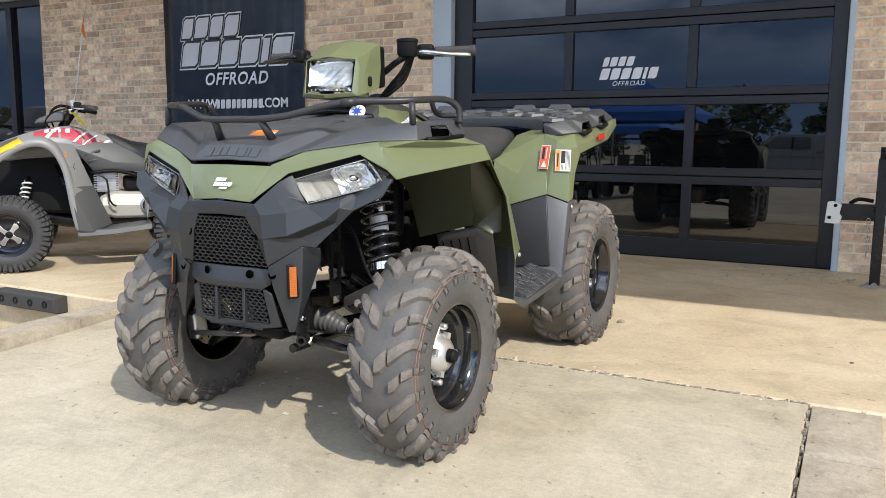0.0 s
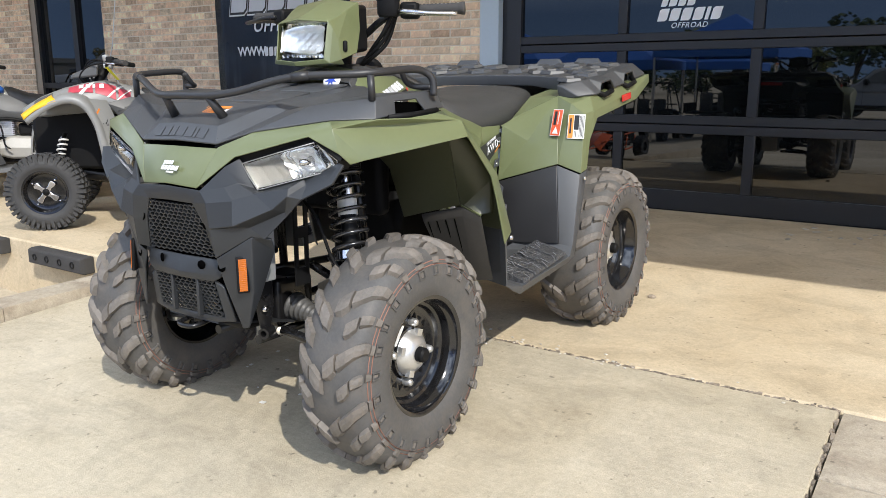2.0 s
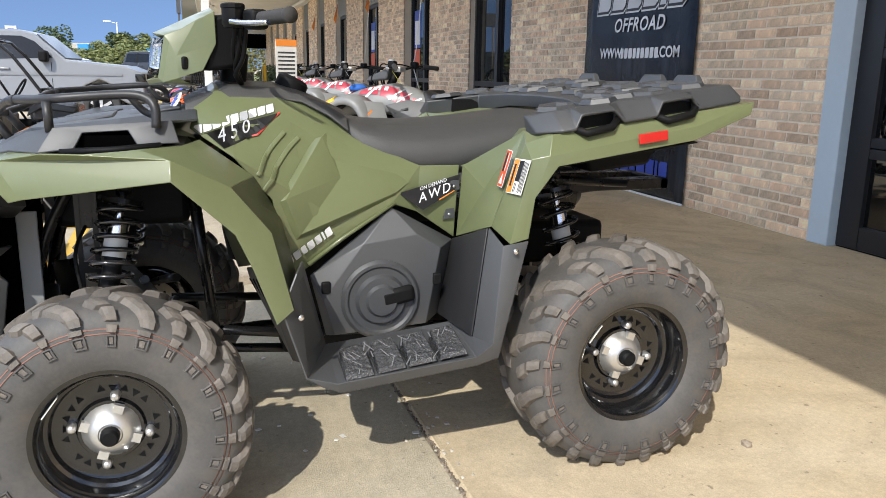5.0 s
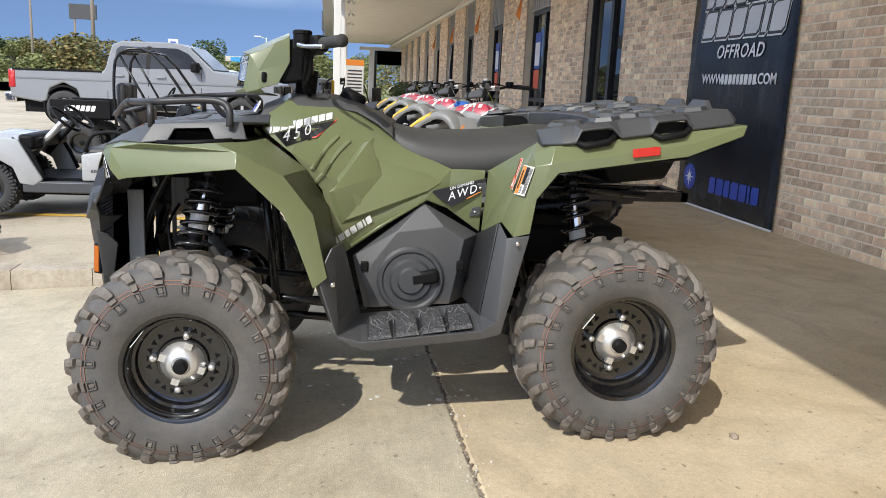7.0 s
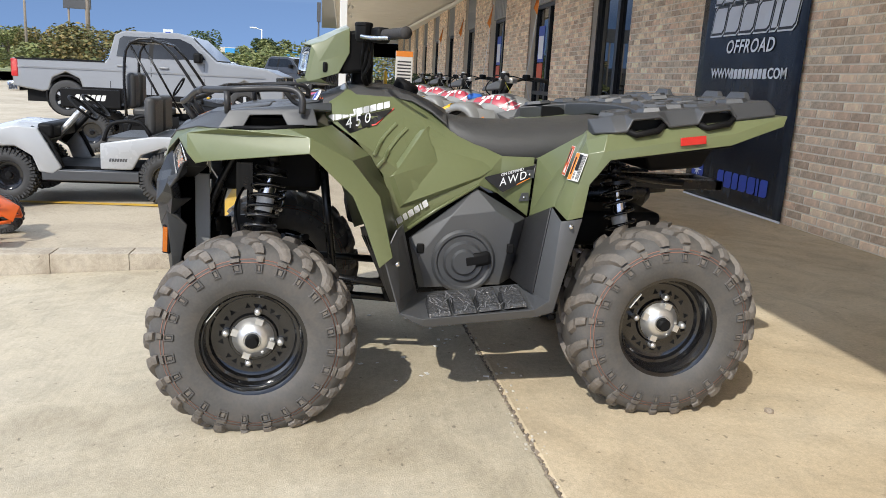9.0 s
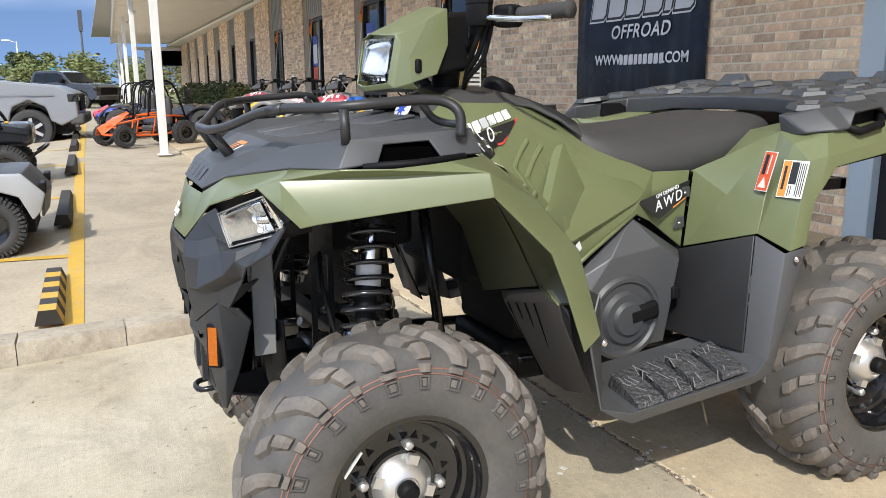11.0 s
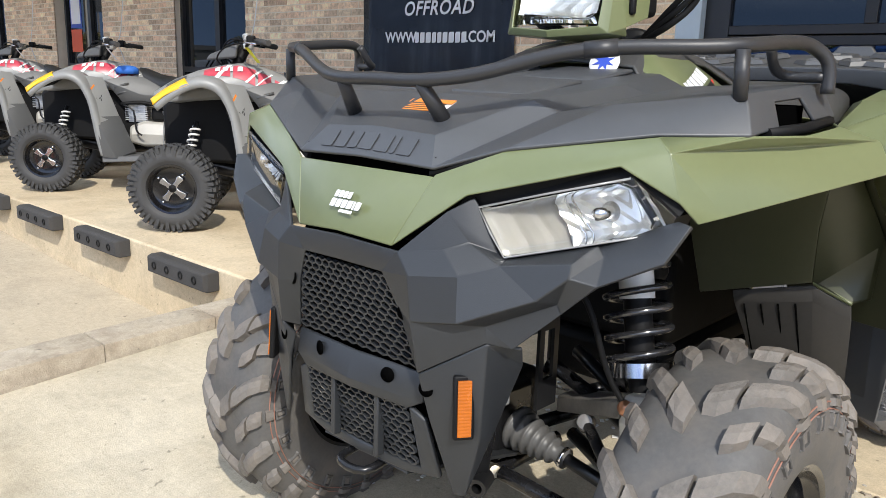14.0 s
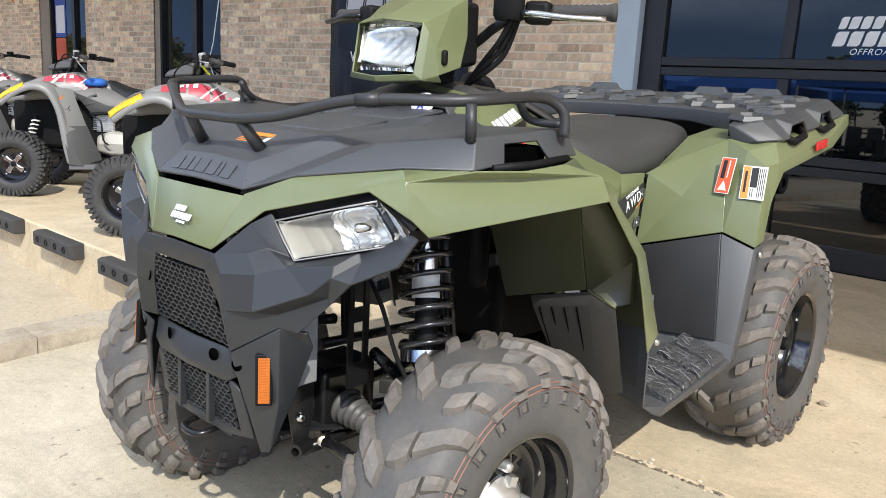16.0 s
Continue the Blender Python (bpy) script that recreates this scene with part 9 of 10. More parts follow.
part("hood", facets(dict(a=(0.52, -1.15, 0.42), b=(0.52, -1.00, 0.60), c=(0.52, -0.62, 0.72), d=(0.52, -0.42, 0.70), o=(0, -1.25, 0.42), p=(0, -1.08, 0.64), q=(0, -0.66, 0.76), r=(0, -0.42, 0.73), k=(0.50, -1.12, 0.34), l=(0, -1.22, 0.33)), [("o", "a", "k", "l"), ("o", "a", "b", "p"), ("p", "b", "c", "q"), ("q", "c", "d", "r")], True), M_WHITEP, ct, bevel=0.02, thick=0.02)
part("rear_deck", facets(dict(a=(0.52, 0.60, 0.66), b=(0.52, 0.95, 0.66), c=(0.50, 1.10, 0.50), d=(0.50, 1.08, 0.32), o=(0, 0.60, 0.68), p=(0, 0.98, 0.68), q=(0, 1.13, 0.50), r=(0, 1.10, 0.32)), [("o", "a", "b", "p"), ("p", "b", "c", "q"), ("q", "c", "d", "r")], True), M_DARK, ct, "black rear deck", bevel=0.02, thick=0.02)
part("dash", boxes((-0.48, 0.48, -0.44, -0.30, 0.60, 0.74)), M_BLACK, ct, bevel=0.03)
part("floor", boxes((-0.48, 0.48, -0.42, 0.46, 0.24, 0.30)), M_BLACK, ct)
part("seat", boxes((-0.48, 0.48, 0.14, 0.56, 0.52, 0.64)), M_SEAT, ct, "black bench seat", bevel=0.04)
part("chassis", boxes((-0.36, 0.36, -1.0, 1.0, 0.18, 0.34)), M_BLACK, ct)
for x in (0.22, -0.22):
    col = part("steering_column", tube([(x, -0.42, 0.52), (x, -0.10, 0.88)], 0.030, 10), M_ALU if x > 0 else M_BLACK, ct, "grey steering column")
    ringp = [Vector((x, -0.10, 0.88)) + 0.155 * (math.cos(t) * Vector((1, 0, 0)) + math.sin(t) * Vector((0, 0.75, -0.66))) for t in [2 * math.pi * k / 20 for k in range(21)]]
    part("steering_wheel", tube(ringp, 0.014, 6, cap=False), M_BLACK, col)
part("side_lettering", glyph_bars(bmesh.new(), [0.6] * 7, 0.03, plane_at((0.546, 0.28, 0.43), (0, 1, 0), (0, 0, 1)), shear=0.2), M_QDGREY, ct, "small grey lettering blocks")

# the black side-by-side behind it
uv = thing("side_by_side", "small black open utility buggy with roll cage", "utility vehicle", "parked vehicles", (-10.4, -0.15, lot_z(-10.4, 0)), 0)
for s in (1, -1):
    for v in (-0.72, 0.72):
        small_wheel(uv, (0.46 * s, v, 0.27), 0.27, 0.19, 0.14, s, bright=False)
    part("cage_side", tube([(0.46 * s, -0.28, 0.50), (0.44 * s, -0.30, 1.05), (0.42 * s, -0.22, 1.47), (0.42 * s, 0.20, 1.48), (0.47 * s, 0.62, 0.92), (0.48 * s, 0.72, 0.72)], 0.020, 8, curve=3), M_STEEL, uv, "black roll-cage tube")
    part("cage_brace", tube([(0.42 * s, -0.22, 1.45), (0.43 * s, 0.05, 0.95), (0.45 * s, 0.28, 0.52)], 0.016, 8), M_STEEL, uv)
    part("seat", boxes((0.04 if s > 0 else -0.40, 0.40 if s > 0 else -0.04, -0.22, 0.22, 0.50, 0.62)), M_SEAT, uv, bevel=0.04)
    part("seat_back", boxes((0.06 if s > 0 else -0.38, 0.38 if s > 0 else -0.06, -0.30, -0.18, 0.60, 1.08)), M_SEAT, uv, bevel=0.05)
    part("bed_side", boxes((0.44 if s > 0 else -0.50, 0.50 if s > 0 else -0.44, -1.10, -0.34, 0.60, 0.84)), M_BLACK, uv, bevel=0.01)
    part("fender", facets(dict(a=(0.52 * s, 0.46, 0.62), b=(0.54 * s, 0.62, 0.72), c=(0.52 * s, 0.98, 0.66), d=(0.20 * s, 1.02, 0.74), e=(0.20 * s, 0.50, 0.82)), [("a", "b", "e"), ("b", "c", "d", "e")]), M_BLACK, uv, bevel=0.01, thick=0.02)
    part("door_net", boxes((0.47 * s - 0.008, 0.47 * s + 0.008, -0.26, 0.40, 0.40, 0.52)), M_BLACK, uv)
for (y, z) in ((-0.22, 1.47), (0.20, 1.48), (0.62, 0.92)):
    part("cage_cross", tube([(-0.42, y, z), (0.42, y, z)], 0.018, 8), M_STEEL, uv)
part("roof_panel", boxes((-0.40, 0.40, -0.24, 0.18, 1.485, 1.505)), M_STEEL, uv, bevel=0.008)
part("tub", boxes((-0.46, 0.46, -0.34, 0.52, 0.28, 0.42)), M_BLACK, uv, bevel=0.02)
part("bed", boxes((-0.44, 0.44, -1.10, -0.34, 0.58, 0.64)), M_BLACK, uv)
part("hood", boxes((-0.34, 0.34, 0.46, 1.02, 0.52, 0.78)), M_GUNMETAL, uv, bevel=0.06)
part("front_bumper", tube([(-0.30, 1.02, 0.42), (-0.26, 1.14, 0.50), (0.26, 1.14, 0.50), (0.30, 1.02, 0.42)], 0.02, 8, curve=3), M_STEEL, uv)
part("side_lettering", glyph_bars(bmesh.new(), [0.7] * 6, 0.075, plane_at((0.502, -0.72, 0.73), (0, 1, 0), (0, 0, 1)), shear=0.25), M_LABEL, uv, "white lettering blocks")
part("yellow_tag", boxes((0.16, 0.28, 0.74, 0.78, 0.782, 0.80)), M_QYEL, uv)
wh = Vector((0.20, 0.36, 0.92))
part("steering_wheel", tube([wh + 0.14 * (math.cos(t) * Vector((1, 0, 0)) + math.sin(t) * Vector((0, 0.5, 0.86))) for t in [2 * math.pi * k / 18 for k in range(19)]], 0.013, 6, cap=False), M_BLACK, uv)


def go_kart(at, turn, paint, label, cage=True):
    k_ = thing("go_kart", label, "go-kart", "karts on the lot", at, turn)
    for s in (1, -1):
        small_wheel(k_, (0.40 * s, -0.55, 0.19), 0.19, 0.14, 0.09, s, bright=False)
        small_wheel(k_, (0.42 * s, 0.55, 0.22), 0.22, 0.20, 0.10, s, bright=False)
        part("side_rail", tube([(0.14 * s, -0.80, 0.22), (0.30 * s, -0.45, 0.20), (0.34 * s, 0.10, 0.20), (0.28 * s, 0.65, 0.26)], 0.017, 8, curve=3), paint, k_)
        part("upper_rail", tube([(0.12 * s, -0.72, 0.36), (0.32 * s, -0.20, 0.48), (0.34 * s, 0.25, 0.52), (0.24 * s, 0.65, 0.50)], 0.016, 8, curve=3), paint, k_)
        for v in (-0.4, 0.0, 0.4):
            part("strut", tube([(0.32 * s, v, 0.20), (0.32 * s, v + 0.06, 0.46)], 0.013, 6), paint, k_)
        if cage:
            part("cage", tube([(0.30 * s, -0.05, 0.50), (0.28 * s, 0.05, 1.05), (0.26 * s, 0.45, 1.08), (0.26 * s, 0.66, 0.50)], 0.017, 8, curve=4), M_BLACK, k_)
    part("nose", facets(dict(a=(0.14, -0.82, 0.22), b=(0.24, -0.45, 0.50), o=(0, -0.84, 0.34), p=(0, -0.42, 0.54)), [("o", "a", "b", "p")], True), paint, k_, bevel=0.01, thick=0.01)
    part("seat", boxes((-0.24, 0.24, 0.05, 0.45, 0.24, 0.34)), M_SEAT, k_, bevel=0.03)
    part("seat_back", boxes((-0.22, 0.22, 0.36, 0.46, 0.34, 0.82)), M_SEAT, k_, bevel=0.04)
    part("engine", boxes((-0.18, 0.18, 0.50, 0.78, 0.26, 0.52)), M_BLACK, k_, bevel=0.03)
    if cage:
        part("cage_top", tube([(-0.26, 0.45, 1.08), (0.26, 0.45, 1.08)], 0.016, 8), M_BLACK, k_)
    wv = Vector((0, -0.18, 0.58))
    part("steering_wheel", tube([wv + 0.12 * (math.cos(t) * Vector((1, 0, 0)) + math.sin(t) * Vector((0, 0.5, 0.86))) for t in [2 * math.pi * j / 16 for j in range(17)]], 0.012, 6, cap=False), M_BLACK, k_)
    return k_


for x, y, tn, paint, txt in ((-14.75, 2.38, 22, M_KORANGE, "orange tube-framed go-kart with black cage on the lot"), (-17.3, 2.62, 15, M_KORANGE, "orange tube-framed go-kart with black cage behind another"), (-19.6, 2.55, 12, M_BLACK, "black tube-framed go-kart with cage on the lot"),
                           (-21.9, 2.5, 14, M_BLUEPRINT, "blue tube-framed go-kart with cage on the lot"), (-24.2, 2.45, 10, M_QRED, "red tube-framed go-kart with cage on the lot")):
    go_kart((x, y, lot_z(x, y)), tn, paint, txt)
near_kart = go_kart((-4.90, -0.74, lot_z(-4.90, -0.74)), 182, M_KORANGE, "small orange go-kart beside the kerb", False)
near_kart.scale = (0.82, 0.82, 0.82)

# the black beach buggy on the walk
bg = thing("beach_buggy", "black low beach buggy parked on the walk", "buggy", "parked vehicles", (-17.55, 3.05, WALK_Z), 162.5)
bg.scale = (0.80, 0.80, 0.80)
for s in (1, -1):
    car_wheel(bg, (0.66 * s, -1.05, 0.33), 0.33, 0.24, 0.19, s, M_STEEL)
    car_wheel(bg, (0.68 * s, 1.05, 0.35), 0.35, 0.28, 0.19, s, M_STEEL)
    part("fender", loft([[((0.50 + 0.30 * q) * s, -1.05 + 0.52 * math.cos(a), 0.36 + 0.44 * math.sin(a) - 0.05 * q) for a in [math.pi * j / 8 for j in range(9)]] + [((0.50 + 0.30 * q) * s, -1.05 + 0.48 * math.cos(a), 0.36 + 0.40 * math.sin(a) - 0.05 * q) for a in [math.pi * j / 8 for j in range(8, -1, -1)]] for q in (0, 1)], smooth=True), M_GUNMETAL, bg)
    part("rear_fender", loft([[((0.50 + 0.32 * q) * s, 1.05 + 0.54 * math.cos(a), 0.38 + 0.46 * math.sin(a) - 0.05 * q) for a in [math.pi * j / 8 for j in range(9)]] + [((0.50 + 0.32 * q) * s, 1.05 + 0.50 * math.cos(a), 0.38 + 0.42 * math.sin(a) - 0.05 * q) for a in [math.pi * j / 8 for j in range(8, -1, -1)]] for q in (0, 1)], smooth=True), M_GUNMETAL, bg)
    part("head_lamp", lathe([(0.0, -0.06), (0.08, -0.05), (0.085, 0.06), (0.0, 0.10)], (0.36 * s, -1.50, 0.74), (0, 1, 0), 16), M_ALU, bg)
    part("roll_bar", tube([(0.55 * s, 0.45, 0.6), (0.50 * s, 0.42, 1.25)], 0.025, 8), M_STEEL, bg)
part("body", loft([[(-0.48, -1.55, 0.40), (0.48, -1.55, 0.40), (0.42, -1.55, 0.62), (-0.42, -1.55, 0.62)], [(-0.56, -0.6, 0.30), (0.56, -0.6, 0.30), (0.50, -0.6, 0.82), (-0.50, -0.6, 0.82)], [(-0.60, -0.3, 0.30), (0.60, -0.3, 0.30), (0.56, -0.3, 0.70), (-0.56, -0.3, 0.70)], [(-0.60, 0.8, 0.30), (0.60, 0.8, 0.30), (0.56, 0.8, 0.74), (-0.56, 0.8, 0.74)], [(-0.50, 1.5, 0.40), (0.50, 1.5, 0.40), (0.42, 1.5, 0.62), (-0.42, 1.5, 0.62)]], smooth=False), M_GUNMETAL, bg, bevel=0.05)
part("windscreen", boxes((-0.52, 0.52, -0.58, -0.55, 0.80, 1.18)), M_STEEL, bg, bevel=0.01)
part("roll_bar_top", tube([(-0.50, 0.42, 1.25), (0.50, 0.42, 1.25)], 0.025, 8), M_STEEL, bg)
part("seat", boxes((-0.48, 0.48, 0.20, 0.34, 0.55, 1.05)), M_SEAT, bg, bevel=0.05)


# ---- water bottle left on the walk by the small quads ----
wb = thing("water_bottle", "clear plastic water bottle standing on the walk", "bottle", at=(-8.14, 3.11, WALK_Z))
prof = [(0.0, 0.004), (0.026, 0.0), (0.032, 0.008), (0.032, 0.05)] + [(0.032 - 0.0015 * (k % 2), 0.055 + 0.008 * k) for k in range(10)] + [(0.032, 0.14), (0.026, 0.165), (0.014, 0.185), (0.0125, 0.195), (0.0, 0.195)]
part("body", lathe(prof, (0, 0, 0), (0, 0, 1), 20), M_LENS, wb, "clear ribbed plastic body")
part("label_band", lathe([(0.0326, 0.085), (0.0326, 0.125)], (0, 0, 0), (0, 0, 1), 20), M_LABEL, wb, "pale wrapped label")
part("cap", lathe([(0.0135, 0.190), (0.0140, 0.192), (0.0140, 0.206), (0.0, 0.207)], (0, 0, 0), (0, 0, 1), 16), M_LABEL, wb, "white screw cap")

# ---- planting and distance ----
def leaf_crown(centres, n, size, seed, flat=1.0):
    """Many small leaf clumps about several centres (x, y, z, radius)."""
    r = random.Random(seed)
    vs, fs = [], []
    for _ in range(n):
        cx, cy, cz, rad = r.choice(centres)
        d = Vector((r.gauss(0, 1), r.gauss(0, 1), r.gauss(0, 1) * flat)).normalized() * rad * (0.55 + 0.5 * r.random() ** 0.5)
        p = Vector((cx, cy, cz)) + d
        a, b = ring_frame((r.gauss(0, 1), r.gauss(0, 1), r.gauss(0, 1) + 0.3))
        s = size * r.uniform(0.5, 1.3)
        i = len(vs)
        vs += [p - a * s, p + b * s * 0.55, p + a * s, p - b * s * 0.55]
        fs.append((i, i + 1, i + 2, i + 3))
    me = bpy.data.meshes.new("crown")
    me.from_pydata([tuple(v) for v in vs], [], fs)
    return me


def tree(at, h, spread, leaf, seed, label, n=2600, leafsize=0.16):
    r = random.Random(seed)
    t = thing("tree", label, "tree", "trees in the distance", at)
    top = h * 0.62
    bm = tube([(0, 0, -0.1), (0.05 * h * r.uniform(-0.5, 0.5), 0, h * 0.3), (0.03 * h, 0.03 * h, top)], (0.035 * h, 0.012 * h), 8, curve=3)
    cs = [(0, 0, h * 0.72, spread * 0.55)]
    for k in range(7):
        a = 2 * math.pi * k / 7 + r.uniform(-0.3, 0.3)
        q = Vector((math.cos(a) * spread * r.uniform(0.4, 0.75), math.sin(a) * spread * r.uniform(0.4, 0.75), h * r.uniform(0.42, 0.86)))
        tube([(0, 0, h * r.uniform(0.25, 0.4)), q * 0.6 + Vector((0, 0, h * 0.22)), q], (0.014 * h, 0.004 * h), 5, bm, curve=2)
        cs.append((q.x, q.y, q.z, spread * r.uniform(0.28, 0.46)))
    part("trunk", bm, M_BARK, t, "bare trunk and limbs")
    me = leaf_crown(cs, n, leafsize, seed + 1, 0.85)
    me.materials.append(leaf)
    cr = new("crown", me)
    cr.parent = t
    cr["label"] = "loose leafy crown"
    return t


def bush(at, w, d, h, leaf, seed, label, n=1500, group="bushes", size=0.05):
    r = random.Random(seed)
    b = thing("bush", label, "bush", group, at)
    cs = [(r.uniform(-w, w) * 0.32, r.uniform(-d, d) * 0.32, h * r.uniform(0.35, 0.6), h * r.uniform(0.35, 0.46)) for _ in range(7)]
    bm = bmesh.new()
    for c in cs[:4]:
        tube([(0, 0, 0), (c[0], c[1], c[2])], (0.03, 0.008), 5, bm)
    part("stems", bm, M_BARK, b)
    me = leaf_crown(cs, n, size, seed)
    me.materials.append(leaf)
    cr = new("crown", me)
    cr.parent = b
    return b


for k in range(9):
    bush((-22.4 - 1.75 * k, 5.25 + swing(-22.4 - 1.75 * k), WALK_Z), 1.5, 0.9, 1.10 + 0.1 * (k % 3), M_LEAFDK if k else M_LEAF, 40 + k, "clipped dark green bush against the brick wall", 1700)

# far end of the canopy: white column, dark post and a hanging louvre
tagged(part("canopy_end_column", boxes((-50.8, -50.5, 4.92, 5.24, 0.0, 3.14)), M_POST, bevel=0.01), "white square column at the far end of the canopy", "column", kind="structure")
tagged(part("canopy_end_post", boxes((-50.75, -50.6, 5.27, 5.42, 0.0, 3.14)), M_DARKFRAME, bevel=0.01), "dark steel post at the far end of the canopy", "post", kind="structure")
tagged(part("canopy_end_beam", boxes((-50.8, -50.5, 4.3, 7.0, 3.144, 3.34)), M_POST, bevel=0.01), "white beam across the far end of the canopy", "beam", kind="structure")
louvre = tagged(thing("end_louvre", "dark louvred screen hung under the end of the canopy", "louvre"), kind="structure")
# panel added behind the slats so their gaps come out black
part("backing", boxes((-50.60, -50.58, 5.43, 7.0, 2.26, 3.13)), M_SHADEBLACK, louvre)
for k in range(8):
    part("slat", boxes((-50.72, -50.62, 5.43, 7.0, 2.26 + 0.11 * k, 2.35 + 0.11 * k)), M_DARKFRAME, louvre)

# rough ground beyond the lot, road
bm = bmesh.new()
for (x0, x1, y0, y1, z) in ((-160, -50, -16, 80, 0.02), (-160, -58, -120, -16.2, 0.025)):
    vs = [bm.verts.new(p) for p in ((x0, y0, z), (x1, y0, z), (x1, y1, z), (x0, y1, z))]
    bm.faces.new(vs)
tagged(part("grass_verge", bm, M_GRASS), "rough grass beyond the lot", "grass", kind="structure")
rnd = random.Random(77)
spots = []
for k in range(26):
    x = -62 - rnd.uniform(0, 50)
    y = 14 - k * 2.9 + rnd.uniform(-1.5, 1.5)
    hgt = rnd.uniform(2.6, 4.4) * (1.0 if x > -85 else 1.25)
    tree((x, y, 0.0), hgt, hgt * rnd.uniform(0.34, 0.5), rnd.choice([M_LEAF, M_LEAF, M_LEAFDK, M_LEAFRED]), 100 + k, "leafy green tree beyond the lot", 1500, 0.15)
for k in range(18):
    x, y = -53 - rnd.uniform(0, 8), 16 - k * 2.6 + rnd.uniform(-1, 1)
    bush((x, y, 0.0), 3.2, 2.6, rnd.uniform(1.2, 2.6) + (1.1 if -3.5 < y < 9 else 0.0), rnd.choice([M_LEAF, M_LEAFRED, M_LEAF]), 200 + k, "wild shrub at the edge of the lot", 1100, "wild shrubs", 0.14)
bush((-46.7, -12.1, -0.5), 3.4, 3.0, 3.9, M_LEAFRED, 260, "tall yellowing wild shrub at the edge of the lot", 5200, "wild shrubs", 0.13)
bush((-45.5, -13.2, -0.5), 2.8, 2.4, 2.3, M_LEAF, 261, "wild shrub at the edge of the lot", 2600, "wild shrubs", 0.12)
# trees across the road, seen in the glass
for k in range(16):
    x = -34 + 5.2 * k + rnd.uniform(-1.5, 1.5)
    hgt = rnd.uniform(5.0, 7.5)
    bush((x + 2.4, -58 - rnd.uniform(0, 4), lot_z(x, -58)), 6.5, 3.0, rnd.uniform(1.8, 3.2), M_LEAFDK, 400 + k, "dark hedge shrub across the road", 900, "hedge across the road", 0.22)
    tree((x, -62 - rnd.uniform(0, 10), lot_z(x, -60)), hgt, hgt * 0.42, rnd.choice([M_LEAF, M_LEAFDK]), 300 + k, "leafy green tree across the road", 900, 0.34)


def pole(at, h, r0, mt, label, arm=False, name="utility_pole"):
    p = thing(name, label, "pole", "poles", at)
    part("shaft", tube([(0, 0, -0.1), (0, 0, h)], (r0, r0 * 0.7), 10), mt, p)
    if arm:
        part("arm", tube([(0, 0, h - 0.1), (0, -0.5, h + 0.05)], 0.04, 6), mt, p)
        part("lamp_head", boxes((-0.12, 0.12, -1.0, -0.4, h, h + 0.12)), mt, p, bevel=0.03)
    return p


pole((-60, -14.4, 0), 9.5, 0.16, M_WOODPOLE, "weathered wooden utility pole")
pole((-75, -23.7, 0), 7.0, 0.14, M_WOODPOLE, "weathered wooden utility pole")
pole((-70, -3.0, 0), 4.5, 0.06, M_POST, "tall grey street lamp", True, "street_lamp")
mast = pole((-95, 1.7, 0), 9.0, 0.13, M_FARDARK, "tall dark sign mast", False, "sign_mast")
part("sign_head", boxes((-0.2, 0.2, -0.22, 0.22, 6.9, 9.1)), M_FARDARK, mast, bevel=0.02)
bb = thing("billboard", "dark billboard on steel legs far off", "billboard", at=(-82, -21.3, 0))
part("panel", boxes((-0.15, 0.15, -1.25, 1.25, 5.9, 7.3)), M_FARDARK, bb)
for y in (-0.8, 0.8):
    part("leg", tube([(0, y, 0), (0, y, 5.9)], 0.10, 8), M_WOODPOLE, bb)
sg = thing("road_sign", "white and blue square sign on a post", "sign", at=(-72, -11.1, 0))
part("post", tube([(0, 0, 0), (0, 0, 3.7)], 0.05, 8), M_POST, sg)
part("plate", boxes((-0.04, 0.04, -0.42, 0.42, 3.22, 4.08)), M_GREYPRINT, sg)
part("mark", boxes((0.045, 0.06, -0.22, 0.22, 3.42, 3.86)), M_BLUEPRINT, sg)


def far_building(at, sx, sy, h, mt, roof, label, n):
    b = thing("far_building", label, "building", "far buildings", at)
    part("wall", boxes((-sx, sx, -sy, sy, 0, h)), mt, b)
    part("roof", boxes((-sx - 0.4, sx + 0.4, -sy - 0.4, sy + 0.4, h, h + 0.7)), roof, b)
    for k in range(n):
        y = -sy + 2 * sy * (k + 0.5) / n
        part("window", boxes((sx, sx + 0.06, y - 0.7, y + 0.7, 1.0, h - 0.8)), M_CARGLASS, b, "dark window")
    return b


far_building((-118, -46, 0), 6, 12, 3.4, M_FARDARK, M_FARDARK, "long low dark building far off", 6)
far_building((-120, -13.0, 0), 6, 5, 3.2, M_FARWALL, M_FARWALL, "long low tan building far off", 6)
far_building((-112, -5.6, 0), 6, 4.2, 2.9, M_FARWALL, M_SKYBLUE, "low building with bright blue roof edge", 5)


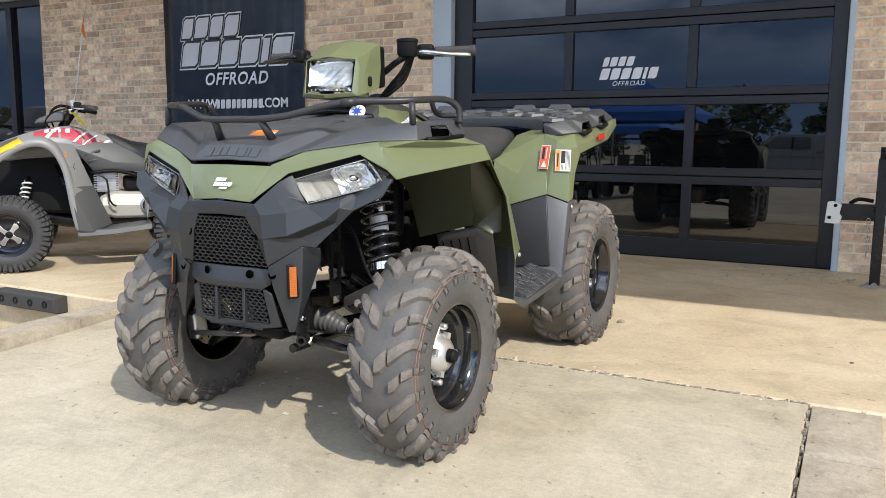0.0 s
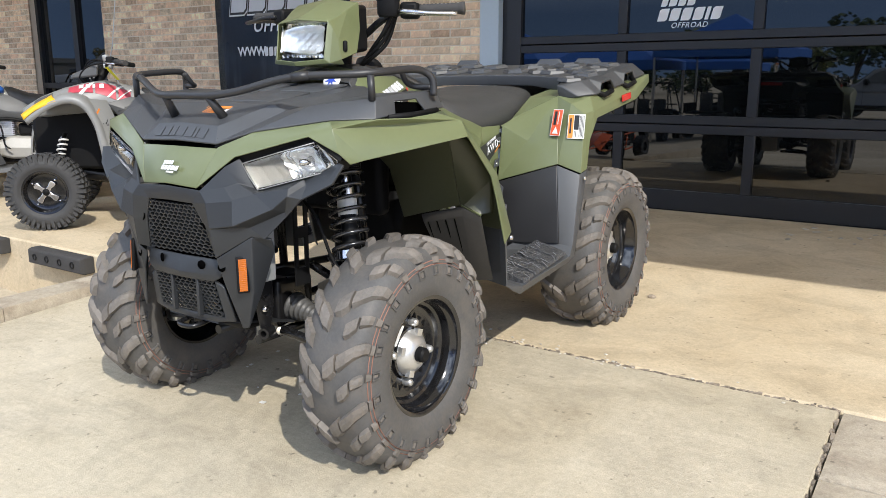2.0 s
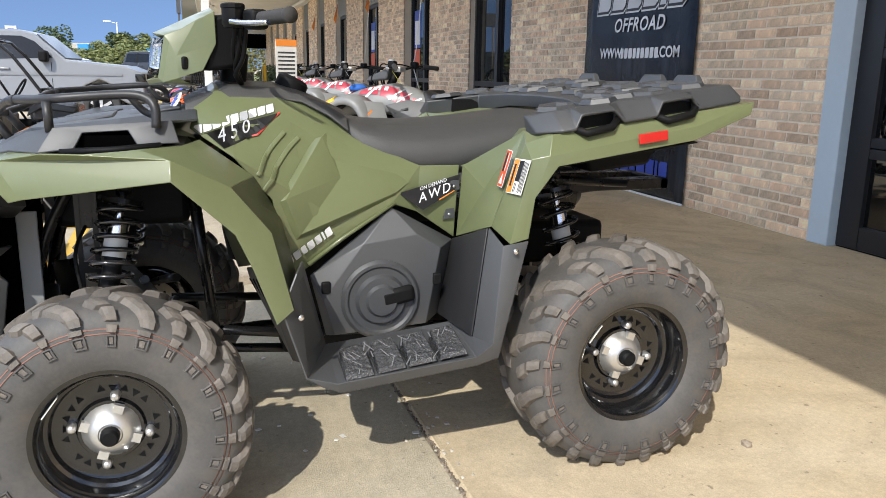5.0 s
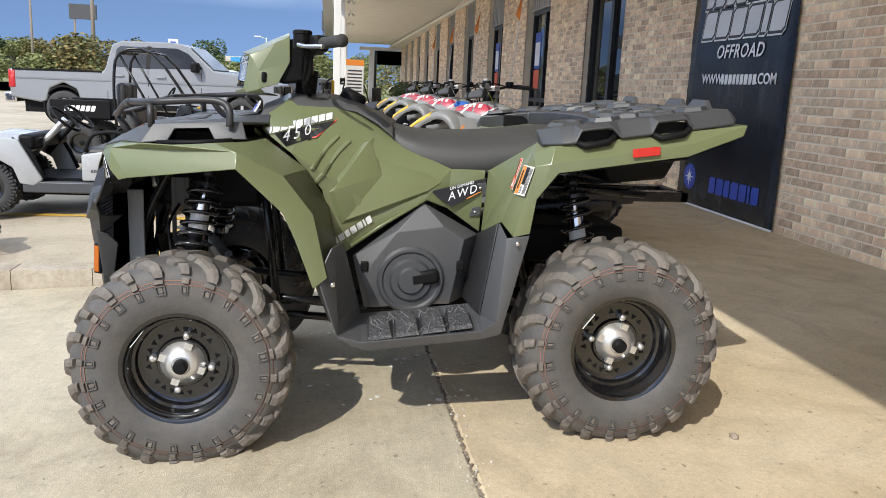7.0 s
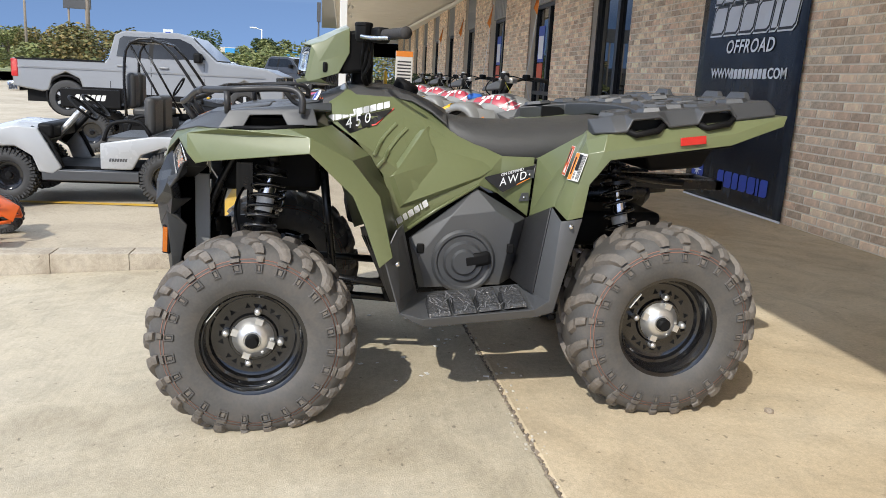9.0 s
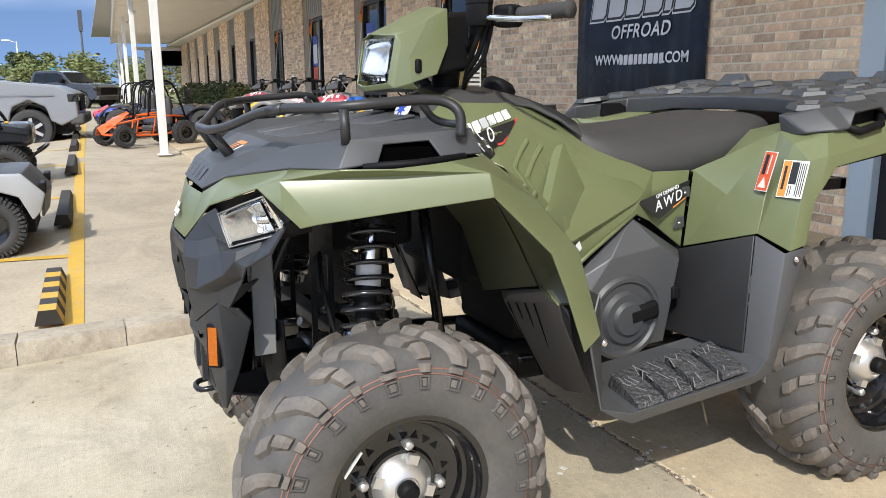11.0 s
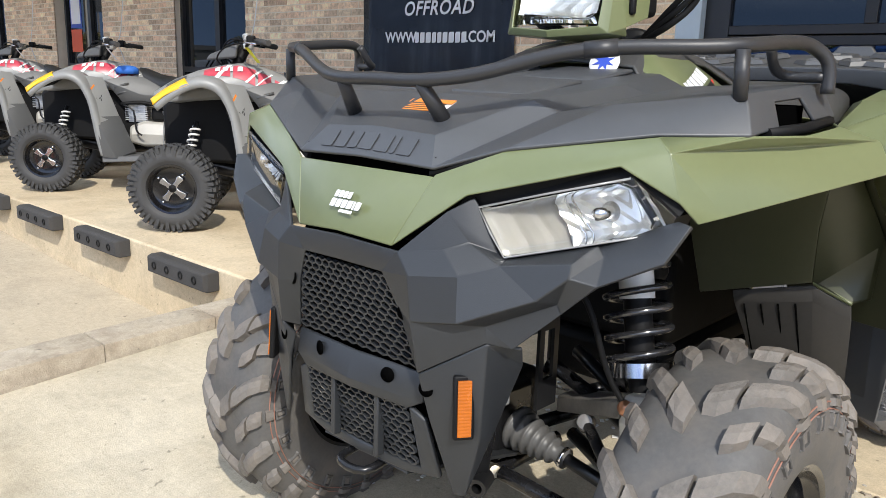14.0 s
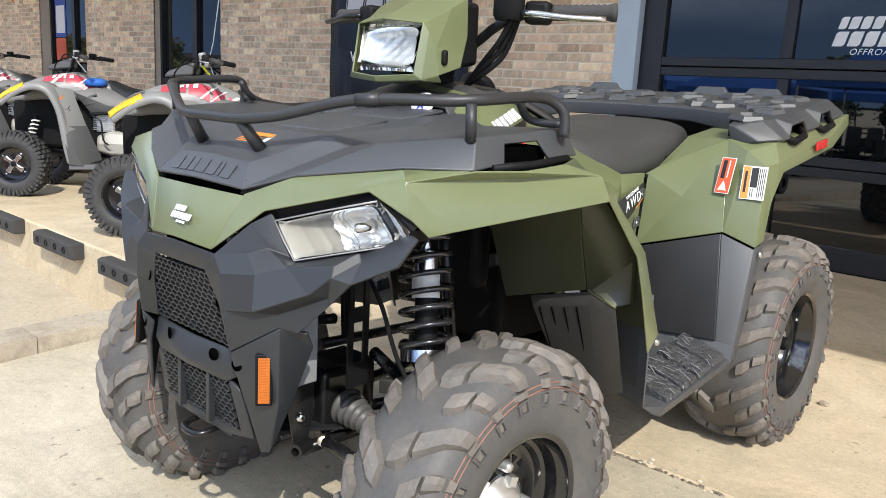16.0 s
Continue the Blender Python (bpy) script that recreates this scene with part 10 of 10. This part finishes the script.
# blue tents across the lot, seen in the glass
def tent(at, turn):
    t = thing("canopy_tent", "blue pop-up canopy tent on the lot", "tent", "blue tents", at, turn)
    bm = facets(dict(a=(-1.5, -1.5, 2.15), b=(1.5, -1.5, 2.15), c=(1.5, 1.5, 2.15), d=(-1.5, 1.5, 2.15), o=(0, 0, 3.0)), [("a", "b", "o"), ("b", "c", "o"), ("c", "d", "o"), ("d", "a", "o")])
    part("roof_cloth", bm, M_BLUETENT, t, thick=0.01)
    for (x0, x1, y0, y1) in ((-1.5, 1.5, -1.51, -1.49), (-1.5, 1.5, 1.49, 1.51), (-1.51, -1.49, -1.48, 1.48), (1.49, 1.51, -1.48, 1.48)):
        part("valance", boxes((x0, x1, y0, y1, 1.92, 2.15)), M_BLUETENT, t)
    for x in (-1.46, 1.46):
        for y in (-1.46, 1.46):
            part("leg", boxes((x - 0.02, x + 0.02, y - 0.02, y + 0.02, 0, 2.1)), M_ALU, t)
    return t


tent((3.4, -9.5, -0.33), 8)
tent((7.0, -9.8, -0.33), -5)
tent((-7.4, -15.5, lot_z(-7.4, -15.5)), 0)
for x, y, tn in ((-5.2, -9.3, 4), (-8.35, -9.5, -3), (-11.4, -9.4, 3)):
    tent((x, y, lot_z(x, y)), tn)
for x, y, tn in ((-3.6, -8.9, 175), (-5.3, -8.6, 182), (-7.0, -8.8, 178), (-8.8, -8.5, 183), (-10.6, -8.9, 176), (-12.2, -8.6, 180)):
    copy_thing(uv, pose(x, y, lot_z(x, y), 0, 0, tn))
pickup("pickup_truck", "dark pickup parked across the lot", (6.0, -15.0, -0.33), 85, M_GUNMETAL, 5.8, 1.9)
pickup("car", "silver estate car parked across the lot", (-2.0, -17.5, -0.33), 95, M_SILVER, 4.6, 1.65, False)

# ---- bricks: the ones passed nearest as pieces, the rest joined ----
bm = bmesh.new()
w, h, dpt, c = BL / 2, BH / 2, 0.014, 0.003
front = [bm.verts.new((x, -dpt, z)) for x, z in ((-w + c, -h + c), (w - c, -h + c), (w - c, h - c), (-w + c, h - c))]
mid = [bm.verts.new((x, -dpt + c, z)) for x, z in ((-w, -h), (w, -h), (w, h), (-w, h))]
back = [bm.verts.new((x, 0.004, z)) for x, z in ((-w, -h), (w, -h), (w, h), (-w, h))]
bm.faces.new(front)
for q0, q1 in ((front, mid), (mid, back)):
    for k in range(4):
        bm.faces.new((q0[k], q1[k], q1[(k + 1) % 4], q0[(k + 1) % 4]))
brick_me = finish(bm, "brick", M_BRICK)
rnd = random.Random(12)
rows = int((CANOPY_Z - WALK_Z) / COURSE) + 1
verts, faces = [], []


def add_joined(x0, x1, z0, z1):
    y0, y1 = WALL_Y - 0.002 + rnd.uniform(-0.002, 0.002), WALL_Y + 0.016
    i = len(verts)
    verts.extend([(x, y + swing(x), z) for x, y, z in ((x0, y0, z0), (x1, y0, z0), (x1, y0, z1), (x0, y0, z1), (x0, y1, z0), (x1, y1, z0), (x1, y1, z1), (x0, y1, z1))])
    faces.extend([(i, i + 1, i + 2, i + 3), (i, i + 4, i + 5, i + 1), (i + 1, i + 5, i + 6, i + 2), (i + 2, i + 6, i + 7, i + 3), (i + 3, i + 7, i + 4, i)])


for (a, b) in solid + [(-0.098, 6.9)]:
    for j in range(rows):
        z = WALK_Z + j * COURSE + JT / 2
        if z + BH > CANOPY_Z:
            continue
        x = b
        cut = (BL + JT) / 2 if j % 2 else 0.0
        while x > a + 0.02:
            ln = BL if not cut else BL / 2 - JT / 2
            cut = 0.0
            x0 = max(x - ln, a)
            near = (-4.62 < x0 and x < -3.2 and z < 2.05) or (x0 > -0.2 and x < 0.62 and z < 1.35)
            if near and abs(x - x0 - BL) < 0.002:
                ob = new("brick", brick_me)
                ob.parent = wall_north
                ob.location = ((x + x0) / 2, WALL_Y + 0.012 + rnd.uniform(-0.0025, 0.0025), z + BH / 2)
                ob.rotation_euler = (0, rnd.uniform(-0.004, 0.004), 0)
            else:
                add_joined(x0, x, z, z + BH)
            x = x0 - JT
me = bpy.data.meshes.new("brickwork")
me.from_pydata(verts, [], faces)
me.materials.append(M_BRICKS)
bw_ob = new("brickwork", me)
bw_ob.parent = wall_north
tagged(bw_ob, kind="stuff")
